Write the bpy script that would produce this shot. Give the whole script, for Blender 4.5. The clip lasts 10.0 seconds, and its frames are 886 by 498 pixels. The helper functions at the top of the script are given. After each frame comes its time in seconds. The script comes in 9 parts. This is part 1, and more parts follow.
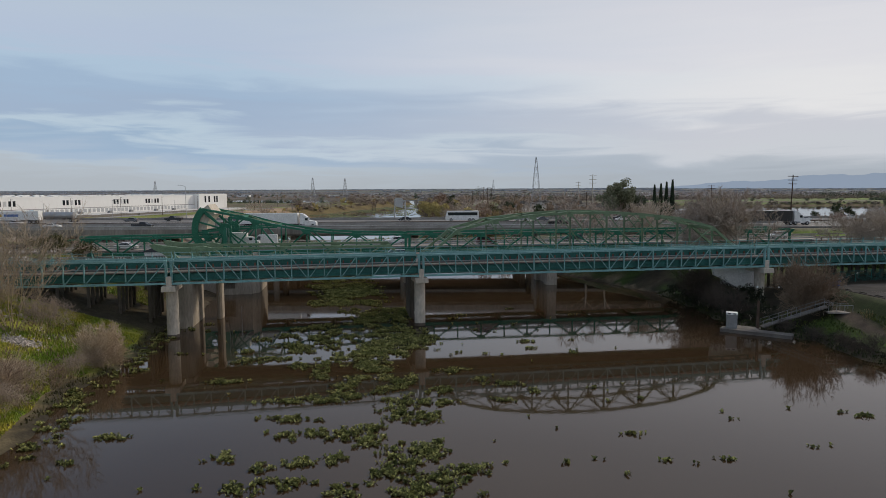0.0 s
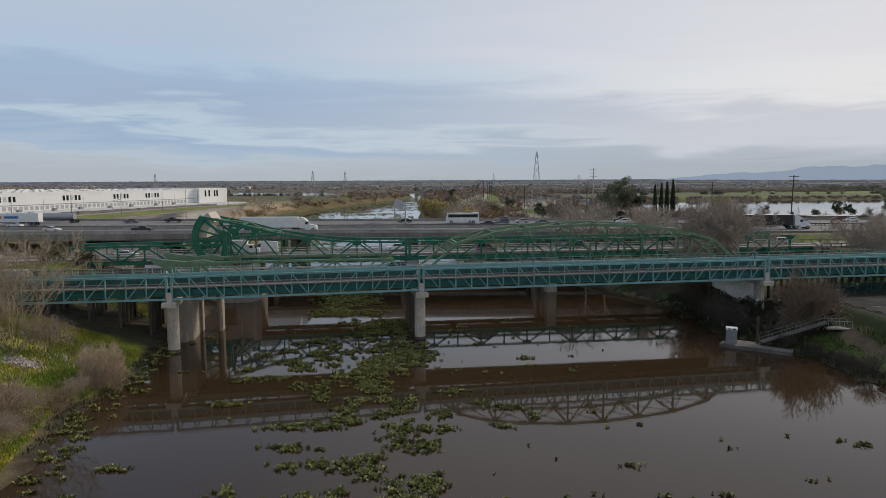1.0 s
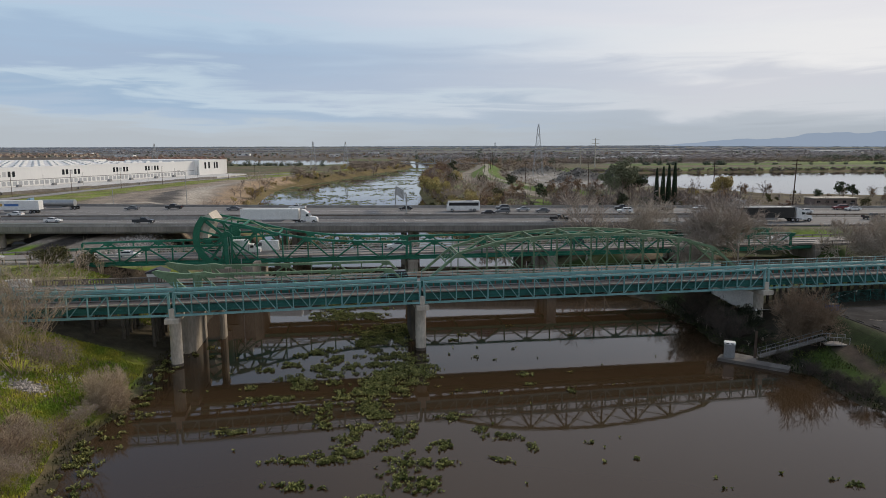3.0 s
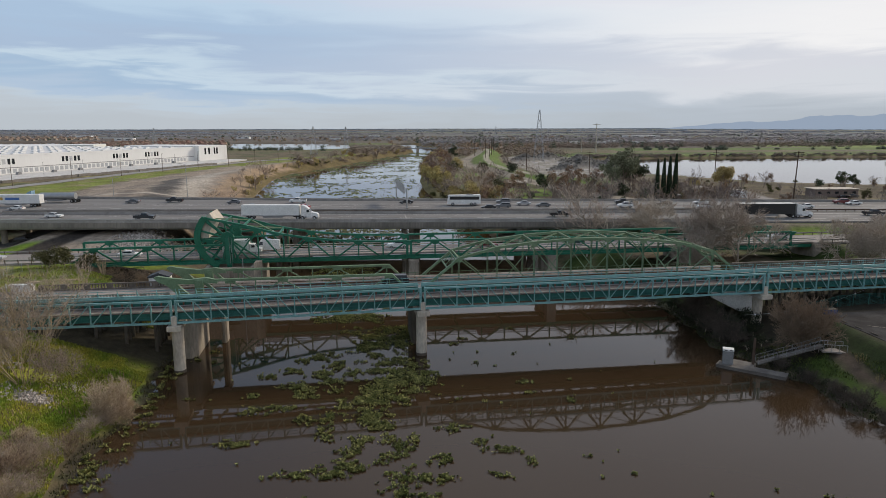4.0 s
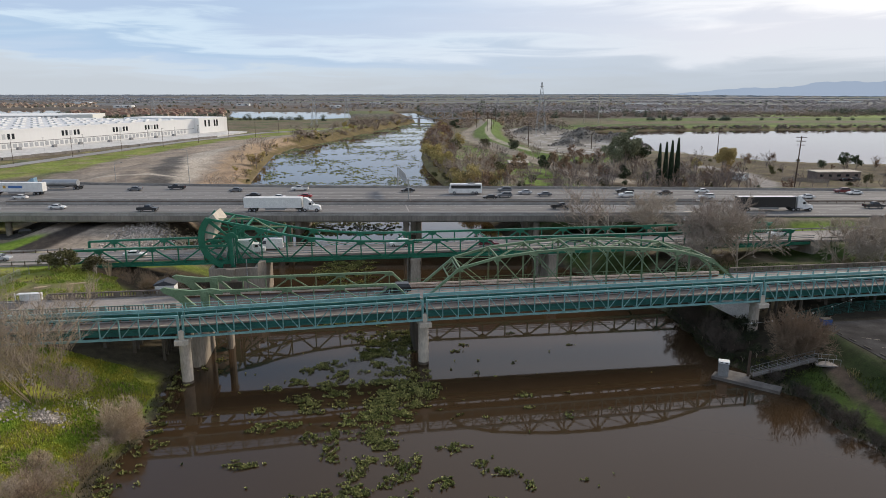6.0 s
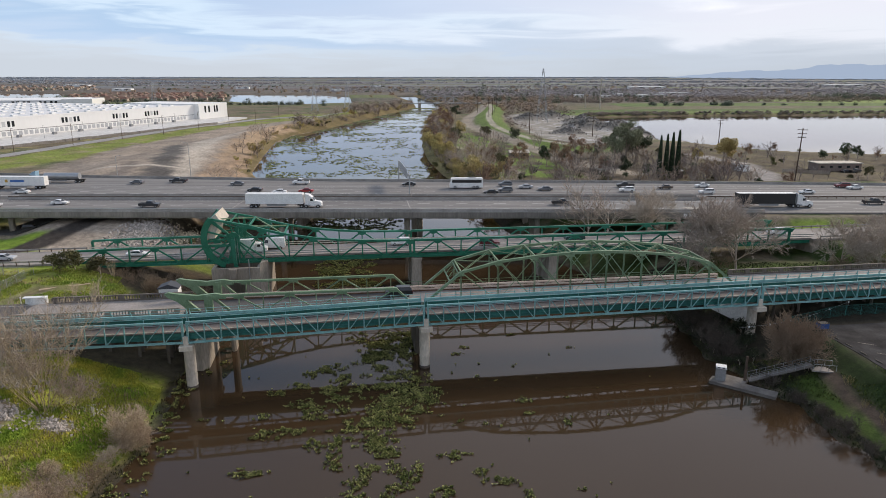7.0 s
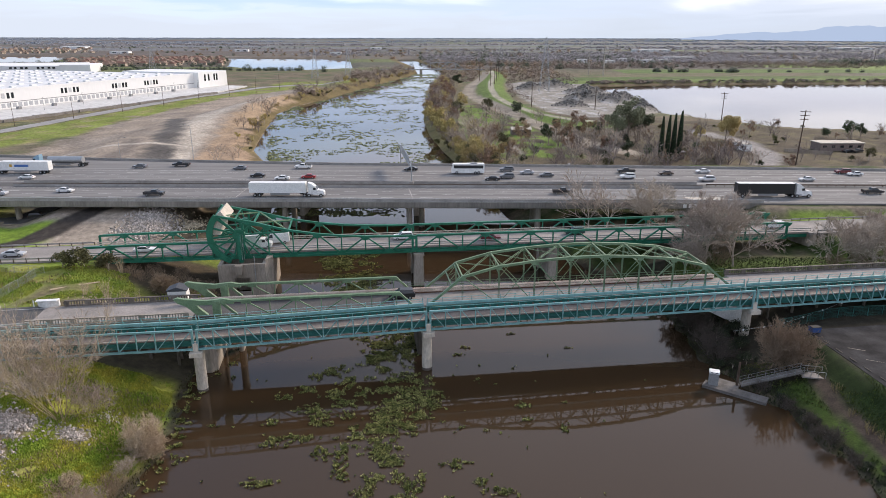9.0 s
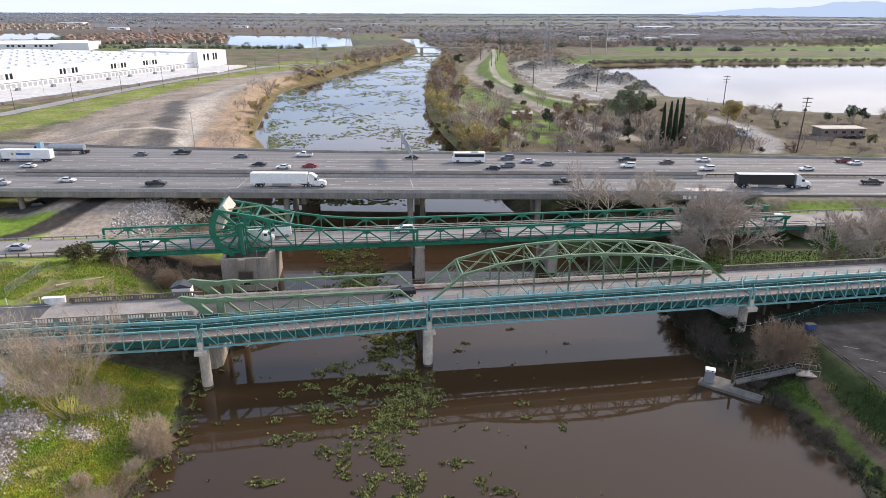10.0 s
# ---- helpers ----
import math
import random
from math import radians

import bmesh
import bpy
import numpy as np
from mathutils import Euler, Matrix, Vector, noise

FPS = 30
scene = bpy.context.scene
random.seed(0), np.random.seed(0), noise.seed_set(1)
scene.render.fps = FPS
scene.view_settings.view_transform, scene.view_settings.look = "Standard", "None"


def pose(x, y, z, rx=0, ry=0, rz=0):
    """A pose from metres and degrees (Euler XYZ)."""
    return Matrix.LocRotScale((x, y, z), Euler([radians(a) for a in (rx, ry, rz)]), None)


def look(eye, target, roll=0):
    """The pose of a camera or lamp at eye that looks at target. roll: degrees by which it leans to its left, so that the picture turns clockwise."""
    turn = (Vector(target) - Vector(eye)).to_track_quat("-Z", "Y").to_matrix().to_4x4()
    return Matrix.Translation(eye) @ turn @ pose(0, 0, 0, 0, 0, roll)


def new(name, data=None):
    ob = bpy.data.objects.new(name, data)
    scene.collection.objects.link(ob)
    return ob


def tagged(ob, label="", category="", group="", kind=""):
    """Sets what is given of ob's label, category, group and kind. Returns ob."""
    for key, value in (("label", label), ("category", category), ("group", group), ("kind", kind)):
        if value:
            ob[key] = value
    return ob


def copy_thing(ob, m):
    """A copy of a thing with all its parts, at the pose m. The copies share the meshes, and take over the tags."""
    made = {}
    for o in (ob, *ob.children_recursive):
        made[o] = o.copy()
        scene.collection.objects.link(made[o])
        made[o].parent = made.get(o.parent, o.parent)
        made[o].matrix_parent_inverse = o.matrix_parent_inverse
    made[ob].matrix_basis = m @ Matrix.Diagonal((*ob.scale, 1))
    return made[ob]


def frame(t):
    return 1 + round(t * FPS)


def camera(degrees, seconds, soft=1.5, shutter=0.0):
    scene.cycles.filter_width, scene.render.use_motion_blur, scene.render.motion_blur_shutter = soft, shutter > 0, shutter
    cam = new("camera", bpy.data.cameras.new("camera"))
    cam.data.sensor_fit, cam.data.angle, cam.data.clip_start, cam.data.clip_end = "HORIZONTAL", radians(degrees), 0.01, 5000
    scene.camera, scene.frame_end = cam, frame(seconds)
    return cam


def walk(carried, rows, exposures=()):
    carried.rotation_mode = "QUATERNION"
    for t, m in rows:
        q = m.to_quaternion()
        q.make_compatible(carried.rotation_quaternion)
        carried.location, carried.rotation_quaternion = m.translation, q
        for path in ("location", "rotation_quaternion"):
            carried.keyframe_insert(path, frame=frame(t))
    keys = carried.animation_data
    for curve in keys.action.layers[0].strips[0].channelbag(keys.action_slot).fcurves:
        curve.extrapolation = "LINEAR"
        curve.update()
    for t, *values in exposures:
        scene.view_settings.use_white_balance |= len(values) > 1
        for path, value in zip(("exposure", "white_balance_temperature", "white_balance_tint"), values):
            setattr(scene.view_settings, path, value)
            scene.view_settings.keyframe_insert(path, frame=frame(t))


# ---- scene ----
cam = camera(67.3, 10.0, soft=0.75)
ROWS = [
    (0, -0.042, -0.251, 21.332, -0.043, -5.068, 0.302),
    (0.5, -0.027, -0.083, 23.131, -0.031, -5.300, 0.284),
    (1, -0.007, 0.105, 24.947, -0.016, -5.852, 0.266),
    (1.5, 0.013, 0.303, 26.777, 0.002, -6.524, 0.247),
    (2, 0.031, 0.499, 28.619, 0.023, -7.307, 0.227),
    (2.5, 0.045, 0.686, 30.470, 0.046, -8.073, 0.207),
    (4, 0.052, 1.124, 36.058, 0.124, -10.331, 0.145),
    (4.5, 0.039, 1.215, 37.928, 0.152, -11.074, 0.124),
    (5, 0.019, 1.276, 39.800, 0.181, -11.798, 0.102),
    (5.5, -0.008, 1.307, 41.674, 0.210, -12.523, 0.080),
    (7, -0.118, 1.245, 47.310, 0.302, -14.718, 0.013),
    (7.5, -0.159, 1.189, 49.196, 0.335, -15.452, -0.009),
    (8, -0.196, 1.126, 51.087, 0.368, -16.215, -0.032),
    (8.5, -0.229, 1.067, 52.987, 0.403, -16.987, -0.055),
    (9, -0.251, 1.022, 54.896, 0.440, -17.891, -0.078),
    (9.5, -0.261, 1.003, 56.818, 0.480, -18.825, -0.101),
    (10, -0.253, 1.023, 58.755, 0.522, -19.835, -0.124),
]
walk(cam, [(t, pose(x, y, z, 90 + pitch, roll, yaw)) for t, x, y, z, yaw, pitch, roll in ROWS],
     exposures=[(0.0, -0.26, 6500, 10), (2.5, -0.2, 6530, 10), (5.0, 0.06, 6540, 10), (7.5, 0.33, 6420, 13), (9.0, 0.58, 6330, 15), (10.0, 0.85, 6290, 15)])

# ---- sky and sun ----
SUN_TURN, SUN_UP = 48.0, 30.0      # degrees clockwise from straight ahead, degrees above the horizon
sun_way = Vector((math.sin(radians(SUN_TURN)) * math.cos(radians(SUN_UP)), math.cos(radians(SUN_TURN)) * math.cos(radians(SUN_UP)), math.sin(radians(SUN_UP))))
sun = new("sun", bpy.data.lights.new("sun", "SUN"))
sun.data.energy, sun.data.angle, sun.data.color = 2.5, radians(12), (1.0, 0.86, 0.68)
sun.matrix_world = look(sun_way * 500, (0, 0, 0))

world = bpy.data.worlds.new("overcast_sky")
scene.world = world
world.use_nodes = True
wt = world.node_tree
wt.nodes.clear()


def wnode(kind):
    return wt.nodes.new(kind)


def wmath(op, a, b=None, c=None):
    n = wnode("ShaderNodeMath")
    n.operation = op
    for i, v in enumerate((a, b, c)):
        if v is None:
            continue
        if isinstance(v, (int, float)):
            n.inputs[i].default_value = v
        else:
            wt.links.new(v, n.inputs[i])
    return n.outputs[0]


def wmix(f, a, b):
    n = wnode("ShaderNodeMix")
    n.data_type = "RGBA"
    for i, v in ((0, f), (6, a), (7, b)):
        if isinstance(v, (int, float)):
            n.inputs[i].default_value = v
        elif isinstance(v, tuple):
            n.inputs[i].default_value = (*v, 1)
        else:
            wt.links.new(v, n.inputs[i])
    return n.outputs[2]


def wramp(f, a, b):
    n = wnode("ShaderNodeMapRange")
    n.interpolation_type = "SMOOTHSTEP"
    wt.links.new(f, n.inputs[0])
    n.inputs[1].default_value, n.inputs[2].default_value = a, b
    return n.outputs[0]


def wnoise(vec, scale, detail, rough, warp=0.0):
    n = wnode("ShaderNodeTexNoise")
    wt.links.new(vec, n.inputs["Vector"])
    n.inputs["Scale"].default_value, n.inputs["Detail"].default_value = scale, detail
    n.inputs["Roughness"].default_value, n.inputs["Distortion"].default_value = rough, warp
    return n.outputs[0]


sky = wnode("ShaderNodeTexSky")
sky.sky_type, sky.sun_disc, sky.sun_elevation, sky.sun_rotation = "NISHITA", False, radians(SUN_UP), radians(SUN_TURN)
sky.air_density, sky.dust_density = 1.0, 1.5
coord = wnode("ShaderNodeTexCoord")
split = wnode("ShaderNodeSeparateXYZ")
wt.links.new(coord.outputs["Generated"], split.inputs[0])
dx, dy, dz = split.outputs
up = wmath("MAXIMUM", dz, 0.0)
flat = wmath("ADD", up, 0.07)
layer = wnode("ShaderNodeCombineXYZ")
wt.links.new(wmath("DIVIDE", dx, flat), layer.inputs[0])
wt.links.new(wmath("MULTIPLY", wmath("DIVIDE", dy, flat), 1.25), layer.inputs[1])
big = wnoise(layer.outputs[0], 0.26, 4, 0.45, 0.3)
fine = wnoise(layer.outputs[0], 0.75, 6, 0.5, 0.35)
# how near to the sun's side of the sky
dot = wnode("ShaderNodeVectorMath")
dot.operation = "DOT_PRODUCT"
wt.links.new(coord.outputs["Generated"], dot.inputs[0])
dot.inputs[1].default_value = sun_way
glow = wramp(dot.outputs["Value"], 0.35, 1.02)


def wbands(f, stops):
    n = wnode("ShaderNodeValToRGB")
    n.color_ramp.interpolation = "EASE"
    while len(n.color_ramp.elements) < len(stops):
        n.color_ramp.elements.new(0.5)
    for el, (at, rgb) in zip(n.color_ramp.elements, stops):
        el.position, el.color = at, (*(v / 10 for v in rgb), 1)
    wt.links.new(f, n.inputs[0])
    return n.outputs[0]


# the upper cloud sheet, with blue gaps away from the sun
cloud_grey = wmix(glow, (3.2, 3.7, 4.6), (6.2, 6.6, 7.5))
cloud_white = wmix(glow, (4.2, 4.7, 5.6), (7.8, 8.1, 8.9))
clouds = wmix(wmath("MULTIPLY_ADD", wramp(fine, 0.36, 0.68), 0.55, wmath("MULTIPLY", wramp(big, 0.35, 0.65), 0.45)), cloud_grey, cloud_white)
blue = wmix(0.55, sky.outputs[0], (2.7, 4.6, 7.6))
gap = wmath("MULTIPLY", wramp(big, 0.62, 0.42), wramp(glow, 0.55, 0.0))
upper = wmix(wmath("MULTIPLY", gap, 0.6), clouds, blue)
# the lower sky: long level layers, blue and broken away from the sun, white towards it
flatten = wnode("ShaderNodeVectorMath")
flatten.operation = "MULTIPLY"
wt.links.new(coord.outputs["Generated"], flatten.inputs[0])
flatten.inputs[1].default_value = (2.2, 2.2, 20.0)
sway = wnoise(flatten.outputs[0], 0.8, 3, 0.5, 0.4)
streaks = wnoise(flatten.outputs[0], 2.6, 6, 0.55, 0.6)
level = wmath("ADD", wmath("MULTIPLY_ADD", sway, 0.11, wmath("MULTIPLY_ADD", dx, 0.035, up)), -0.05)
level = wmath("MULTIPLY_ADD", wmath("ADD", streaks, -0.5), 0.075, level)
level = wmath("DIVIDE", wmath("MAXIMUM", level, 0.0), 0.4)
shy_side = wbands(level, ((0.0, (5.1, 5.6, 6.1)), (0.045, (5.3, 5.9, 6.5)), (0.085, (5.4, 6.3, 7.2)), (0.115, (4.6, 5.8, 7.3)), (0.16, (4.0, 5.4, 7.1)), (0.2, (5.6, 6.9, 8.1)), (0.245, (4.2, 5.4, 7.1)), (0.33, (4.2, 5.6, 7.4)), (0.4, (5.0, 6.5, 8.1)), (0.47, (5.4, 6.4, 8.0)), (0.65, (5.6, 6.6, 7.9)), (1.0, (3.6, 4.3, 5.6))))
sun_side = wbands(level, ((0.0, (4.5, 5.0, 5.5)), (0.08, (4.7, 5.2, 5.8)), (0.13, (5.2, 5.7, 6.3)), (0.2, (7.0, 7.3, 7.8)), (0.27, (7.0, 7.2, 7.8)), (0.36, (9.2, 9.2, 9.3)), (0.5, (8.6, 8.6, 9.0)), (0.7, (8.0, 8.1, 8.7)), (1.0, (7.6, 7.8, 8.6))))
across = wmath("MULTIPLY_ADD", wmath("ADD", sway, -0.5), 0.5, dx)
low_sky = wnode("ShaderNodeVectorMath")
low_sky.operation = "SCALE"
wt.links.new(wmix(wramp(across, -0.36, 0.55), shy_side, sun_side), low_sky.inputs[0])
low_sky.inputs[3].default_value = 10.0
horizon = wmix(wramp(up, 0.22, 0.42), low_sky.outputs[0], upper)
back = wnode("ShaderNodeBackground")
back.inputs[1].default_value = 0.1
wt.links.new(horizon, back.inputs[0])
wout = wnode("ShaderNodeOutputWorld")
wt.links.new(back.outputs[0], wout.inputs[0])


# ---- materials ----
def material(name, c1, c2, scale=1.0, rough=0.8, bump=0.3, metal=0.0, fine=8.0, rand=0.0, stains=0.0, spec=0.4, streak=(1, 1, 1), deep=0.21, island=0.0):
    """A surface of two colours mixed by coarse noise, broken up by a fine one, with relief; rand varies it from piece to piece."""
    m = bpy.data.materials.new(name)
    m.use_nodes = True
    nt = m.node_tree
    b = nt.nodes["Principled BSDF"]
    geo = nt.nodes.new("ShaderNodeNewGeometry")
    vec = nt.nodes.new("ShaderNodeVectorMath")
    vec.operation = "MULTIPLY"
    vec.inputs[1].default_value = streak
    nt.links.new(geo.outputs["Position"], vec.inputs[0])

    def noise_node(s, detail):
        n = nt.nodes.new("ShaderNodeTexNoise")
        n.inputs["Scale"].default_value, n.inputs["Detail"].default_value = s, detail
        nt.links.new(vec.outputs[0], n.inputs["Vector"])
        return n.outputs[0]

    def mix(kind, f, a, c):
        n = nt.nodes.new("ShaderNodeMix")
        n.data_type, n.blend_type = "RGBA", kind
        for i, v in ((0, f), (6, a), (7, c)):
            if isinstance(v, (int, float)):
                n.inputs[i].default_value = v
            elif isinstance(v, tuple):
                n.inputs[i].default_value = (*v, 1)
            else:
                nt.links.new(v, n.inputs[i])
        return n.outputs[2]

    def ramp(f, a, c, lo=0.0, hi=1.0):
        n = nt.nodes.new("ShaderNodeMapRange")
        nt.links.new(f, n.inputs[0])
        for i, v in enumerate((a, c, lo, hi)):
            n.inputs[i + 1].default_value = v
        return n.outputs[0]

    coarse, grain = noise_node(scale, 4), noise_node(scale * fine, 5)
    col = mix("MIX", ramp(coarse, 0.35, 0.65), c1, c2)
    shade = nt.nodes.new("ShaderNodeHueSaturation")
    nt.links.new(ramp(grain, 0.25, 0.75, 1 - deep, 1 + deep), shade.inputs["Value"])
    nt.links.new(col, shade.inputs["Color"])
    col = shade.outputs[0]
    if stains:
        col = mix("MIX", ramp(noise_node(scale * 2.3, 6), 0.56, 0.72, 0.0, stains), col, tuple(v * 0.45 for v in c1))
    if rand:
        info = nt.nodes.new("ShaderNodeObjectInfo")
        vary = nt.nodes.new("ShaderNodeHueSaturation")
        nt.links.new(ramp(info.outputs["Random"], 0, 1, 1 - rand, 1 + rand), vary.inputs["Value"])
        nt.links.new(ramp(info.outputs["Random"], 0, 1, 0.5 - rand * 0.06, 0.5 + rand * 0.06), vary.inputs["Hue"])
        nt.links.new(col, vary.inputs["Color"])
        col = vary.outputs[0]
    if island:
        geo_vary = nt.nodes.new("ShaderNodeHueSaturation")
        power = nt.nodes.new("ShaderNodeMath")
        power.operation = "POWER"
        power.inputs[1].default_value = 1.8
        nt.links.new(geo.outputs["Random Per Island"], power.inputs[0])
        nt.links.new(ramp(power.outputs[0], 0, 1, 1 - island, 1 + 1.3 * island), geo_vary.inputs["Value"])
        nt.links.new(ramp(geo.outputs["Random Per Island"], 0, 1, 0.5 + 0.02 * island, 0.5 - 0.03 * island), geo_vary.inputs["Hue"])
        nt.links.new(col, geo_vary.inputs["Color"])
        col = geo_vary.outputs[0]
    nt.links.new(col, b.inputs["Base Color"])
    b.inputs["Roughness"].default_value, b.inputs["Metallic"].default_value = rough, metal
    b.inputs["Specular IOR Level"].default_value = spec
    if bump:
        bn = nt.nodes.new("ShaderNodeBump")
        bn.inputs["Strength"].default_value, bn.inputs["Distance"].default_value = bump, 0.1 / scale if scale > 1 else 0.1
        nt.links.new(grain, bn.inputs["Height"])
        nt.links.new(bn.outputs[0], b.inputs["Normal"])
    return m


def plain(name, c, rough=0.5, metal=0.0, spec=0.5, rand=0.0):
    return material(name, c, tuple(v * 0.9 for v in c), 0.8, rough, 0.0, metal, 6.0, rand, 0.0, spec)


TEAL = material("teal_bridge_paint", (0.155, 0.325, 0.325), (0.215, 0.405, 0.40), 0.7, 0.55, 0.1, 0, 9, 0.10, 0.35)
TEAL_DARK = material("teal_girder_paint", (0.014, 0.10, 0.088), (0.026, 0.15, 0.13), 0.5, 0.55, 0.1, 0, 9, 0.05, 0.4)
SAGE = material("faded_green_paint", (0.125, 0.195, 0.11), (0.185, 0.265, 0.16), 0.5, 0.6, 0.1, 0, 9, 0.08, 0.4)
GREEN = material("green_bridge_paint", (0.012, 0.135, 0.078), (0.026, 0.18, 0.11), 0.5, 0.5, 0.1, 0, 9, 0.08, 0.35)
CONCRETE = material("weathered_concrete", (0.38, 0.335, 0.28), (0.265, 0.23, 0.19), 0.35, 0.9, 0.3, 0, 10, 0.0, 0.5, 0.3, (1, 1, 0.3))
PALE = material("pale_concrete", (0.59, 0.535, 0.455), (0.46, 0.41, 0.345), 0.4, 0.9, 0.3, 0, 10, 0.0, 0.45, 0.3, (1, 1, 0.35))
OLD_DECK = material("old_concrete_deck", (0.32, 0.29, 0.268), (0.25, 0.228, 0.208), 0.25, 0.9, 0.3, 0, 14, 0.0, 0.3, 0.3)
DOCK = material("weathered_grey_boards", (0.19, 0.172, 0.155), (0.13, 0.117, 0.105), 0.7, 0.9, 0.3, 0, 10, 0.1, 0.4)
BROWN_DECK = material("brown_deck_planks", (0.19, 0.155, 0.135), (0.25, 0.21, 0.182), 0.6, 0.85, 0.3, 0, 8, 0.08, 0.2)
ASPHALT = material("asphalt", (0.085, 0.082, 0.08), (0.12, 0.116, 0.112), 0.12, 0.9, 0.2, 0, 30, 0.0, 0.25, 0.3)
PARAPET = material("blackened_parapet", (0.19, 0.165, 0.14), (0.115, 0.10, 0.086), 0.5, 0.9, 0.3, 0, 10, 0.1, 0.5, 0.3, (1, 1, 0.3))
# asphalt colour lowered to stand for the bridge's shade on the lot
LOT = material("shaded_parking_asphalt", (0.022, 0.021, 0.022), (0.058, 0.056, 0.057), 0.25, 0.95, 0.2, 0, 20, 0.0, 0.4, 0.1)
CONCRETE_DARK = material("dark_stained_concrete", (0.13, 0.11, 0.09), (0.085, 0.072, 0.058), 0.5, 0.9, 0.3, 0, 10, 0.1, 0.5, 0.3, (1, 1, 0.3))
FREEWAY = material("freeway_concrete_lanes", (0.145, 0.138, 0.134), (0.235, 0.226, 0.217), 0.34, 0.9, 0.15, 0, 16, 0.0, 0.3, 0.3, (0.03, 1, 1), 0.14)
FASCIA = material("stained_fascia_concrete", (0.27, 0.245, 0.215), (0.19, 0.172, 0.15), 0.3, 0.9, 0.2, 0, 9, 0.0, 0.6, 0.3, (1, 1, 0.15))
BARRIER = material("barrier_concrete", (0.36, 0.34, 0.315), (0.27, 0.255, 0.235), 0.25, 0.9, 0.2, 0, 12, 0.0, 0.45, 0.3)
LINE = plain("white_road_paint", (0.62, 0.61, 0.58), 0.8)
STEEL = plain("galvanised_steel", (0.42, 0.43, 0.44), 0.45, 0.6)
RAIL = material("weathered_guard_rail", (0.68, 0.56, 0.48), (0.54, 0.41, 0.33), 0.5, 0.7, 0.1, 0, 8, 0, 0.3)
TIMBER = material("dark_timber_pole", (0.075, 0.05, 0.036), (0.11, 0.075, 0.055), 2.0, 0.9, 0.3)
WHITE = material("white_wall_paint", (0.78, 0.78, 0.765), (0.74, 0.74, 0.73), 0.05, 0.8, 0.02, 0, 20, 0, 0.04, 0.4, (1, 1, 0.2), 0.03)
ROOF_WHITE = material("white_roof_membrane", (0.60, 0.61, 0.62), (0.68, 0.68, 0.68), 0.02, 0.85, 0.0, 0, 10, 0, 0.1)
PLAIN_WHITE = plain("white_paint", (0.78, 0.78, 0.76), 0.5)
GREY = plain("mid_grey_paint", (0.25, 0.25, 0.25), 0.6)
DARK = plain("black_rubber", (0.02, 0.02, 0.02), 0.8)
GLASS = plain("dark_tinted_glass", (0.02, 0.025, 0.03), 0.08, 0.0, 0.6)
BARK = material("grey_brown_bark", (0.38, 0.315, 0.255), (0.50, 0.425, 0.355), 3.0, 0.95, 0.3, 0, 8, 0.15)
BARK_FAR = material("dull_purple_brown_bark", (0.21, 0.172, 0.15), (0.30, 0.25, 0.225), 0.3, 0.95, 0.3, 0, 8, 0.2)
BARK_STEM = material("yellowish_young_bark", (0.36, 0.285, 0.165), (0.45, 0.365, 0.225), 2.0, 0.95, 0.2, 0, 8, 0.12)
BARK_PALE = material("pale_twig_bark", (0.43, 0.335, 0.225), (0.52, 0.42, 0.30), 2.0, 0.95, 0.2, 0, 8, 0.12)
BARK_DARK = material("blackish_bark", (0.075, 0.06, 0.048), (0.12, 0.098, 0.08), 2.0, 0.95, 0.2, 0, 8, 0.12)
TWIG_CLUMP = material("grey_pink_twigs", (0.33, 0.265, 0.215), (0.42, 0.345, 0.285), 2.0, 0.95, 0.2, 0, 8, 0.12)
TWIG_LILAC = material("pinkish_grey_twigs", (0.43, 0.345, 0.28), (0.53, 0.44, 0.365), 2.0, 0.95, 0.2, 0, 8, 0.12)
TWIG_RED = material("reddish_twig_bark", (0.215, 0.155, 0.105), (0.29, 0.215, 0.15), 2.0, 0.95, 0.2, 0, 8, 0.12)
LEAF = material("dark_evergreen_leaves", (0.045, 0.065, 0.03), (0.085, 0.105, 0.05), 0.6, 0.75, 0.0, 0, 8, 0.2, island=0.26)
LEAF_OLIVE = material("olive_leaves", (0.085, 0.085, 0.03), (0.13, 0.12, 0.045), 0.6, 0.8, 0.0, 0, 8, 0.25, island=0.26)
LEAF_GOLD = material("golden_willow_leaves", (0.52, 0.41, 0.17), (0.40, 0.32, 0.13), 0.5, 0.8, 0.0, 0, 8, 0.2, island=0.26)
LEAF_RUST = material("rusty_winter_leaves", (0.25, 0.155, 0.095), (0.30, 0.20, 0.13), 0.5, 0.85, 0.0, 0, 8, 0.2, island=0.26)
LEAF_GREY = material("grey_green_leaves", (0.19, 0.21, 0.12), (0.26, 0.265, 0.165), 0.4, 0.8, 0.0, 0, 8, 0.15, island=0.26)
CYPRESS = material("cypress_foliage", (0.018, 0.032, 0.015), (0.03, 0.05, 0.02), 1.0, 0.85, 0.0, 0, 8, 0.1, island=0.4)
HYACINTH = material("water_hyacinth_leaves", (0.125, 0.155, 0.042), (0.36, 0.37, 0.135), 0.9, 0.75, 0.0, 0, 9, 0.12, 0.0, 0.15, island=0.75)
HYACINTH_FAR = material("olive_floating_plants", (0.075, 0.10, 0.025), (0.16, 0.175, 0.055), 0.12, 0.6, 0.0, 0, 9, island=0.55)
GRASS = material("grass_blades", (0.18, 0.28, 0.025), (0.46, 0.42, 0.06), 0.25, 0.7, 0.0, 0, 8, island=0.22)
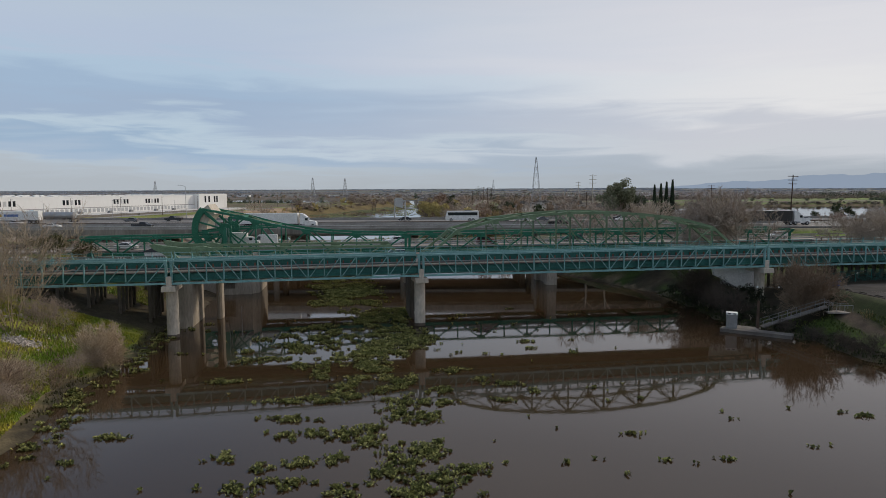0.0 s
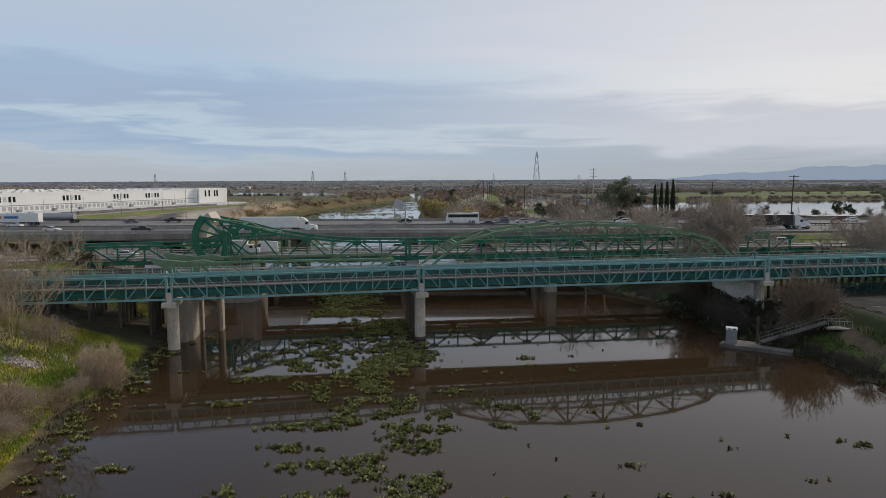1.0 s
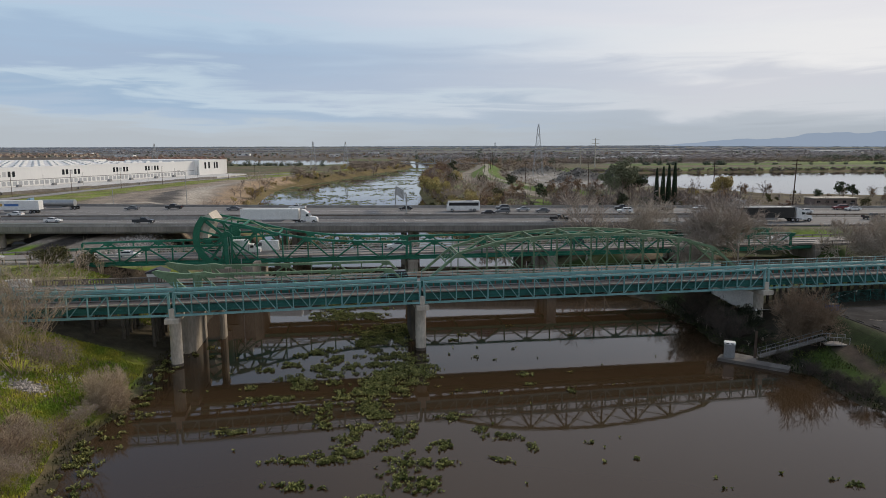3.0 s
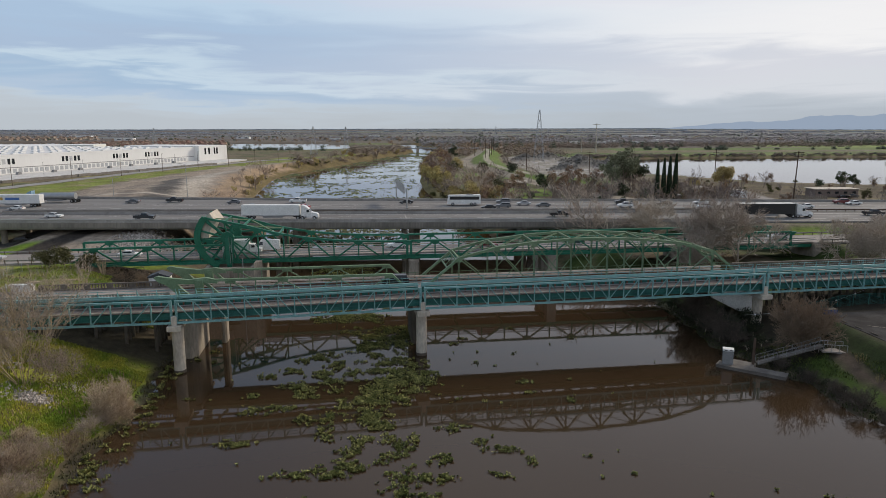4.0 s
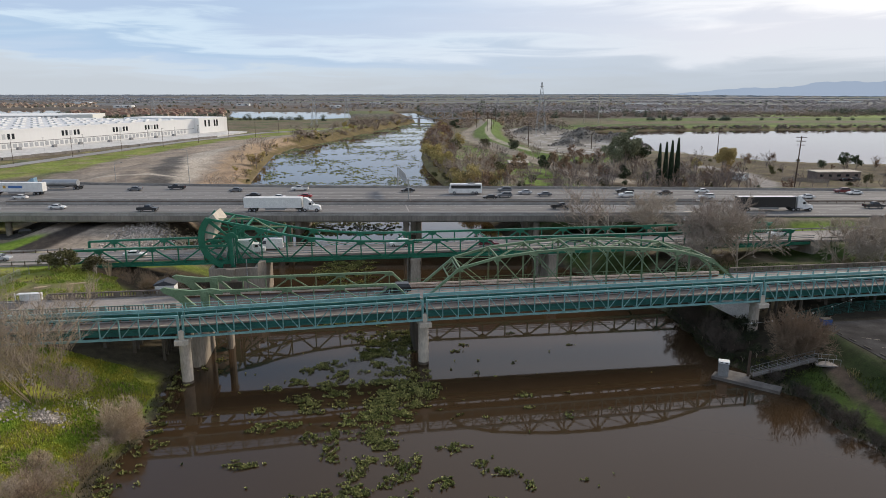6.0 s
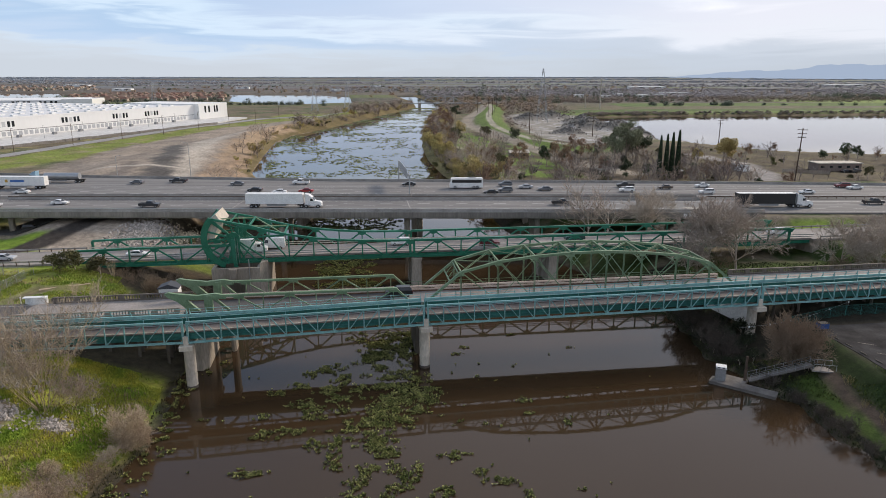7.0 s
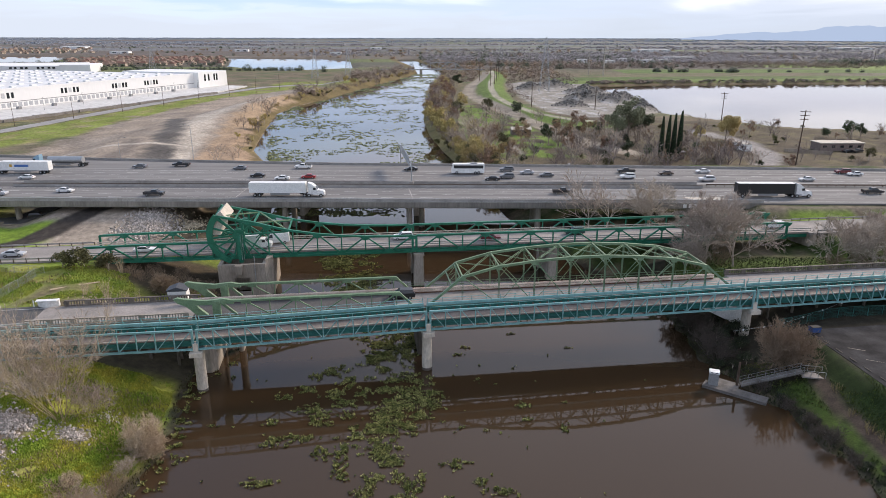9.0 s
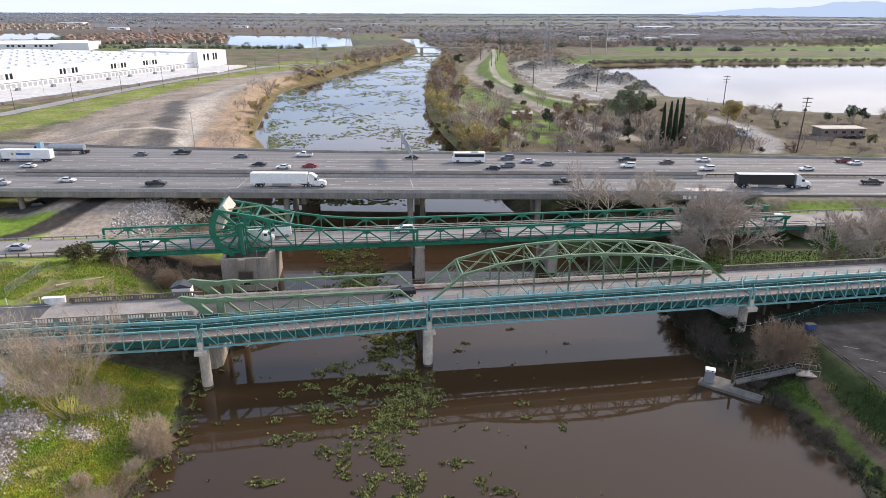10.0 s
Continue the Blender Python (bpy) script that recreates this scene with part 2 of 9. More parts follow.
GRASS_DULL = material("winter_grass_blades", (0.16, 0.25, 0.028), (0.34, 0.36, 0.065), 0.25, 0.7, 0.0, 0, 8, island=0.25)
# leaves and grass of the eastern bank: darker copies with shade in their colour
LEAF_SHADED = material("shaded_ivy_leaves", (0.018, 0.026, 0.011), (0.035, 0.045, 0.016), 0.6, 0.7, 0.0, 0, 8, 0.2, island=0.5)
GRASS_SHADED = material("shaded_grass_blades", (0.026, 0.042, 0.008), (0.05, 0.065, 0.016), 0.25, 0.7, 0.0, 0, 8, island=0.5)
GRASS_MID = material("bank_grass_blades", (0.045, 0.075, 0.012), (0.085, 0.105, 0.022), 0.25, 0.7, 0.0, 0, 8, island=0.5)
RUST_POST = material("rust_brown_post", (0.13, 0.062, 0.042), (0.19, 0.10, 0.07), 1.5, 0.85, 0.1, 0, 8, 0.15)
DRYGRASS = material("dry_grass_stems", (0.34, 0.27, 0.13), (0.26, 0.21, 0.10), 0.6, 0.8, 0.0, 0, 8, island=0.35)
ROCK_PALE = material("pale_riprap", (0.52, 0.47, 0.415), (0.36, 0.325, 0.285), 0.8, 0.9, 0.4, 0, 6, 0.2, island=0.35)
ROCK = material("riprap_stone", (0.56, 0.46, 0.33), (0.32, 0.26, 0.185), 0.8, 0.9, 0.4, 0, 6, 0.2, island=0.35)
SOIL_PILE = material("dark_soil_heap", (0.18, 0.166, 0.148), (0.25, 0.23, 0.208), 0.15, 0.95, 0.5)
ROOF_RED = material("clay_tile_roof", (0.20, 0.105, 0.075), (0.16, 0.095, 0.07), 0.02, 0.85, 0.0, 0, 8)
WALL_TAN = material("tan_stucco", (0.38, 0.30, 0.225), (0.45, 0.38, 0.30), 0.02, 0.9, 0.0, 0, 8)

# water: turbid brown, with a smooth surface that is stirred only slightly
WATER = bpy.data.materials.new("turbid_river_water")
WATER.use_nodes = True
wn = WATER.node_tree
wb = wn.nodes["Principled BSDF"]
wb.inputs["Roughness"].default_value, wb.inputs["IOR"].default_value = 0.03, 1.365
wgeo = wn.nodes.new("ShaderNodeNewGeometry")
wno = wn.nodes.new("ShaderNodeTexNoise")
wno.inputs["Scale"].default_value, wno.inputs["Detail"].default_value = 0.03, 4
wn.links.new(wgeo.outputs["Position"], wno.inputs["Vector"])
wmx = wn.nodes.new("ShaderNodeMix")
wmx.data_type = "RGBA"
wmx.inputs[6].default_value, wmx.inputs[7].default_value = (0.043, 0.0255, 0.0125, 1), (0.052, 0.033, 0.018, 1)
wn.links.new(wno.outputs[0], wmx.inputs[0])
wn.links.new(wmx.outputs[2], wb.inputs["Base Color"])
wrip = wn.nodes.new("ShaderNodeTexNoise")
wrip.inputs["Scale"].default_value, wrip.inputs["Detail"].default_value = 1.3, 3
wn.links.new(wgeo.outputs["Position"], wrip.inputs["Vector"])
wbump = wn.nodes.new("ShaderNodeBump")
wbump.inputs["Strength"].default_value, wbump.inputs["Distance"].default_value = 0.04, 0.05
wn.links.new(wrip.outputs[0], wbump.inputs["Height"])
wn.links.new(wbump.outputs[0], wb.inputs["Normal"])

# ground: its soil, grass and field colours, with painted haze and shade, are stored on the sheet, broken up at two
# scales
SOIL = bpy.data.materials.new("ground_cover")
SOIL.use_nodes = True
gn = SOIL.node_tree
gb = gn.nodes["Principled BSDF"]
gb.inputs["Roughness"].default_value, gb.inputs["Specular IOR Level"].default_value = 0.95, 0.2
gat = gn.nodes.new("ShaderNodeAttribute")
gat.attribute_name = "cover"
ggeo = gn.nodes.new("ShaderNodeNewGeometry")
last = gat.outputs["Color"]
for gs, lo, hi in ((0.06, 0.75, 1.25), (0.7, 0.7, 1.3), (5.0, 0.72, 1.28)):
    gno = gn.nodes.new("ShaderNodeTexNoise")
    gno.inputs["Scale"].default_value, gno.inputs["Detail"].default_value = gs, 5
    gn.links.new(ggeo.outputs["Position"], gno.inputs["Vector"])
    gmr = gn.nodes.new("ShaderNodeMapRange")
    gn.links.new(gno.outputs[0], gmr.inputs[0])
    for i, v in enumerate((0.3, 0.7, lo, hi)):
        gmr.inputs[i + 1].default_value = v
    ghs = gn.nodes.new("ShaderNodeHueSaturation")
    gn.links.new(gmr.outputs[0], ghs.inputs["Value"])
    gn.links.new(last, ghs.inputs["Color"])
    last = ghs.outputs[0]
gn.links.new(last, gb.inputs["Base Color"])
gbu = gn.nodes.new("ShaderNodeBump")
gbu.inputs["Strength"].default_value, gbu.inputs["Distance"].default_value = 0.6, 0.12
gn.links.new(gno.outputs[0], gbu.inputs["Height"])
gn.links.new(gbu.outputs[0], gb.inputs["Normal"])


# ---- mesh helpers ----
class Mesh:
    """Collects the vertices and faces of one part."""

    def __init__(self):
        self.v, self.f = [], []

    def add(self, verts, faces):
        n = len(self.v)
        self.v += [tuple(p) for p in verts]
        self.f += [tuple(i + n for i in q) for q in faces]
        return self

    def box(self, c, size, turn=None, bevel=0.0):
        x, y, z = (s / 2 for s in size)
        if bevel:
            k = bevel
            ring = [(-x + k, -y), (x - k, -y), (x, -y + k), (x, y - k), (x - k, y), (-x + k, y), (-x, y - k), (-x, -y + k)]
            inner = [(a * (x - k) / x, b * (y - k) / y) for a, b in ring]
            pts = [Vector((a, b, -z)) for a, b in ring] + [Vector((a, b, z - k)) for a, b in ring] + [Vector((a, b, z)) for a, b in inner]
            faces = [tuple(range(7, -1, -1)), tuple(range(16, 24))]
            for i in range(8):
                j = (i + 1) % 8
                faces += [(i, j, j + 8, i + 8), (i + 8, j + 8, j + 16, i + 16)]
        else:
            pts = [Vector((a, b, d)) for d in (-z, z) for b in (-y, y) for a in (-x, x)]
            faces = [(0, 2, 3, 1), (4, 5, 7, 6), (0, 1, 5, 4), (2, 6, 7, 3), (0, 4, 6, 2), (1, 3, 7, 5)]
        if turn is not None:
            pts = [turn @ p for p in pts]
        return self.add([p + Vector(c) for p in pts], faces)

    def beam(self, a, b, w, h, upward=(0, 0, 1)):
        """A bar from a to b: w across, h in the upward plane."""
        a, b, u = Vector(a), Vector(b), Vector(upward)
        d = (b - a).normalized()
        if abs(d.dot(u)) > 0.99:
            u = Vector((1, 0, 0))
        s = d.cross(u).normalized()
        u = s.cross(d)
        s, u = s * w / 2, u * h / 2
        pts = [p + i * s + j * u for p in (a, b) for i, j in ((-1, -1), (1, -1), (1, 1), (-1, 1))]
        return self.add(pts, [(3, 2, 1, 0), (4, 5, 6, 7), (0, 1, 5, 4), (1, 2, 6, 5), (2, 3, 7, 6), (3, 0, 4, 7)])

    def tube(self, a, b, r, r2=None, n=8, caps=True):
        a, b = Vector(a), Vector(b)
        d = b - a
        s = d.orthogonal().normalized()
        u = d.cross(s).normalized()
        r2 = r if r2 is None else r2
        pts = [p + (math.cos(k * math.tau / n) * s + math.sin(k * math.tau / n) * u) * q for p, q in ((a, r), (b, r2)) for k in range(n)]
        faces = [(k, (k + 1) % n, n + (k + 1) % n, n + k) for k in range(n)]
        if caps:
            faces += [tuple(range(n - 1, -1, -1)), tuple(range(n, 2 * n))]
        return self.add(pts, faces)

    def prism(self, outline, y0, y1):
        """A flat outline in x and z, made solid from y0 to y1."""
        n = len(outline)
        pts = [(x, y0, z) for x, z in outline] + [(x, y1, z) for x, z in outline]
        faces = [tuple(range(n)), tuple(range(2 * n - 1, n - 1, -1))] + [((k + 1) % n, k, n + k, n + (k + 1) % n) for k in range(n)]
        return self.add(pts, faces)

    def slab(self, outline, z0, z1):
        n = len(outline)
        pts = [(*p[:2], z0) for p in outline] + [(*p[:2], z1) for p in outline]
        faces = [tuple(range(n - 1, -1, -1)), tuple(range(n, 2 * n))] + [(k, (k + 1) % n, n + (k + 1) % n, n + k) for k in range(n)]
        return self.add(pts, faces)

    def data(self, name, mat, smooth=False):
        me = bpy.data.meshes.new(name)
        me.from_pydata(self.v, [], self.f)
        me.materials.append(mat)
        if smooth:
            me.polygons.foreach_set("use_smooth", [True] * len(me.polygons))
        me.update()
        return me


def part(name, mesh, mat, parent, label="", smooth=False):
    ob = new(name, mesh.data(name, mat, smooth) if isinstance(mesh, Mesh) else mesh)
    ob.parent = parent
    return tagged(ob, label)


def thing(name, label, category, at=None, group="", kind=""):
    ob = new(name)
    ob.empty_display_size = 0.3
    if at is not None:
        ob.matrix_world = at
    return tagged(ob, label, category, group, kind)


def single(name, mesh, mat, label, category, at=None, group="", kind="", smooth=False):
    ob = new(name, mesh.data(name, mat, smooth) if isinstance(mesh, Mesh) else mesh)
    if at is not None:
        ob.matrix_world = at
    return tagged(ob, label, category, group, kind)


# ---- the ground sheet and the water ----
RIVER = [(-30, -70), (-33, 30), (-35, 51), (-40, 68), (-39.6, 78), (-41, 88), (-43, 99), (-43, 110), (-45, 130), (-48, 150), (-52, 185), (-62, 230), (-81, 293), (-96, 327),
         (-110, 403), (-123, 485), (-122, 540), (-109, 584), (-91, 716), (-67, 858), (-45, 1000), (-60, 1200), (-110, 1500),
         (-75, 1500), (-25, 1200), (-10, 1068), (-12, 972), (-16, 733), (-18, 564), (-17, 457), (-11, 383), (-3, 329), (3, 298), (12, 250), (18, 205), (30, 165),
         (44, 134), (45, 120), (45, 107), (47.4, 100.5), (49.9, 95.5), (51.2, 90), (52.3, 84), (53.5, 78), (54.0, 72), (56.5, 60), (70, 30), (75, -70)]
LAKE = [(151, 739), (164, 632), (154, 510), (157, 467), (181, 429), (203, 401), (230, 391), (270, 385), (600, 400), (800, 560), (820, 800), (513, 816), (261, 789), (162, 762)]
POND = [(-381, 1185), (-490, 1560), (-617, 1518), (-751, 1537), (-869, 1770), (-586, 1653), (-509, 1645), (-310, 1629), (-210, 1476), (-156, 1125), (-248, 1040)]
POND_FAR = [(-1138, 1762), (-987, 1774), (-751, 1336), (-862, 1329), (-1400, 1400)]


def shore(px, py, outline):
    """Signed distance to an outline, positive outside."""
    best = np.full(px.shape, 1e9)
    inside = np.zeros(px.shape, bool)
    for (ax, ay), (bx, by) in zip(outline, outline[1:] + outline[:1]):
        ex, ey = bx - ax, by - ay
        k = np.clip(((px - ax) * ex + (py - ay) * ey) / (ex * ex + ey * ey), 0, 1)
        best = np.minimum(best, np.hypot(px - ax - k * ex, py - ay - k * ey))
        if ay != by:
            inside ^= ((ay > py) != (by > py)) & (px < ex * (py - ay) / ey + ax)
    return np.where(inside, -best, best)


def line_near(px, py, pts):
    """Distance to a line of points, and how far along it (0 to 1) the nearest place lies."""
    best, along = np.full(px.shape, 1e9), np.zeros(px.shape)
    for i, ((ax, ay), (bx, by)) in enumerate(zip(pts, pts[1:])):
        ex, ey = bx - ax, by - ay
        k = np.clip(((px - ax) * ex + (py - ay) * ey) / (ex * ex + ey * ey), 0, 1)
        d = np.hypot(px - ax - k * ex, py - ay - k * ey)
        along = np.where(d < best, (i + k) / (len(pts) - 1), along)
        best = np.minimum(best, d)
    return best, along


def smooth(a, b, x):
    k = np.clip((x - a) / (b - a), 0, 1)
    return k * k * (3 - 2 * k)


def waves(px, py, size, seed):
    """Soft uneven waves, about -1 to 1."""
    r = np.random.RandomState(seed)
    out = np.zeros(px.shape)
    for k in range(6):
        a, s = r.uniform(0, math.tau), size * r.uniform(0.5, 1.6)
        out += np.sin((px * math.cos(a) + py * math.sin(a)) * math.tau / s + r.uniform(0, math.tau) + 0.8 * np.sin((py * math.cos(a) - px * math.sin(a)) * math.tau / (s * 1.7)))
    return out / 3.5


LOT_EDGE = [(62.8, 109), (64.0, 98.6), (64.8, 89), (67, 78), (72, 65), (110, 56), (120, 118), (96, 114)]
HW_NEAR, HW_GAP0, HW_GAP1, HW_FAR, HW_Z = 178.2, 197.0, 201.6, 234.0, 11.1
LEVEE_L = [(-140, 262), (-152, 350), (-142, 450), (-136, 520), (-122, 620), (-104, 740), (-80, 880), (-60, 1000)]
LEVEE_R = [(92, 395), (75, 402), (56, 440), (44, 500), (39, 560), (40, 640), (45, 730), (55, 830), (60, 960)]
PATH_R = [(82, 298), (66, 332), (56, 380), (45, 430), (33, 500), (22, 580), (18, 640), (25, 730), (36, 803), (48, 900), (55, 1000)]
ROAD_WH = [(-300, 260), (-247, 368), (-236, 473), (-222, 560), (-206, 640), (-188, 703), (-150, 735), (-110, 745)]
HEAPS = [(83, 690, 18, 6), (110, 720, 24, 6), (128, 640, 22, 6.5), (112, 560, 20, 7), (138, 548, 22, 7), (143, 500, 14, 5), (92, 510, 14, 4), (160, 455, 9, 3), (178, 432, 9, 2.5)]


def ground_height(px, py):
    px, py = np.asarray(px, float), np.asarray(py, float)
    d = shore(px, py, RIVER)
    d = d + 0.9 * waves(px, py, 8.0, 61) * np.clip(1 - np.abs(d) / 12, 0, 1) * (py < 160)
    west = px < 0
    cap_w = 6.2 + 2.6 * smooth(84, 95, py) - 4.3 * smooth(134, 150, py) - 1.2 * smooth(200, 250, py)
    cap_e = 5.0 - 0.6 * smooth(240, 300, py) - 1.2 * smooth(400, 700, py)
    cap = np.where(west, cap_w, cap_e) - np.where(py > 600, 0.5, 0.0)
    slope = np.where(west, 0.30, 0.36 - 0.15 * smooth(97, 104, py) * smooth(150, 135, py))
    h = np.where(d > 0, np.minimum(cap, slope * d), np.maximum(-2.5, 0.3 * d))
    h += np.where(d > 2, 0.22 * waves(px, py, 23, 3) * np.clip(d / 15, 0, 1), 0)
    # the lakes
    for pool in (LAKE, POND, POND_FAR):
        k = shore(px, py, pool)
        h = np.where(k < 14, np.minimum(h, np.maximum(-2, k * 0.28)), h)
    # levees and heaps of soil beyond the freeway
    k, _ = line_near(px, py, LEVEE_L)
    h = np.where((py > 240) & (d > 3), np.maximum(h, np.minimum(7.0 - np.maximum(0, k - 9) * 0.20, d * 0.35)), h)
    k, _ = line_near(px, py, LEVEE_R)
    h = np.maximum(h, 6.4 - np.maximum(0, k - 4) * 0.28)
    for hx, hy, hr, hz in HEAPS:
        k = np.hypot(px - hx, py - hy) / hr
        h = np.maximum(h, h + hz * np.clip(1 - k, 0, 1) ** 0.8 * (1 + 0.3 * waves(px, py, 9, int(hx))))
    # the plain rises slowly towards the skyline
    h = h + 22 * smooth(2600, 4900, py)
    # the paved slope under the freeway's western end
    k = smooth(-70, -80, px) * smooth(-122, -106, px) * smooth(156, 184, py) * smooth(215, 196, py)
    h = np.where(k > 0, np.maximum(h, 4.0 + 4.2 * k - 4.0 * (k < 0.02)), h)
    # level ground of the parking lot
    k = shore(px, py, LOT_EDGE)
    f = smooth(4, 0.5, k) * (px > 0)
    h = np.where((k < 4) & (py < 130), h * (1 - f) + 5.2 * f, h)
    # embankments of the freeway, of the road bridge and of the old road
    off = np.abs(py - (HW_NEAR + HW_FAR) / 2) - (HW_FAR - HW_NEAR) / 2 - 3
    along = np.maximum(0, np.minimum(px + 168, 84 - px))
    h = np.maximum(h, HW_Z - 0.45 - 0.5 * np.maximum(0, off) - 0.55 * along)
    for line, ends, z, half in ((B2_LINE, (-79, 92), 8.7, 7.5), (OLD_LINE, (-71, 96), 9.0, 8.5)):
        (ox, oy), k = line
        mid = oy + (px - ox) * k
        off = np.abs(py - mid) - half
        along = np.maximum(0, np.minimum(px - ends[0], ends[1] - px))
        h = np.maximum(h, z - 0.5 * np.maximum(0, off) - 0.7 * along)
    return h


B2_LINE = ((-7.8, 149.0), 0.132)
OLD_LINE = ((2.4, 112.0), 0.142)


def steps(*runs):
    out = []
    for a, b, s in runs:
        n = max(1, round((b - a) / s))
        out += list(np.linspace(a, b, n, endpoint=False))
    return np.array(out + [runs[-1][1]])


gx = steps((-4600, -2000, 130), (-2000, -700, 40), (-700, -260, 14), (-260, -125, 4), (-125, -30, 1.0), (-30, 30, 3.0), (30, 110, 1.0), (110, 260, 4), (260, 700, 14), (700, 2000, 40), (2000, 4600, 130))
gy = steps((-160, 20, 12), (20, 60, 2.0), (60, 180, 1.0), (180, 250, 2.0), (250, 520, 3.0), (520, 1100, 8), (1100, 2000, 25), (2000, 4900, 80))
GX, GY = np.meshgrid(gx, gy)
GZ = ground_height(GX, GY)
nx, ny = len(gx), len(gy)
gverts = np.stack([GX, GY, GZ], -1).reshape(-1, 3)
gi = (np.arange(ny - 1)[:, None] * nx + np.arange(nx - 1)[None, :]).ravel()
gfaces = np.stack([gi, gi + 1, gi + nx + 1, gi + nx], -1)
gme = bpy.data.meshes.new("ground")
gme.from_pydata(gverts.tolist(), [], gfaces.tolist())
gme.polygons.foreach_set("use_smooth", [True] * len(gme.polygons))
px, py = GX.ravel(), GY.ravel()
rd = shore(px, py, RIVER)


def lay(col, mask, rgb):
    m = np.clip(mask, 0, 1)[:, None]
    return col * (1 - m) + np.array(rgb) * m


w1, w2, w3 = waves(px, py, 60, 11), waves(px, py, 17, 12), waves(px, py, 400, 13)
cover = np.tile(np.array([0.15, 0.122, 0.08]), (len(px), 1))
cover = lay(cover, smooth(-0.2, 0.7, w1), (0.10, 0.11, 0.05))
# far fields in strips and blocks
fr = np.random.RandomState(5)
fx, fy = np.floor((px + 0.15 * py) / 230 + 0.3 * w3).astype(int), np.floor(py / 190).astype(int)
tone = fr.rand(64, 64)[fx % 64, fy % 64]
far = smooth(900, 1200, py) + smooth(420, 560, np.abs(px - 80)) * smooth(150, 300, py)
for lo, hi, rgb in ((0.0, 0.28, (0.115, 0.10, 0.08)), (0.28, 0.5, (0.14, 0.12, 0.095)), (0.5, 0.7, (0.125, 0.145, 0.06)), (0.7, 0.86, (0.105, 0.10, 0.075)), (0.86, 1.0, (0.19, 0.165, 0.13))):
    cover = lay(cover, np.clip(far, 0, 1) * ((tone >= lo) & (tone < hi)), rgb)
cover = lay(cover, smooth(250, 420, px) * smooth(950, 1000, py) * smooth(1500, 1300, py) * smooth(-0.5, 0.3, w3), (0.16, 0.21, 0.055))
cover = lay(cover, smooth(-120, -40, px) * smooth(600, 420, px) * smooth(1050, 1150, py) * smooth(2100, 1900, py), (0.105, 0.092, 0.078))
cover = lay(cover, smooth(-200, -320, px) * smooth(1600, 1800, py) * smooth(-0.9, 0.2, waves(px * 0.2, py, 300, 44)), (0.125, 0.10, 0.085))
# blue-grey over the far plain: haze put into the ground colour
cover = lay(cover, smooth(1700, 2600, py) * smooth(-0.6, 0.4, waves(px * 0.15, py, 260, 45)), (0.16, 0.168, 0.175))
cover = lay(cover, smooth(1900, 2600, py) * smooth(0.3, 0.7, waves(px * 0.12, py, 300, 46)), (0.13, 0.145, 0.085))
# grass of the near banks, the eastern side darkened to stand for shade
near = (py < 262) & (rd > 1.0)
# near-black eastern soil: the bank's shade is laid into the cover
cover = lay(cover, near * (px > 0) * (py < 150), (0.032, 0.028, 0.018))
cover = lay(cover, near * smooth(-0.75, 0.15, w2) * (px < 0), (0.19, 0.25, 0.028))
cover = lay(cover, near * smooth(0.1, 0.9, w1 - w2) * (px < 0), (0.25, 0.26, 0.045))
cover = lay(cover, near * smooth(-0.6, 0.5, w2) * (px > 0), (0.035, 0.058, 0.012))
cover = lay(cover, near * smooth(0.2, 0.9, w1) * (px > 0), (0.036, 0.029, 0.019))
cover = lay(cover, near * (px < -40) * smooth(104, 110, py) * smooth(-0.9, 0.5, w1 + w2) * 0.8, (0.16, 0.21, 0.032))
cover = lay(cover, smooth(48, 54, px) * smooth(125, 129, py - 0.142 * (px - 60)) * smooth(150, 144, py - 0.132 * (px - 60)), (0.07, 0.11, 0.02))
cover = lay(cover, near * (px < -30) * smooth(5.0, 2.2, rd + w2) * smooth(78, 70, py), (0.13, 0.105, 0.06))
# bare earth: shore, under the bridges (darkened for their shade), beside the freeway
cover = lay(cover, smooth(1.6, 0.2, rd + 0.8 * w2), (0.05, 0.042, 0.028))
under = smooth(-50, -62, px) * smooth(-122, -104, px + 0.6 * (py - 165) - 3 * w2) * smooth(152, 160, py) * smooth(236, 226, py)
cover = lay(cover, under, (0.32, 0.265, 0.21))
cover = lay(cover, smooth(-100, -106, px + 0.25 * (py - 165) - 2 * w2) * smooth(148, 152, py) * smooth(176, 172, py), (0.16, 0.24, 0.03))
cover = lay(cover, smooth(4.5, 2.5, line_near(px, py, [(-114, 152), (-104, 168), (-98, 182), (-94, 205)])[0] + 0.6 * w2), (0.05, 0.042, 0.036))
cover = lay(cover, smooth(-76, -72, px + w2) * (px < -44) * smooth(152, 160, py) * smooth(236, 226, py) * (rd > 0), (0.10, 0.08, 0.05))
# next two: soil colour darkened below the bridges to stand for shade
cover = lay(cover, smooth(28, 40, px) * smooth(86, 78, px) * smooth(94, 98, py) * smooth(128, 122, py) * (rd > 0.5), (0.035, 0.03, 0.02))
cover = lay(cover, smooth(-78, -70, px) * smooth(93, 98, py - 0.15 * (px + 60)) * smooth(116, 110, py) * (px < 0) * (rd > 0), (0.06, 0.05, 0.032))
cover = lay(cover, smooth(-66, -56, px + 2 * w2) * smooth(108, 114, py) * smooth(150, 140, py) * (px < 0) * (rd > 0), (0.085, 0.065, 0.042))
cover = lay(cover, smooth(2.5, 0, np.abs(py - HW_NEAR + 3)) * (px > 84), (0.16, 0.13, 0.10))
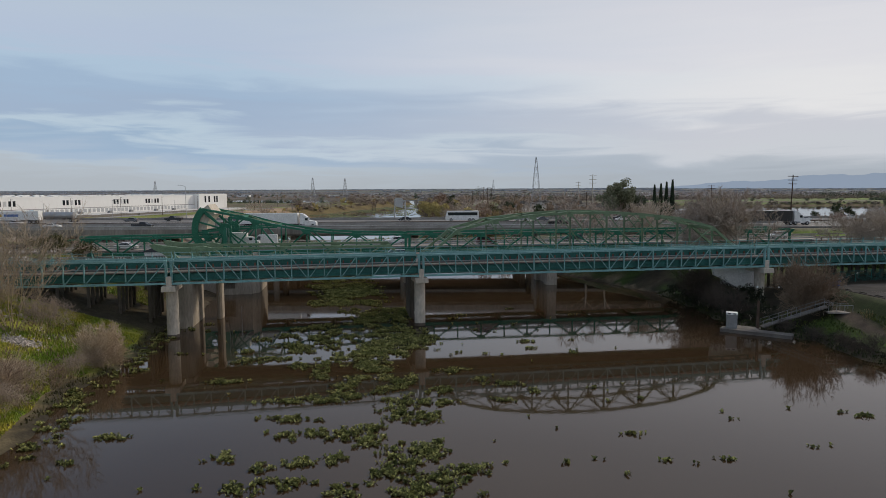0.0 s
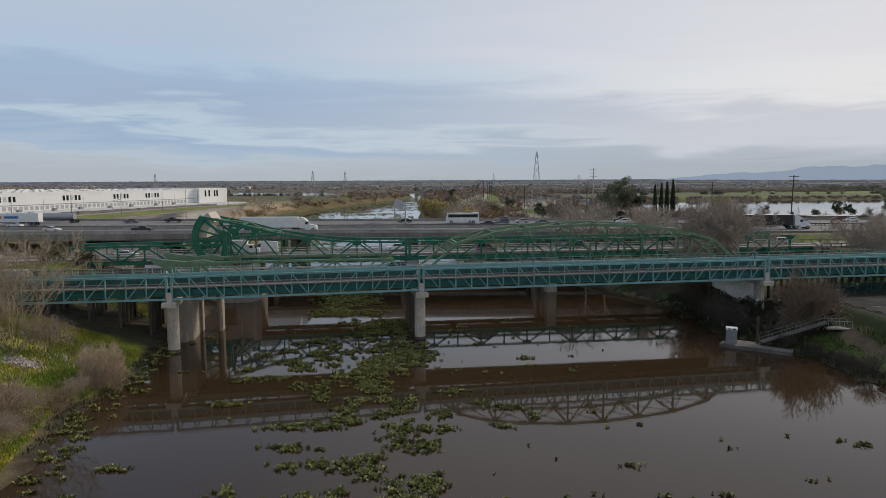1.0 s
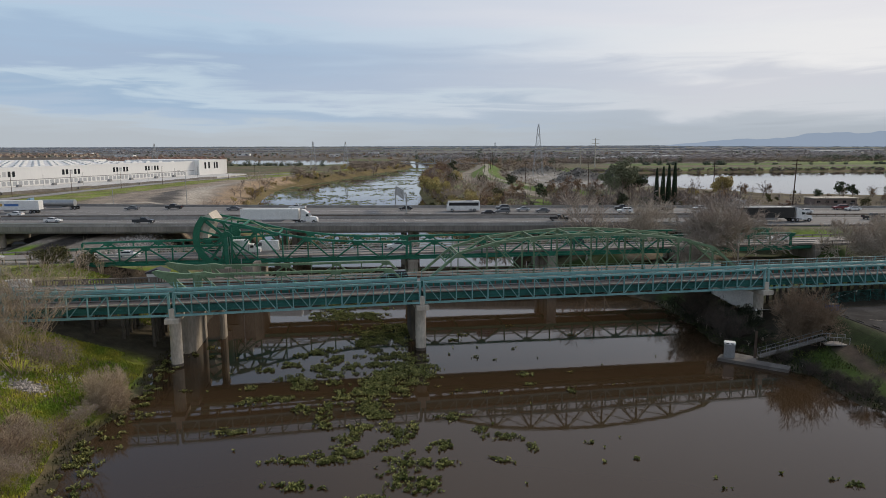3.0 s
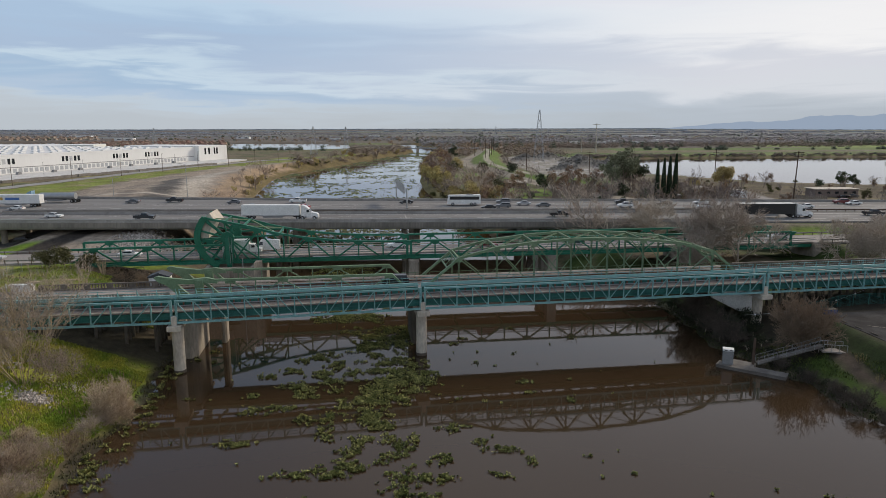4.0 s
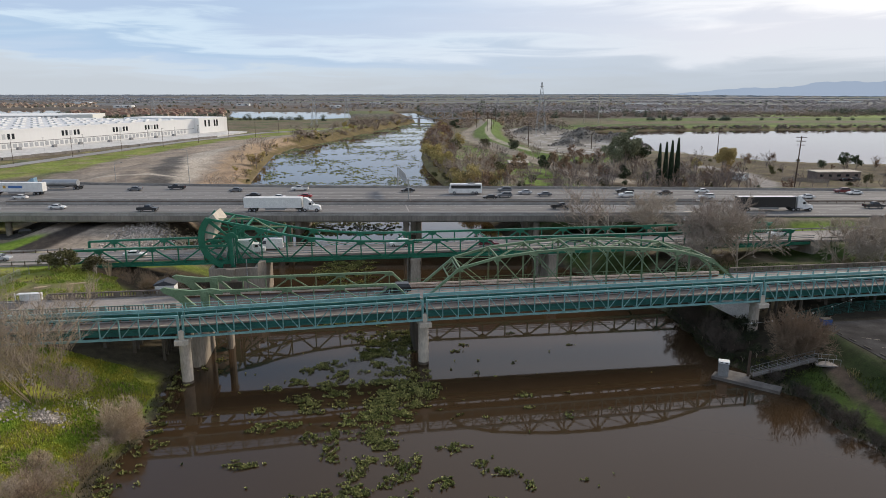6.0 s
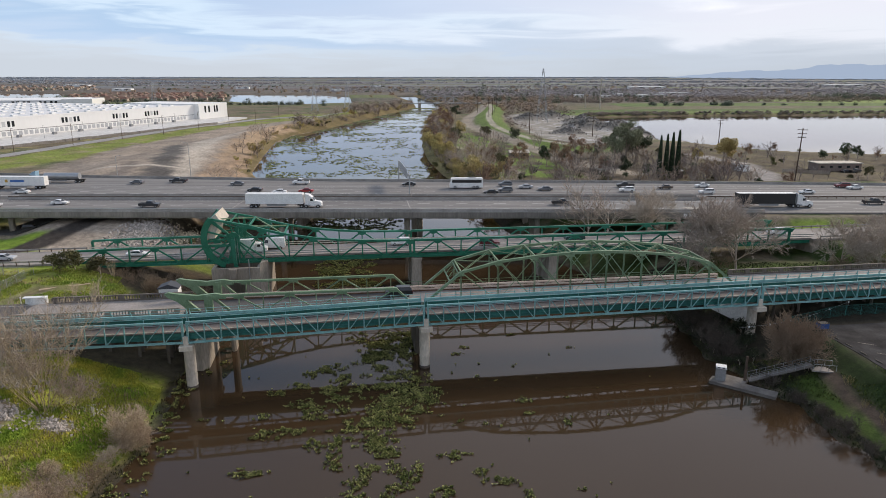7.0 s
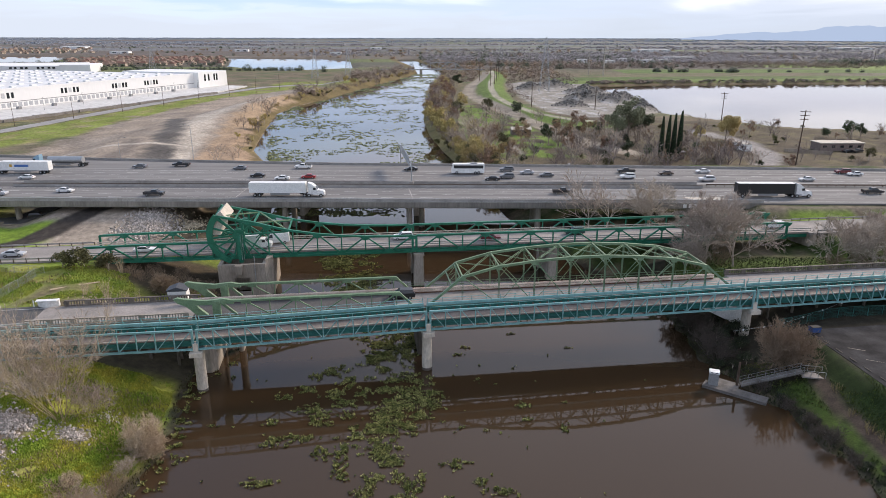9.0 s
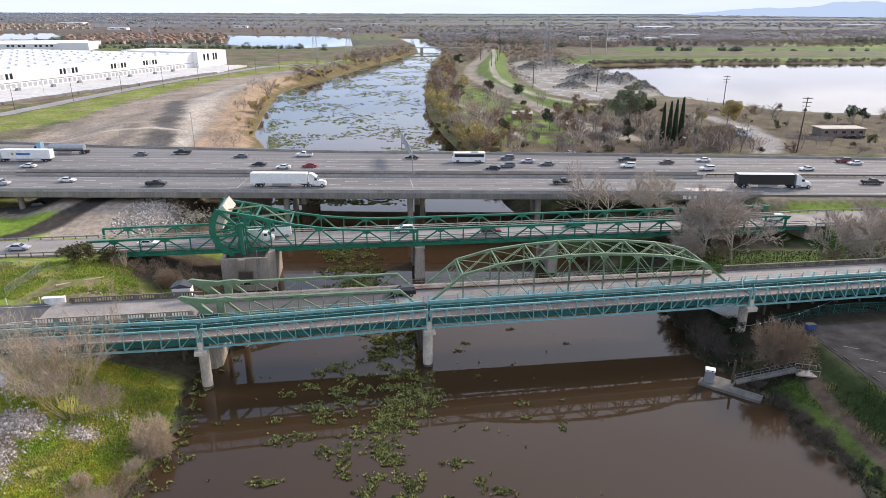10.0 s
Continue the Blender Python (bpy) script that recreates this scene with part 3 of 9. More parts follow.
# lawn (colour darkened as in shade), planted strip and bright grass on the eastern bank
lawn = shore(px, py, [(60.7, 107), (64.0, 107), (63.6, 98), (64.2, 88), (66.5, 76), (71, 64), (66, 62), (61.2, 72), (59.3, 80), (58.6, 93.5)])
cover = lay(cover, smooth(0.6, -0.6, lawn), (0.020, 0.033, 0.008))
cover = lay(cover, smooth(1.7, 0.9, line_near(px, py, [(58.2, 95), (57.8, 88), (58.2, 82), (58.4, 76), (61, 66)])[0] + 0.3 * w2), (0.075, 0.055, 0.042))
cover = lay(cover, smooth(1.9, 0.7, line_near(px, py, [(55.4, 95), (55.3, 90), (55.6, 84), (55.8, 77), (57.2, 70), (59, 62)])[0] + 0.5 * w2), (0.06, 0.095, 0.017))
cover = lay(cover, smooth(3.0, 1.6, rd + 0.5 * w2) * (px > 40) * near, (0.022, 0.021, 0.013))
cover = lay(cover, smooth(82, 92, px) * smooth(158, 161, py) * smooth(176, 172, py) * smooth(-0.8, 0.0, w2), (0.14, 0.20, 0.03))
cover = lay(cover, smooth(2, -3, shore(px, py, [(-76, 129), (-60, 127), (-46, 132), (-46, 152), (-78, 148)]) + 1.5 * w2), (0.075, 0.058, 0.036))
for rx, ry, ra, rb in ((-58.5, 77.5, 4.2, 3.8), (-50.8, 78.5, 2.6, 1.8), (-58.5, 71, 3.8, 3.6)):
    cover = lay(cover, smooth(1.1, 0.6, np.hypot((px - rx) / ra, (py - ry) / rb) + 0.2 * w2), (0.15, 0.12, 0.085))
# dirt levee and track on the west side beyond the freeway
ll, _ = line_near(px, py, LEVEE_L)
beyond = (py > 236) & (px < 0) & (rd > 1)
dirt = shore(px, py, [(-240, 236), (-192, 301), (-203, 403), (-198, 474), (-190, 574), (-170, 627), (-150, 680), (-108, 610), (-124, 520), (-121, 470), (-108, 400), (-94, 330), (-78, 290), (-58, 236)])
cover = lay(cover, smooth(3, -4, dirt + 4 * w2), (0.29, 0.24, 0.19))
cover = lay(cover, smooth(3, -4, dirt + 4 * w2) * smooth(0.0, 0.9, w1 + 0.4 * w2), (0.235, 0.20, 0.165))
on_dirt = smooth(3, -4, dirt + 4 * w2)
orange = shore(px, py, [(-60, 240), (-108, 262), (-114, 300), (-122, 350), (-134, 415), (-136, 520), (-108, 520), (-100, 400), (-84, 310), (-64, 240)])
cover = lay(cover, on_dirt * smooth(3, -3, orange + 2 * w2), (0.33, 0.235, 0.155))
cover = lay(cover, on_dirt * smooth(9, 5, line_near(px, py, [(-112, 246), (-122, 300), (-136, 354), (-149, 415), (-154, 500), (-148, 600)])[0] + w2), (0.36, 0.32, 0.27))
cover = lay(cover, on_dirt * smooth(7, 4.5, line_near(px, py, [(-118, 246), (-126, 289), (-138, 325), (-147, 360), (-166, 408), (-172, 424)])[0] + 0.8 * w2), (0.10, 0.092, 0.085))
cover = lay(cover, on_dirt * smooth(5, 2, line_near(px, py, [(-136, 262), (-141, 290), (-150, 318)])[0] + w2), (0.16, 0.135, 0.115))
cover = lay(cover, on_dirt * smooth(2.6, 1.4, line_near(px, py, [(-205, 282), (-170, 290), (-150, 301), (-130, 312)])[0]), (0.37, 0.33, 0.28))
cover = lay(cover, beyond * smooth(16, 9, ll + 3 * w2 - 20) * smooth(4, 0, rd - 18 + 3 * w2) * (py < 600), (0.33, 0.24, 0.155))
wr, _ = line_near(px, py, ROAD_WH)
cover = lay(cover, beyond * smooth(30, 22, np.abs(wr - 26 + 4 * w1)) * (wr > 7) * (dirt > 0) * (px > np.interp(py, [260, 368, 473, 560, 640, 703], [-300, -247, -236, -222, -206, -188])), (0.17, 0.205, 0.04))
strip = beyond * (dirt > 0) * (wr > 7) * (wr < 60)
cover = lay(cover, strip * smooth(0.25, 0.8, w2), (0.24, 0.21, 0.09))
cover = lay(cover, strip * smooth(0.5, 1.0, waves(px, py, 28, 71)), (0.25, 0.20, 0.145))
cover = lay(cover, smooth(np.where(py < 560, 8, 20), np.where(py < 560, 4, 12), rd + 3 * w2) * (py > 240) * (rd > 0), (0.15, 0.115, 0.05))
scrub = shore(px, py, [(20, 236), (132, 236), (120, 330), (92, 430), (60, 470), (20, 520), (-8, 480), (0, 330)])
cover = lay(cover, smooth(3, -6, scrub + 4 * w2), (0.085, 0.066, 0.044))
# paths, levee grass and the worked ground on the east side
pr, _ = line_near(px, py, PATH_R)
lr, _ = line_near(px, py, LEVEE_R)
cover = lay(cover, smooth(17, 11, lr) * (py > 290), (0.11, 0.16, 0.035))
cover = lay(cover, smooth(3.4, 2.2, lr), (0.29, 0.27, 0.21))
cover = lay(cover, smooth(7, 5, pr) * (py > 290), (0.26, 0.225, 0.18))
yard = shore(px, py, [(66, 470), (60, 560), (62, 760), (90, 800), (150, 760), (158, 640), (150, 540), (158, 470), (110, 430), (84, 430)])
cover = lay(cover, smooth(2, -6, yard), (0.25, 0.23, 0.20))
cover = lay(cover, smooth(2, -6, yard) * smooth(0.3, 0.7, w2), (0.36, 0.35, 0.34))
for hx, hy, hr, hz in HEAPS:
    cover = lay(cover, smooth(1.0, 0.75, np.hypot(px - hx, py - hy) / hr), (0.15, 0.138, 0.122))
cover = lay(cover, smooth(24, 12, np.abs(rd - 12)) * (px > -25) * (px < 60) * (py > 246) * (py < 900), (0.125, 0.105, 0.06))
cover = lay(cover, smooth(9, 5, np.abs(rd - 5) + 3 * w2) * (px > -25) * (px < 60) * (py > 240) * (py < 700), (0.15, 0.135, 0.06))
park = shore(px, py, [(8, 285), (60, 285), (44, 420), (16, 520), (-2, 460)])
cover = lay(cover, smooth(2, -4, park) * smooth(-0.5, 0.2, w2), (0.13, 0.19, 0.035))
for walk_line in ([(4, 415), (16, 385), (25, 363), (26, 343), (32, 299)], [(2, 375), (15, 375), (26, 350)]):
    cover = lay(cover, smooth(2.4, 1.4, line_near(px, py, walk_line)[0]), (0.30, 0.27, 0.22))
camp = shore(px, py, [(76, 246), (300, 246), (300, 372), (200, 380), (150, 420), (104, 420), (92, 340)])
cover = lay(cover, smooth(2, -8, camp), (0.088, 0.07, 0.046))
cover = lay(cover, smooth(2, -8, camp) * smooth(0.1, 0.7, w2), (0.125, 0.105, 0.055))
track = [(118, 250), (140, 290), (146, 330), (135, 370)]
tr, _ = line_near(px, py, track)
cover = lay(cover, smooth(6, 4, tr), (0.27, 0.25, 0.235))
lk = shore(px, py, LAKE)
cover = lay(cover, smooth(14, 10, lk) * (py < 460), (0.32, 0.29, 0.25))
cover = lay(cover, smooth(6, 4, lk + w2) * (py < 560), (0.05, 0.045, 0.04))
cover = lay(cover, smooth(60, 50, lk) * (py > 760), (0.12, 0.17, 0.04))
cover = lay(cover, smooth(10, 4, lk) * (py > 760), (0.15, 0.115, 0.07))
cover = lay(cover, smooth(50, 60, lk) * smooth(110, 100, lk) * (py > 760) * (px > 120), (0.085, 0.125, 0.035))
cover = lay(cover, smooth(170, 190, lk) * smooth(300, 260, lk) * (py > 760) * (px > 250), (0.10, 0.15, 0.04))
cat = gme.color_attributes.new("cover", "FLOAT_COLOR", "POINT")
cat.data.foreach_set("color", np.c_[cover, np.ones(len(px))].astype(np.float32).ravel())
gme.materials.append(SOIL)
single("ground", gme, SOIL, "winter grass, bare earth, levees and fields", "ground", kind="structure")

wm = Mesh()
wm.add([(-4600, -160, 0), (4600, -160, 0), (4600, 4900, 0), (-4600, 4900, 0)], [(0, 1, 2, 3)])
single("water", wm, WATER, "still turbid brown river and lake water", "water", kind="structure")


def ground_at(x, y):
    return float(ground_height(np.array([x]), np.array([y]))[0])


# ---- the freeway ----
def strip(x0, x1, y0, y1, z, t=0.012):
    return Mesh().box(((x0 + x1) / 2, (y0 + y1) / 2, z), (x1 - x0, y1 - y0, t))


freeway = thing("freeway", "twin concrete freeway viaduct with lane markings and barriers", "road", kind="structure")
EAST, WEST = 700.0, -700.0
part("road_deck", Mesh().box(((EAST + WEST) / 2, (HW_NEAR + HW_GAP0) / 2, HW_Z - 0.3), (EAST - WEST, HW_GAP0 - HW_NEAR, 0.6)), FREEWAY, freeway)
deck = Mesh()
deck.slab([(WEST, HW_GAP1), (EAST, HW_GAP1), (EAST, 205), (150, 224.5), (52, 230.0), (-39, 233), (-125, 241), (-190, 251), (-330, 262), (WEST, 262)], HW_Z - 0.6, HW_Z)
part("road_deck", deck, FREEWAY, freeway)
for y0, y1 in ((HW_NEAR + 1.2, HW_GAP0 - 0.6), (HW_GAP1 + 0.6, 228.0)):
    part("girder", Mesh().box((-42, (y0 + y1) / 2, HW_Z - 1.3), (256, y1 - y0, 1.38)), BARRIER, freeway, "box girder of grey concrete")
# median slabs beyond the two ends of the viaduct
for x0, x1 in ((WEST, -131), (76, EAST)):
    part("median", Mesh().box(((x0 + x1) / 2, (HW_GAP0 + HW_GAP1) / 2, HW_Z - 0.32), (x1 - x0, HW_GAP1 - HW_GAP0, 0.58)), ASPHALT, freeway, "dark asphalt median")


def barrier_mesh(x0, x1, h=0.85):
    return Mesh().add(
        [(x, y, z) for x in (x0, x1) for y, z in ((-0.22, 0), (0.22, 0), (0.2, 0.2), (0.1, 0.45), (0.08, h), (-0.08, h), (-0.1, 0.45), (-0.2, 0.2))],
        [tuple(range(7, -1, -1)), tuple(range(8, 16))] + [(k, (k + 1) % 8, 8 + (k + 1) % 8, 8 + k) for k in range(8)])


for y, x0, x1, h in ((HW_NEAR + 0.25, -170, 86, 0.8), (HW_GAP0 - 0.25, -131, 76, 0.8), (HW_GAP1 + 0.25, -131, 76, 0.8)):
    for k in range(12):
        a, b = x0 + (x1 - x0) * k / 12, x0 + (x1 - x0) * (k + 1) / 12 - 0.03
        ob = part("barrier_section", barrier_mesh(a, b, h), BARRIER, freeway)
        ob.location = (0, y, HW_Z)
part("barrier_rail", Mesh().beam((-131, HW_GAP0 - 0.25, HW_Z + 0.95), (76, HW_GAP0 - 0.25, HW_Z + 0.95), 0.12, 0.16), TIMBER, freeway, "dark steel rail on the median barrier")
part("barrier_rail", Mesh().beam((-170, HW_NEAR + 0.25, HW_Z + 0.92), (86, HW_NEAR + 0.25, HW_Z + 0.92), 0.1, 0.1), STEEL, freeway, "thin steel rail on the outer barrier")
# the fascia drops below the near kerb
part("fascia", Mesh().box((-42, HW_NEAR - 0.12, HW_Z - 0.7), (256, 0.22, 1.45)), FASCIA, freeway, "stained concrete fascia")
far_edge = [(150, 224.1), (52, 229.6), (-39, 232.6), (-125, 240.6), (-190, 250.6)]
for (ax, ay), (bx, by) in zip(far_edge, far_edge[1:]):
    part("barrier_section", Mesh().beam((ax, ay, HW_Z + 0.4), (bx, by, HW_Z + 0.4), 0.25, 0.8), BARRIER, freeway)
# markings
marks = ((HW_NEAR + 1.9, 0), (HW_NEAR + 5.5, 1), (HW_NEAR + 9.1, 1), (HW_NEAR + 12.7, 1), (HW_NEAR + 16.3, 0),
         (HW_GAP1 + 1.9, 0), (HW_GAP1 + 5.5, 1), (HW_GAP1 + 9.1, 1), (HW_GAP1 + 12.7, 1), (HW_GAP1 + 16.3, 1), (HW_GAP1 + 20.0, 0))
dash = Mesh().box((0, 0, 0), (3.6, 0.15, 0.012)).data("lane_dash", LINE)
for y, dashed in marks:
    if dashed:
        for k in range(-16, 15):
            ob = part("lane_dash", dash, LINE, freeway)
            ob.location = (k * 11.0 + (y * 3.7) % 9, y, HW_Z + 0.01)
    else:
        part("edge_line", strip(-420, 420, y - 0.08, y + 0.08, HW_Z + 0.01), LINE, freeway)
# expansion joints across the deck
for x, a in ((-9.5, -0.14), (-60, 0.0), (38, 0.0)):
    part("deck_joint", Mesh().beam((x, HW_NEAR + 0.6, HW_Z + 0.01), (x + a * 18, HW_GAP0 - 0.6, HW_Z + 0.01), 0.3, 0.012), BARRIER, freeway, "pale concrete joint strip")
part("deck_patch", Mesh().slab([(70, HW_NEAR + 1), (84, HW_NEAR + 1), (76, HW_NEAR + 7), (66, HW_NEAR + 7)], HW_Z + 0.002, HW_Z + 0.016), PALE, freeway, "pale concrete patch")
# columns under the viaduct
column = Mesh().tube((0, 0, -2.5), (0, 0, HW_Z - 1.95), 0.85, 0.85, 14).data("column", CONCRETE, True)
for x, y in ((-46, 182), (-46, 193), (-11, 182), (-8.0, 193), (25, 182), (25, 193), (-46, 208), (-46, 224), (-10, 208), (-10, 224), (25, 208), (25, 224), (-84, 183), (-84, 194), (-84, 210), (-84, 224), (-122, 183), (-122, 194), (-122, 212), (-122, 228), (60, 183), (60, 195), (60, 215)):
    ob = part("column", column, CONCRETE, freeway)
    ob.location = (x, y, 0)
for x in (-46, -10, 25):
    part("pier_wall", Mesh().box((x - 0.3, 216, 3.5), (1.6, 22, 11.2)), CONCRETE, freeway, "concrete pier wall")
part("graffiti", Mesh().box((64.5, HW_NEAR - 0.245, HW_Z - 0.75), (1.0, 0.02, 1.0)).box((65.9, HW_NEAR - 0.245, HW_Z - 0.75), (0.8, 0.02, 1.0)).box((67.3, HW_NEAR - 0.245, HW_Z - 0.75), (0.9, 0.02, 1.0)), PLAIN_WHITE, freeway, "white sprayed marks on the fascia")

# guard rails on the embankments
guard = thing("guard_rail", "weathered steel guard rail along the freeway median", "guard rail", kind="structure")
part("rail", Mesh().beam((78, HW_GAP0 + 2.2, HW_Z + 0.6), (190, HW_GAP0 + 2.2, HW_Z + 0.6), 0.08, 0.35), TIMBER, guard)
rail_post = Mesh().box((0, 0, 0.35), (0.15, 0.15, 0.7)).data("post", TIMBER)
for k in range(40):
    ob = part("post", rail_post, TIMBER, guard)
    ob.location = (78 + k * 2.8, HW_GAP0 + 2.35, HW_Z)

# overhead sign gantry across the far lanes
gantry = thing("sign_gantry", "galvanised steel sign gantry over the freeway lanes", "sign gantry", pose(-11.2, 199.2, HW_Z))
part("base", Mesh().box((0, 0, 0.7), (1.1, 1.1, 1.4), None, 0.1), BARRIER, gantry, "square concrete base")
part("post", Mesh().tube((0, 0, 1.4), (0, 0, 7.2), 0.22, 0.2, 10), STEEL, gantry)
part("post", Mesh().tube((-5.6, 33.6, 0), (-5.6, 33.6, 7.2), 0.22, 0.2, 10), STEEL, gantry)
for dz in (5.6, 7.1):
    part("truss_chord", Mesh().beam((0, 0, dz), (-5.6, 33.6, dz), 0.18, 0.18), STEEL, gantry)
for k in range(16):
    a, b = k / 16, (k + 1) / 16
    z0, z1 = (5.6, 7.1) if k % 2 else (7.1, 5.6)
    part("truss_web", Mesh().beam((-5.6 * a, 33.6 * a, z0), (-5.6 * b, 33.6 * b, z1), 0.12, 0.12), STEEL, gantry)
part("sign_panel", Mesh().beam((-1.2, 7.5, 6.2), (-5.0, 30.0, 6.2), 0.12, 2.9), STEEL, gantry, "bare metal back of a sign panel")


# ---- the near teal truss bridge ----
def truss_bridge_span(a, b, panels, switch, width, name):
    """One span between two joints: two parallel trusses, a plank deck, an edge girder and railings."""
    a, b = Vector((*a, 0)), Vector((*b, 0))
    length = (b - a).length
    ang = math.atan2(b.y - a.y, b.x - a.x)
    span = thing("truss_span", "teal painted steel truss span with a brown deck and railings", "bridge span", Matrix.Translation(a) @ Matrix.Rotation(ang, 4, "Z"), "spans of the teal truss bridge")
    z0, z1, gap = 8.12, 11.35, 0.35
    n = panels
    xs = [gap + (length - 2 * gap) * k / n for k in range(n + 1)]
    post = Mesh().box((0, 0, (z0 + z1) / 2), (0.17, 0.17, z1 - z0)).data("vertical", TEAL)
    for side, y in enumerate((0.0, width)):
        deep = 0.28 if side == 0 else 0.48
        part("top_chord", Mesh().box((length / 2, y, z1 + 0.14 - deep / 2), (length - 2 * gap + 0.3, 0.3, deep)), TEAL, span)
        part("bottom_chord", Mesh().box((length / 2, y, z0), (length - 2 * gap + 0.3, 0.3, 0.3)), TEAL, span)
        for k, x in enumerate(xs):
            ob = part("vertical", post, TEAL, span)
            ob.location = (x, y, 0)
            if k < n:
                down = k < switch
                p, q = (x, y, z1 if down else z0), (xs[k + 1], y, z0 if down else z1)
                part("diagonal", Mesh().beam(p, q, 0.1, 0.13), TEAL, span)
        for x in (xs[0], xs[-1]):
            part("end_post", Mesh().box((x, y, (z0 + z1) / 2), (0.32, 0.32, z1 - z0)), TEAL, span)
        # hand rails above the chord
        yr = y + (0.45 if side == 0 else -0.1)
        for z in ((z1 + 0.55,) if side == 0 else (z1 + 0.5, z1 + 0.95)):
            part("rail", Mesh().beam((gap, yr, z), (length - gap, yr, z), 0.06, 0.06), TEAL, span)
        for k, x in enumerate(xs):
            if side == 0 and k % 2:
                continue
            part("rail_post", Mesh().beam((x, yr, z1), (x, yr, z1 + (0.55 if side == 0 else 1.1)), 0.08, 0.08), TEAL, span)
            if side == 1:
                part("rail_brace", Mesh().beam((x, yr, z1 + 0.8), (x + 0.1, yr + 0.6, z1 - 0.3), 0.09, 0.11), TEAL, span)
    part("deck", Mesh().box((length / 2, width / 2, 9.72), (length - 0.3, width - 0.4, 0.16)), BROWN_DECK, span, "brown weathered deck")
    # added plate: darkens the truss interior and hides the pale road behind
    part("parapet_girder", Mesh().box((length / 2, width - 0.3, 10.35), (length - 0.5, 0.1, 1.15)).box((length / 2, width - 0.36, 10.9), (length - 0.5, 0.3, 0.06)), TEAL_DARK, span, "added dark plate behind the deck's far side")
    block = Mesh().box((0, 0, 10.15), (0.2, 0.22, 0.75)).data("bracket", RUST_POST)
    for k in range(n * 2):
        ob = part("bracket", block, RUST_POST, span, "rust-brown bracket")
        ob.location = (gap + (length - 2 * gap) * (k + 0.5) / (2 * n), width - 0.5, 0)
    part("cable_pipe", Mesh().tube((0.3, width - 0.75, 10.0), (length - 0.3, width - 0.75, 10.0), 0.09, None, 8), GREY, span, "grey service pipes along the inner side")
    part("toe_board", Mesh().box((length / 2, 0.26, 9.88), (length - 0.3, 0.08, 0.14)), PALE, span)
    for y, m in ((0.55, TEAL_DARK), (width - 0.55, TEAL_DARK)):
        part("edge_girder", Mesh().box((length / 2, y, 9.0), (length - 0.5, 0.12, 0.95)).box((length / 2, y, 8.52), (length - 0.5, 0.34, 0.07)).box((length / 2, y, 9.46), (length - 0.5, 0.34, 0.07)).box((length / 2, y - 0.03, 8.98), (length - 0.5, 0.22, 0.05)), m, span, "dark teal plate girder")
    for k in range(0, n + 1, 2):
        part("floor_beam", Mesh().box((xs[k], width / 2, 8.3), (0.16, width - 0.3, 0.3)), TEAL, span)
    return span


JOINTS = [(-73.0, 90.0), (-39.4, 94.6), (-3.4, 102.3), (55.0, 112.3), (95.0, 119.0)]
for (a, b), (panels, switch) in zip(zip(JOINTS, JOINTS[1:]), ((12, 0), (15, 8), (23, 12), (17, 17))):
    truss_bridge_span(a, b, panels, switch, 3.4, "span")


def round_pier(x, y, ang, foot, label):
    pier = thing("bridge_pier", label, "bridge pier", pose(x, y, 0, 0, 0, ang), "round piers of the teal truss bridge")
    part("column", Mesh().tube((0, 0, foot), (0, 0, 7.0), 0.85, 0.85, 24), PALE, pier, smooth=False)
    part("collar", Mesh().tube((0, 0, 1.9), (0, 0, 2.15), 0.89, 0.89, 24), PALE, pier)
    part("water_stain", Mesh().tube((0, 0, -0.4), (0, 0, 0.45), 0.875, 0.865, 24), CONCRETE_DARK, pier, "dark wet foot")
    part("cap", Mesh().box((0, 0, 7.4), (2.0, 5.0, 0.75), None, 0.06), PALE, pier, "pale concrete cap beam")
    for yy in (-1.7, 1.7):
        part("pedestal", Mesh().box((0, yy, 8.45), (0.75, 0.6, 1.4), None, 0.04), PALE, pier, "white bearing pedestal")


for (x, y), foot in ((JOINTS[1], -2.0), (JOINTS[2], -2.2), (JOINTS[3], 0.0)):
    ang = 11.0
    cx, cy = x - 1.7 * math.sin(radians(ang)), y + 1.7 * math.cos(radians(ang))
    round_pier(cx, cy, ang, foot, "pale round concrete column with a cap beam" + (" standing in the river" if foot < -1 else " on the bank"))


# ---- the old road: concrete approaches, bascule leaf and arched truss ----
OLD = pose(2.4, 110.0, 0, 0, 0, 8.1)
OLD_W, OLD_Z = 7.7, 9.55
old_road = thing("old_road", "pale worn concrete roadway of the old bridge", "road", OLD, kind="structure")
part("roadway", Mesh().box((21, 3.25, OLD_Z - 0.2), (66, 6.1, 0.4)), OLD_DECK, old_road)
part("roadway", Mesh().box((-29.0, 3.25, OLD_Z - 0.2), (33.8, 6.1, 0.4)), ASPHALT, old_road, "dark asphalt surface of the lifting leaf")
part("roadway", Mesh().box((-59, OLD_W / 2, OLD_Z - 0.2), (26, OLD_W + 0.6, 0.4)), OLD_DECK, old_road)
part("roadway", Mesh().box((-130, OLD_W / 2, OLD_Z - 0.22), (116, OLD_W + 1.6, 0.4)), ASPHALT, old_road, "grey asphalt approach road")
part("roadway", Mesh().box((124, OLD_W / 2, OLD_Z - 0.22), (140, OLD_W + 0.6, 0.4)), OLD_DECK, old_road)
for y in (0.8, OLD_W - 0.8):
    part("edge_beam", Mesh().box((13, y, 9.0), (124, 0.4, 0.8)), SAGE, old_road, "green floor girder")
for y in (0.0, OLD_W):
    part("edge_line", Mesh().box((-130, y + (0.3 if y < 1 else -0.3), OLD_Z - 0.01), (116, 0.12, 0.012)), LINE, old_road)


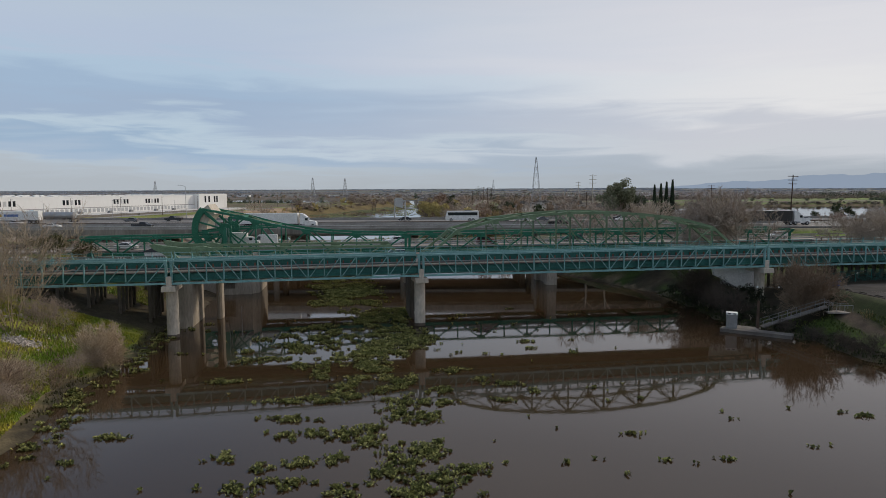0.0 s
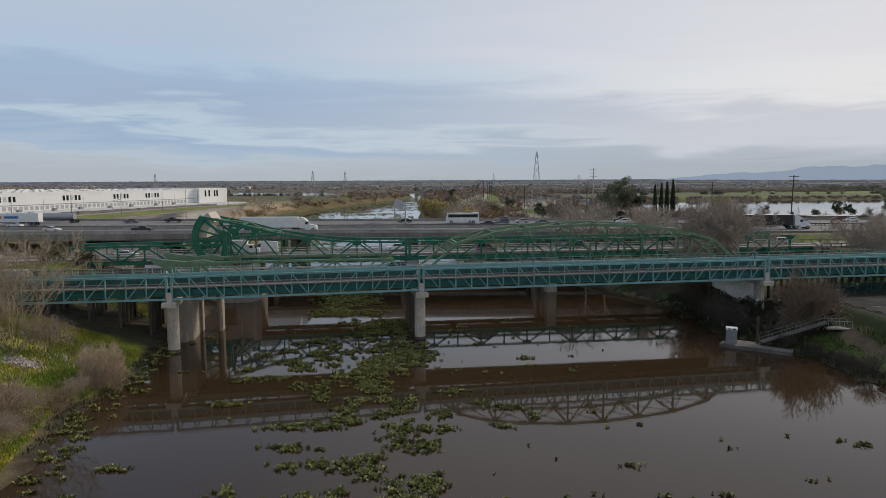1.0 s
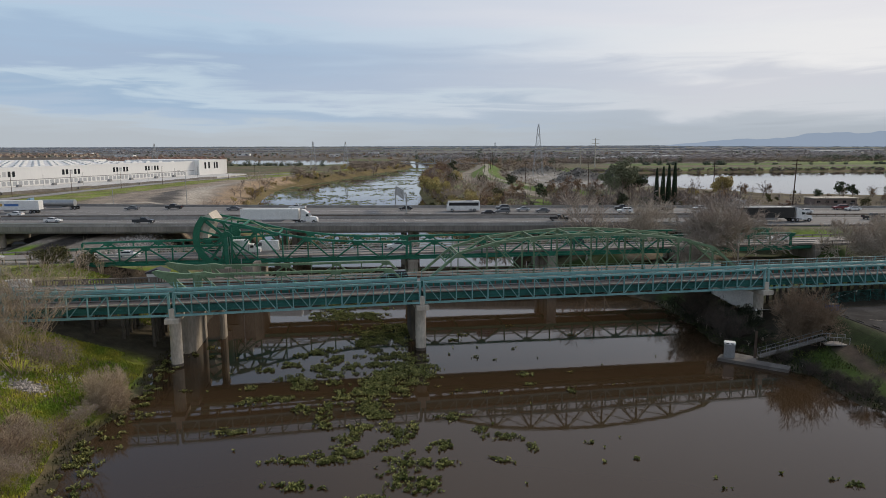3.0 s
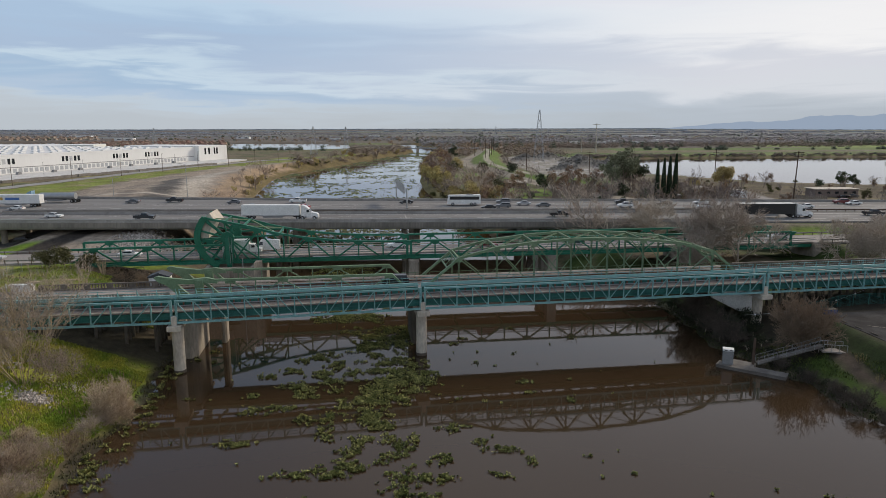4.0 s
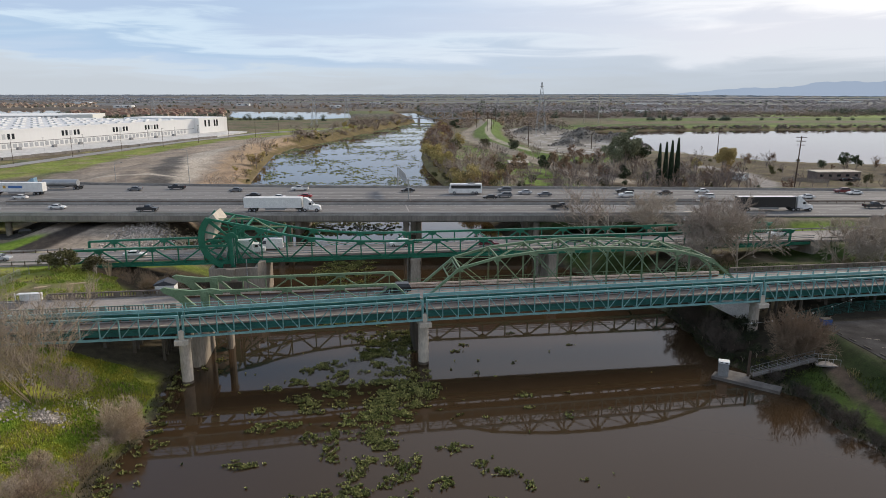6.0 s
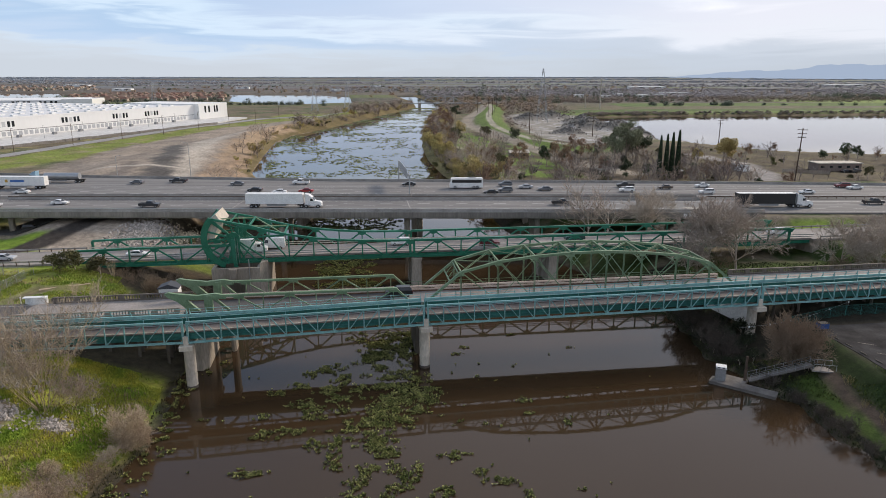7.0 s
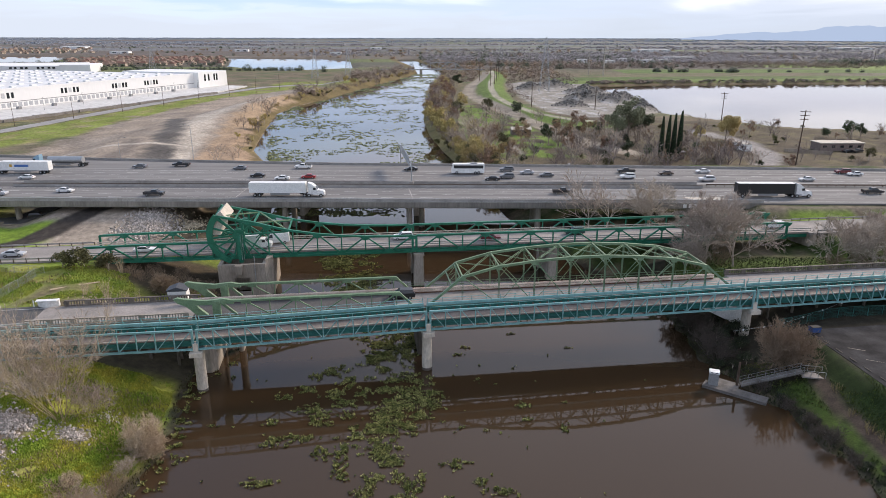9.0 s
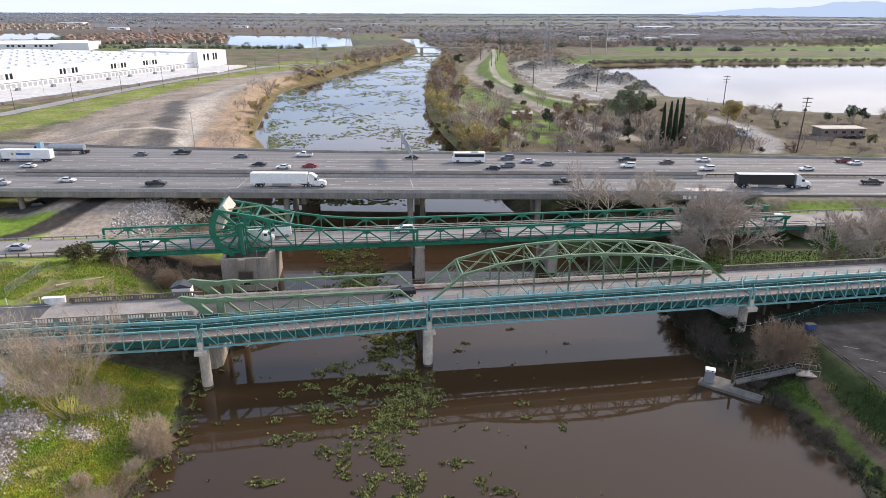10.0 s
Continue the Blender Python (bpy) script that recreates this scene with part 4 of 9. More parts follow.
def parapet(x0, x1, y):
    """A concrete baluster railing: a kerb, a rail, end blocks and small balusters."""
    tone = PARAPET if y > 0 else CONCRETE
    p = thing("parapet", "weathered concrete baluster parapet", "parapet", OLD @ Matrix.Translation((0, y, OLD_Z)), "parapets of the old road", "structure")
    part("kerb", Mesh().box(((x0 + x1) / 2, 0, 0.11), (x1 - x0, 0.4, 0.25)), tone, p)
    part("coping", Mesh().box(((x0 + x1) / 2, 0, 0.98), (x1 - x0, 0.36, 0.18)), tone, p)
    balu = Mesh().box((0, 0, 0.56), (0.16, 0.2, 0.66)).data("baluster", PARAPET if y > 0 else BARRIER)
    block = Mesh().box((0, 0, 0.56), (0.8, 0.32, 0.66)).data("panel_block", tone)
    n = round((x1 - x0) / 0.45)
    for k in range(n):
        x = x0 + (k + 0.5) * (x1 - x0) / n
        ob = part("panel_block" if k % 8 == 0 else "baluster", block if k % 8 == 0 else balu, CONCRETE, p)
        ob.location = (x, 0, 0)


parapet(-72, -46.5, -0.25)
parapet(-69, -46.0, OLD_W + 0.25)
parapet(54, 112, OLD_W + 0.25)
parapet(54, 112, -0.25)

truss = thing("arched_truss", "faded green arched steel truss over the old roadway", "truss bridge", OLD)
PN = 6.47
TOPZ = [14.6, 16.25, 16.95, 17.35, 17.35, 16.95, 16.25, 14.6]
ZB = 9.25
for y in (0.0, OLD_W):
    tops = [(k * PN, y, z) for k, z in enumerate(TOPZ)]
    part("bottom_chord", Mesh().box((3.5 * PN, y, ZB), (9 * PN, 0.3, 0.4)), SAGE, truss)
    for p, q in zip(tops, tops[1:]):
        part("top_chord", Mesh().beam(p, q, 0.45, 0.42), SAGE, truss)
    part("end_post", Mesh().beam((-PN, y, ZB), tops[0], 0.45, 0.4), SAGE, truss)
    part("end_post", Mesh().beam((8 * PN, y, ZB), tops[-1], 0.45, 0.4), SAGE, truss)
    for k, p in enumerate(tops):
        part("vertical", Mesh().beam((p[0] - 0.09, y, ZB), (p[0] - 0.09, y, p[2]), 0.06, 0.3, (0, 1, 0)).beam((p[0] + 0.09, y, ZB), (p[0] + 0.09, y, p[2]), 0.06, 0.3, (0, 1, 0)), SAGE, truss)
        part("gusset", Mesh().box((p[0], y, p[2] - 0.35), (1.0, 0.34, 0.6)), SAGE, truss)
    for k in range(7):
        down = ((k, k + 1),) if k < 3 else ((k + 1, k),) if k > 3 else ((k, k + 1), (k + 1, k))
        if k in (1, 2, 4, 5):
            down = ((k, k + 1), (k + 1, k))
        for n, (i, j) in enumerate(down):
            w = 0.16 if n == 0 else 0.09
            part("diagonal", Mesh().beam(tops[i], (j * PN, y, ZB), w, w), SAGE, truss)
# top bracing between the two sides
for k, z in enumerate(TOPZ):
    x = k * PN
    part("strut", Mesh().beam((x, 0, z), (x, OLD_W, z), 0.22, 0.3), SAGE, truss)
    if k not in (0, 7):
        part("sway_brace", Mesh().beam((x, 0, z - 1.8), (x, OLD_W / 2, z - 0.2), 0.1, 0.12).beam((x, OLD_W, z - 1.8), (x, OLD_W / 2, z - 0.2), 0.1, 0.12).beam((x, 0.2, z - 1.3), (x, OLD_W - 0.2, z - 1.3), 0.1, 0.12), SAGE, truss)
    if k < 7:
        a, b = Vector((x, 0.1, z)), Vector((x + PN, OLD_W - 0.1, TOPZ[k + 1]))
        c, d = Vector((x, OLD_W - 0.1, z)), Vector((x + PN, 0.1, TOPZ[k + 1]))
        lace = Mesh()
        side = Vector((0.0, 0.0, 0.0)) + (b - a).cross(Vector((0, 0, 1))).normalized() * 0.17
        lace.beam(a + side, b + side, 0.06, 0.1).beam(a - side, b - side, 0.06, 0.1)
        for i in range(14):
            s0, s1 = (side, -side) if i % 2 else (-side, side)
            lace.beam(a.lerp(b, i / 14) + s0, a.lerp(b, (i + 1) / 14) + s1, 0.05, 0.05)
        part("laced_brace", lace, SAGE, truss, "laced diagonal brace")
        part("top_brace", Mesh().beam(c, d, 0.12, 0.12), SAGE, truss)
# portals at both ends
for x0, x1, zt in ((-PN, 0, TOPZ[0]), (8 * PN, 7 * PN, TOPZ[-1])):
    f = lambda k: (x1 + (x0 - x1) * k, zt + (ZB - zt) * k)
    (xa, za), (xb, zb) = f(0.06), f(0.3)
    portal = Mesh().beam((xa, 0, za), (xa, OLD_W, za), 0.2, 0.25).beam((xb, 0, zb), (xb, OLD_W, zb), 0.2, 0.25)
    for i in range(6):
        y0, y1 = OLD_W * i / 6, OLD_W * (i + 1) / 6
        p, q = ((xa, y0, za), (xb, y1, zb)) if i % 2 else ((xb, y0, zb), (xa, y1, za))
        portal.beam(p, q, 0.09, 0.09)
    portal.beam((xb, 0.2, zb), f(0.5)[:1] + (0.2,) + f(0.5)[1:], 0.1, 0.1)
    part("portal_frame", portal, SAGE, truss, "braced portal frame")

# beam guard rails along the far side of the deck
rails = thing("guard_rail", "rust-stained pale beam guard rail on the old bridge", "guard rail", OLD, kind="structure")
part("kerb", Mesh().box((1.5, OLD_W - 1.45, OLD_Z + 0.14), (98, 0.5, 0.3), None, 0.03), RUST_POST, rails, "rust-brown raised kerb")
for y, z in ((OLD_W - 1.78, 0.9), (OLD_W - 1.75, 0.45), (OLD_W - 1.2, 0.8)):
    part("rail", Mesh().box((1.5, y, OLD_Z + z), (98, 0.16, 0.3), None, 0.04), RAIL, rails)
gp = Mesh().box((0, 0, 0.4), (0.2, 0.3, 0.8)).data("post", RUST_POST)
for k in range(40):
    ob = part("post", gp, RUST_POST, rails, "rust-brown block post")
    ob.location = (-46 + k * 2.45, OLD_W - 1.6, OLD_Z + 0.2)
pipe_rail = thing("pipe_railing", "thin green pipe railing outside the old truss", "railing", OLD, kind="structure")
for z in (0.55, 1.05):
    part("rail", Mesh().tube((-9, OLD_W + 0.9, OLD_Z + z), (54, OLD_W + 0.9, OLD_Z + z), 0.045, None, 6), SAGE, pipe_rail)
for k in range(26):
    part("post", Mesh().tube((-9 + k * 2.52, OLD_W + 0.9, OLD_Z - 0.3), (-9 + k * 2.52, OLD_W + 0.9, OLD_Z + 1.1), 0.05, None, 6), SAGE, pipe_rail)

leaf = thing("bascule_leaf", "faded green low truss leaf of the old drawbridge", "truss bridge", OLD)
for y in (0.0, OLD_W):
    zt = 12.25
    # the heel: a thick horned plate that leans on a short post
    horn = Mesh().prism([(-48.6, 12.95), (-48.0, 13.2), (-46.8, 12.95), (-43.5, 12.5), (-40.6, 12.75), (-39.0, 12.35), (-39.0, 11.75), (-40.6, 11.9), (-43.5, 11.75),
                         (-45.2, 11.85), (-43.2, 9.9), (-44.9, 9.9), (-46.6, 11.6), (-48.0, 12.3)], y - 0.3, y + 0.3)
    part("heel_plate", horn, SAGE, leaf, "thick curved heel plate")
    part("heel_post", Mesh().box((-41.8, y, 11.1), (1.3, 0.8, 2.7), None, 0.05).box((-41.8, y - 0.45, 11.6), (0.5, 0.2, 1.5)), SAGE, leaf)
    part("heel_brace", Mesh().beam((-41.0, y, 12.0), (-38.6, y, 9.7), 0.4, 0.4), SAGE, leaf)
    part("top_chord", Mesh().box((-25.1, y, zt), (28.2, 0.55, 0.34)), SAGE, leaf)
    lat = Mesh()
    for i in range(46):
        x = -39 + i * 0.6
        lat.beam((x, y - 0.28, zt + 0.19), (x + 0.6, y + 0.28, zt + 0.19), 0.07, 0.03)
    part("lacing", lat, SAGE, leaf)
    part("bottom_chord", Mesh().box((-25, y, ZB), (34, 0.3, 0.5)), SAGE, leaf)
    part("end_post", Mesh().beam((-11.2, y, zt), (-8.4, y, ZB + 0.2), 0.4, 0.35), SAGE, leaf)
    for k, x in enumerate((-11.6, -20.2, -28.8, -37.0)):
        part("gusset", Mesh().box((x, y, zt - 0.3), (1.6, 0.36, 0.5)), SAGE, leaf)
        part("vertical", Mesh().box((x, y, (zt + ZB) / 2), (0.16, 0.26, zt - ZB)), SAGE, leaf)
        for s in (-1, 1):
            if -39 < x + 4.3 * s < -9:
                part("diagonal", Mesh().beam((x, y, zt - 0.2), (x + 4.3 * s, y, ZB), 0.2, 0.2), SAGE, leaf)
                if s < 0:
                    part("vertical", Mesh().box((x - 4.3, y, (zt + ZB) / 2), (0.16, 0.26, zt - ZB)), SAGE, leaf)

for x0, x1, y0, y1, top, lab in ((-45.6, -42.4, -1.8, 8.6, 8.6, "massive stained concrete pier of the old drawbridge"), (-40.0, -39.1, 5.6, 8.2, 8.6, "narrow concrete pier behind the drawbridge"),
                                 (-8.0, -6.6, 0.2, 8.2, 8.8, "dark weathered concrete river pier of the old bridge")):
    pier = thing("bridge_pier", lab, "bridge pier", OLD, "piers of the old bridge")
    k = 0.9 if x1 - x0 > 3 else 0.3
    part("shaft", Mesh().slab([(x0 + k, y0), (x1 - k, y0), (x1, y0 + k), (x1, y1 - k), (x1 - k, y1), (x0 + k, y1), (x0, y1 - k), (x0, y0 + k)], -2.5, top - 0.7), CONCRETE_DARK if x0 > -20 else CONCRETE, pier)
    part("cap", Mesh().slab([(x0 - 0.1, y0 - 0.1), (x1 + 0.1, y0 - 0.1), (x1 + 0.1, y1 + 0.1), (x0 - 0.1, y1 + 0.1)], top - 0.7, top), CONCRETE, pier)
abut = thing("abutment", "white concrete abutment with a slanting wing wall", "abutment", OLD)
part("wing_wall", Mesh().prism([(45.2, 8.9), (53.2, 8.9), (53.2, 3.4), (51.5, 3.2), (45.6, 6.2)], -0.6, 0.1), PLAIN_WHITE, abut)
part("wall", Mesh().box((52.6, OLD_W / 2, 6), (1.3, OLD_W + 0.6, 5.8)), PLAIN_WHITE, abut)
for y in (-0.6, 2.2, 5.0, 7.8):
    part("column", Mesh().tube((51.2 + 3.0, y, 1.5), (51.2 + 3.0, y, 8.9), 0.6, 0.6, 14), PALE, abut)

# piles under the approaches
post_mesh = Mesh().tube((0, 0, -3), (0, 0, 8.85), 0.28, 0.26, 8).data("post", CONCRETE_DARK)
bent_cap = Mesh().box((0, OLD_W / 2, 8.75), (0.8, OLD_W + 0.8, 0.6)).data("bent_cap", CONCRETE_DARK)
for x in (-49, -53.5, -58, -62.5, -67, 59, 64, 69, 74, 79, 84, 89, 94):
    bent = thing("pile_bent", "row of dark stained concrete piles under the old approach", "pile bent", OLD @ Matrix.Translation((x, 0, 0)), "pile bents of the old approaches")
    part("bent_cap", bent_cap, CONCRETE_DARK, bent)
    for k in range(5):
        ob = part("post", post_mesh, CONCRETE_DARK, bent)
        ob.location = (0, 0.2 + k * 1.8, 0)


# ---- the green road bridge with its bascule tower ----
B2 = pose(-7.8, 144.4, 0, 0, 0, 7.5)
B2_W, B2_Z = 9.1, 9.2
HALF = 5.28
b2_road = thing("bridge_road", "grey concrete roadway of the green bridge", "road", B2, kind="structure")
part("roadway", Mesh().box((13, B2_W / 2, B2_Z - 0.2), (166, B2_W - 0.6, 0.4)), OLD_DECK, b2_road)
part("roadway", Mesh().box((-160, B2_W / 2, B2_Z - 0.22), (180, B2_W + 1.5, 0.4)), OLD_DECK, b2_road)
part("roadway", Mesh().box((186, B2_W / 2, B2_Z - 0.22), (180, B2_W + 1.5, 0.4)), OLD_DECK, b2_road)
for y in (0.5, B2_W - 0.5):
    part("floor_girder", Mesh().box((13, y, 8.3), (166, 0.3, 0.7)), GREEN, b2_road, "dark green floor girder")
for y, x0, x1 in ((-0.7, -250, -72), (B2_W + 0.7, -250, -72), (B2_W + 0.7, 98, 270), (-0.7, 98, 270)):
    g = thing("guard_rail", "grey steel guard rail beside the bridge road", "guard rail", B2, "guard rails of the bridge road", "structure")
    part("rail", Mesh().box(((x0 + x1) / 2, y, B2_Z + 0.55), (x1 - x0, 0.1, 0.32)), BARRIER, g)
    for k in range(30):
        xx = (x1 - k * 2.5) if x0 < -100 else (x0 + k * 2.5)
        part("post", Mesh().box((xx, y, B2_Z + 0.2), (0.15, 0.15, 1.0)), TIMBER, g)
deck_rail = thing("guard_rail", "pale two-line guard rails along the green bridge deck", "guard rail", B2, kind="structure")
for y, z in ((B2_W - 0.6, 0.45), (B2_W - 0.6, 0.9), (0.55, 0.4), (0.55, 0.85)):
    part("rail", Mesh().box((13, y, B2_Z + z), (168, 0.12, 0.2)), PALE if y > 2 else STEEL, deck_rail)


def green_truss(x0, bays, label, tops):
    """Both sides of a low triangulated truss that starts at x0 and runs over half bays; tops gives the chord's height at each half bay."""
    t = thing("green_truss", label, "truss bridge", B2, "trusses of the green bridge")
    zb = 8.05
    for y in (0.0, B2_W):
        n = len(tops) - 1
        xs = [x0 + HALF * k for k in range(n + 1)]
        part("bottom_chord", Mesh().box(((xs[0] + xs[-1]) / 2, y, zb), (xs[-1] - xs[0] + 0.3, 0.4, 0.45)), GREEN, t)
        for k in range(n):
            part("top_chord", Mesh().beam((xs[k], y, tops[k]), (xs[k + 1], y, tops[k + 1]), 0.5, 0.42), GREEN, t)
            top_here = (k + bays) % 2 == 0
            p = (xs[k], y, tops[k]) if top_here else (xs[k], y, zb)
            q = (xs[k + 1], y, zb) if top_here else (xs[k + 1], y, tops[k + 1])
            part("diagonal", Mesh().beam(p, q, 0.28, 0.3), GREEN, t)
        for k, x in enumerate(xs):
            end = k in (0, n)
            part("vertical", Mesh().box((x, y, (zb + tops[k]) / 2), (0.5 if end else 0.26, 0.34, tops[k] - zb)), GREEN, t)
            top_here = (k + bays) % 2 == 0
            z = tops[k] - 0.35 if top_here else zb + 0.35
            part("gusset", Mesh().prism([(x - 1.2, z + (0.4 if top_here else -0.4)), (x + 1.2, z + (0.4 if top_here else -0.4)), (x + 0.5, z - (0.45 if top_here else -0.45)), (x - 0.5, z - (0.45 if top_here else -0.45))], y - 0.24, y + 0.24), GREEN, t)
        if y == 0.0:
            for k in range(0, n + 1, 2):
                part("floor_beam", Mesh().box((xs[k], B2_W / 2, 8.3), (0.3, B2_W, 0.7)), GREEN, t)
    return t


green_truss(0.5, 1, "dark green riveted steel truss over the river", [11.75] * 18)
green_truss(-37.3, 1, "dark green steel lifting leaf with a rising top chord", [15.9, 15.0, 13.8, 12.9, 12.3, 11.95, 11.8, 11.75])
green_truss(-70.4, 1, "dark green steel truss of the western approach", [11.5, 11.6, 11.7, 11.7, 11.75, 11.8, 11.8])

tower = thing("bascule_tower", "dark green counterweight tower with a curved sector and pale concrete counterweight", "bascule tower", B2)
HX, HZ, R1, R0 = -38.2, 13.3, 6.8, 5.5
for y in (0.0, B2_W):
    arc = [(HX + R1 * math.cos(radians(a)), HZ + R1 * math.sin(radians(a))) for a in range(136, 252, 5)]
    arc2 = [(HX + R0 * math.cos(radians(a)), HZ + R0 * math.sin(radians(a))) for a in range(251, 135, -5)]
    ring = Mesh()
    n = len(arc)
    pts = [(x, yy, z) for yy in (y - 0.3, y + 0.3) for x, z in arc + arc2[:n]]
    m2 = 2 * n
    quads = [(n - 1, m2 + n - 1, m2 + n, n), (0, m2 - 1, 2 * m2 - 1, m2)]
    for k in range(n - 1):
        o, q = k, m2 - 1 - k
        quads += [(o, o + 1, q - 1, q), (m2 + q, m2 + q - 1, m2 + o + 1, m2 + o), (o, m2 + o, m2 + o + 1, o + 1), (q - 1, m2 + q - 1, m2 + q, q)]
    ring.add(pts, quads)
    part("sector_plate", ring, GREEN, tower, "curved rolling sector plate")
    part("hub", Mesh().tube((HX, y - 0.5, HZ), (HX, y + 0.5, HZ), 1.35, None, 20).tube((HX, y - 0.75, HZ), (HX, y + 0.75, HZ), 0.5, None, 14), GREEN, tower, "round trunnion hub")
    for a in (140, 163, 186, 209, 232, 255):
        e = (HX + R0 * 1.05 * math.cos(radians(a)), y, HZ + R0 * 1.05 * math.sin(radians(a)))
        part("spoke", Mesh().beam((HX, y, HZ), e, 0.3, 0.35), GREEN, tower)
    part("tower_leg", Mesh().beam((HX, y - 0.55, HZ), (HX + 0.2, y - 0.55, 7.2), 0.9, 0.7, (0, 1, 0)), GREEN, tower)
    for dx in (2.2, 4.6, 7.0):
        part("tower_brace", Mesh().beam((HX, y, HZ), (HX + dx, y, 8.2), 0.3, 0.3), GREEN, tower)
    part("tower_brace", Mesh().beam((HX, y, HZ), (HX - 3.6, y, 8.2), 0.3, 0.3), GREEN, tower)
    # upper frame from the counterweight down to the leaf
    top = (HX - 4.5, y, 17.6)
    part("upper_chord", Mesh().beam(top, (HX + 3.4, y, 15.9), 0.45, 0.45), GREEN, tower)
    part("upper_chord", Mesh().beam((HX + 3.4, y, 15.9), (HX + 10.6, y, 13.85), 0.45, 0.45), GREEN, tower)
    part("upper_brace", Mesh().beam((HX, y, HZ), (HX + 3.4, y, 15.9), 0.3, 0.3), GREEN, tower)
    part("upper_brace", Mesh().beam((HX, y, HZ), top, 0.35, 0.35), GREEN, tower)
    part("upper_brace", Mesh().beam((HX, y, HZ), (HX + 10.6, y, 13.7), 0.35, 0.35), GREEN, tower)
for x, z in ((HX - 4.5, 17.6), (HX + 3.4, 15.9), (HX + 10.6, 13.85)):
    part("cross_strut", Mesh().beam((x, 0, z), (x, B2_W, z), 0.3, 0.4), GREEN, tower)
part("cross_brace", Mesh().beam((HX - 4.5, 0, 17.6), (HX + 3.4, B2_W, 15.9), 0.25, 0.25), SAGE, tower)
part("cross_brace", Mesh().beam((HX + 3.4, 0, 15.9), (HX + 10.6, B2_W, 13.85), 0.25, 0.25), SAGE, tower)
part("cross_brace", Mesh().beam((HX + 3.4, B2_W, 15.9), (HX + 10.6, 0, 13.85), 0.25, 0.25), SAGE, tower)
for y in (0.0, B2_W):
    part("upper_brace", Mesh().beam((HX - 4.5, y, 17.6), (HX - 0.6, y, 16.75), 0.4, 0.4).beam((HX - 0.6, y, 16.75), (HX, y, HZ), 0.25, 0.25), GREEN, tower)
    part("upper_brace", Mesh().beam((HX + 7.0, y, 14.85), (HX + 3.6, y, 12.6), 0.22, 0.22), GREEN, tower)
part("cross_strut", Mesh().beam((HX - 0.6, 0, 16.75), (HX - 0.6, B2_W, 16.75), 0.25, 0.3), GREEN, tower)
part("ladder", Mesh().tube((HX + 0.5, -1.05, 7.8), (HX + 0.4, -1.05, 13.6), 0.04, None, 6).tube((HX + 0.95, -1.05, 7.8), (HX + 0.85, -1.05, 13.6), 0.04, None, 6), STEEL, tower, "thin steel access ladder")
cw = [(HX + r * math.cos(radians(a)), HZ + r * math.sin(radians(a))) for r, seq in ((6.3, range(124, 188, 8)), (3.9, range(180, 123, -8))) for a in seq]
part("counterweight", Mesh().prism(cw, 0.5, B2_W - 0.5), PALE, tower, "pale stained concrete counterweight")

box = thing("tower_pier", "tall stained concrete pier box under the counterweight tower", "bridge pier", B2)
bx0, bx1, by0, by1 = -42.6, -32.6, -3.6, 1.2
front = Mesh()
for a, b, z0, z1 in ((bx0, bx0 + 3.4, -2.5, 7.6), (bx1 - 3.4, bx1, -2.5, 7.6), (bx0 + 3.4, bx1 - 3.4, 4.6, 7.6), (bx0 + 3.4, bx1 - 3.4, -2.5, 1.2)):
    front.box(((a + b) / 2, by0 + 0.35, (z0 + z1) / 2), (b - a, 0.7, z1 - z0))
part("front_wall", front, CONCRETE, box)
part("side_wall", Mesh().box((bx0 + 0.35, (by0 + by1) / 2 + 0.35, 2.55), (0.7, by1 - by0 - 0.7, 10.1)), CONCRETE, box)
part("side_wall", Mesh().box((bx1 - 0.35, (by0 + by1) / 2 + 0.35, 2.55), (0.7, by1 - by0 - 0.7, 10.1)), CONCRETE, box)
part("back_wall", Mesh().box(((bx0 + bx1) / 2, by1 + 0.35, 2.55), (bx1 - bx0, 0.7, 10.1)), CONCRETE, box)
part("bracket", Mesh().prism([(HX - 0.7, 7.6), (HX + 0.9, 7.6), (HX + 0.7, 5.6), (HX - 0.5, 5.6)], by0 - 1.0, by0), CONCRETE, box)
part("corner_buttress", Mesh().slab([(bx1, by0 + 0.6), (bx1 + 1.3, by0 + 2.2), (bx1 + 1.3, by1 + 9), (bx1, by1 + 9)], -2.5, 8.4), CONCRETE, box)
part("back_wall", Mesh().box(((bx0 + bx1) / 2, B2_W + 0.3, 2.55), (bx1 - bx0, 1.2, 10.1)), CONCRETE, box)
part("side_wall", Mesh().box((bx0 + 0.6, 5.3, 2.55), (1.2, 7.4, 10.1)), CONCRETE, box)
part("pipe", Mesh().tube((HX + 3.4, by0 - 0.15, 2.5), (HX + 3.4, by0 - 0.15, 9.6), 0.1, None, 8), STEEL, box)
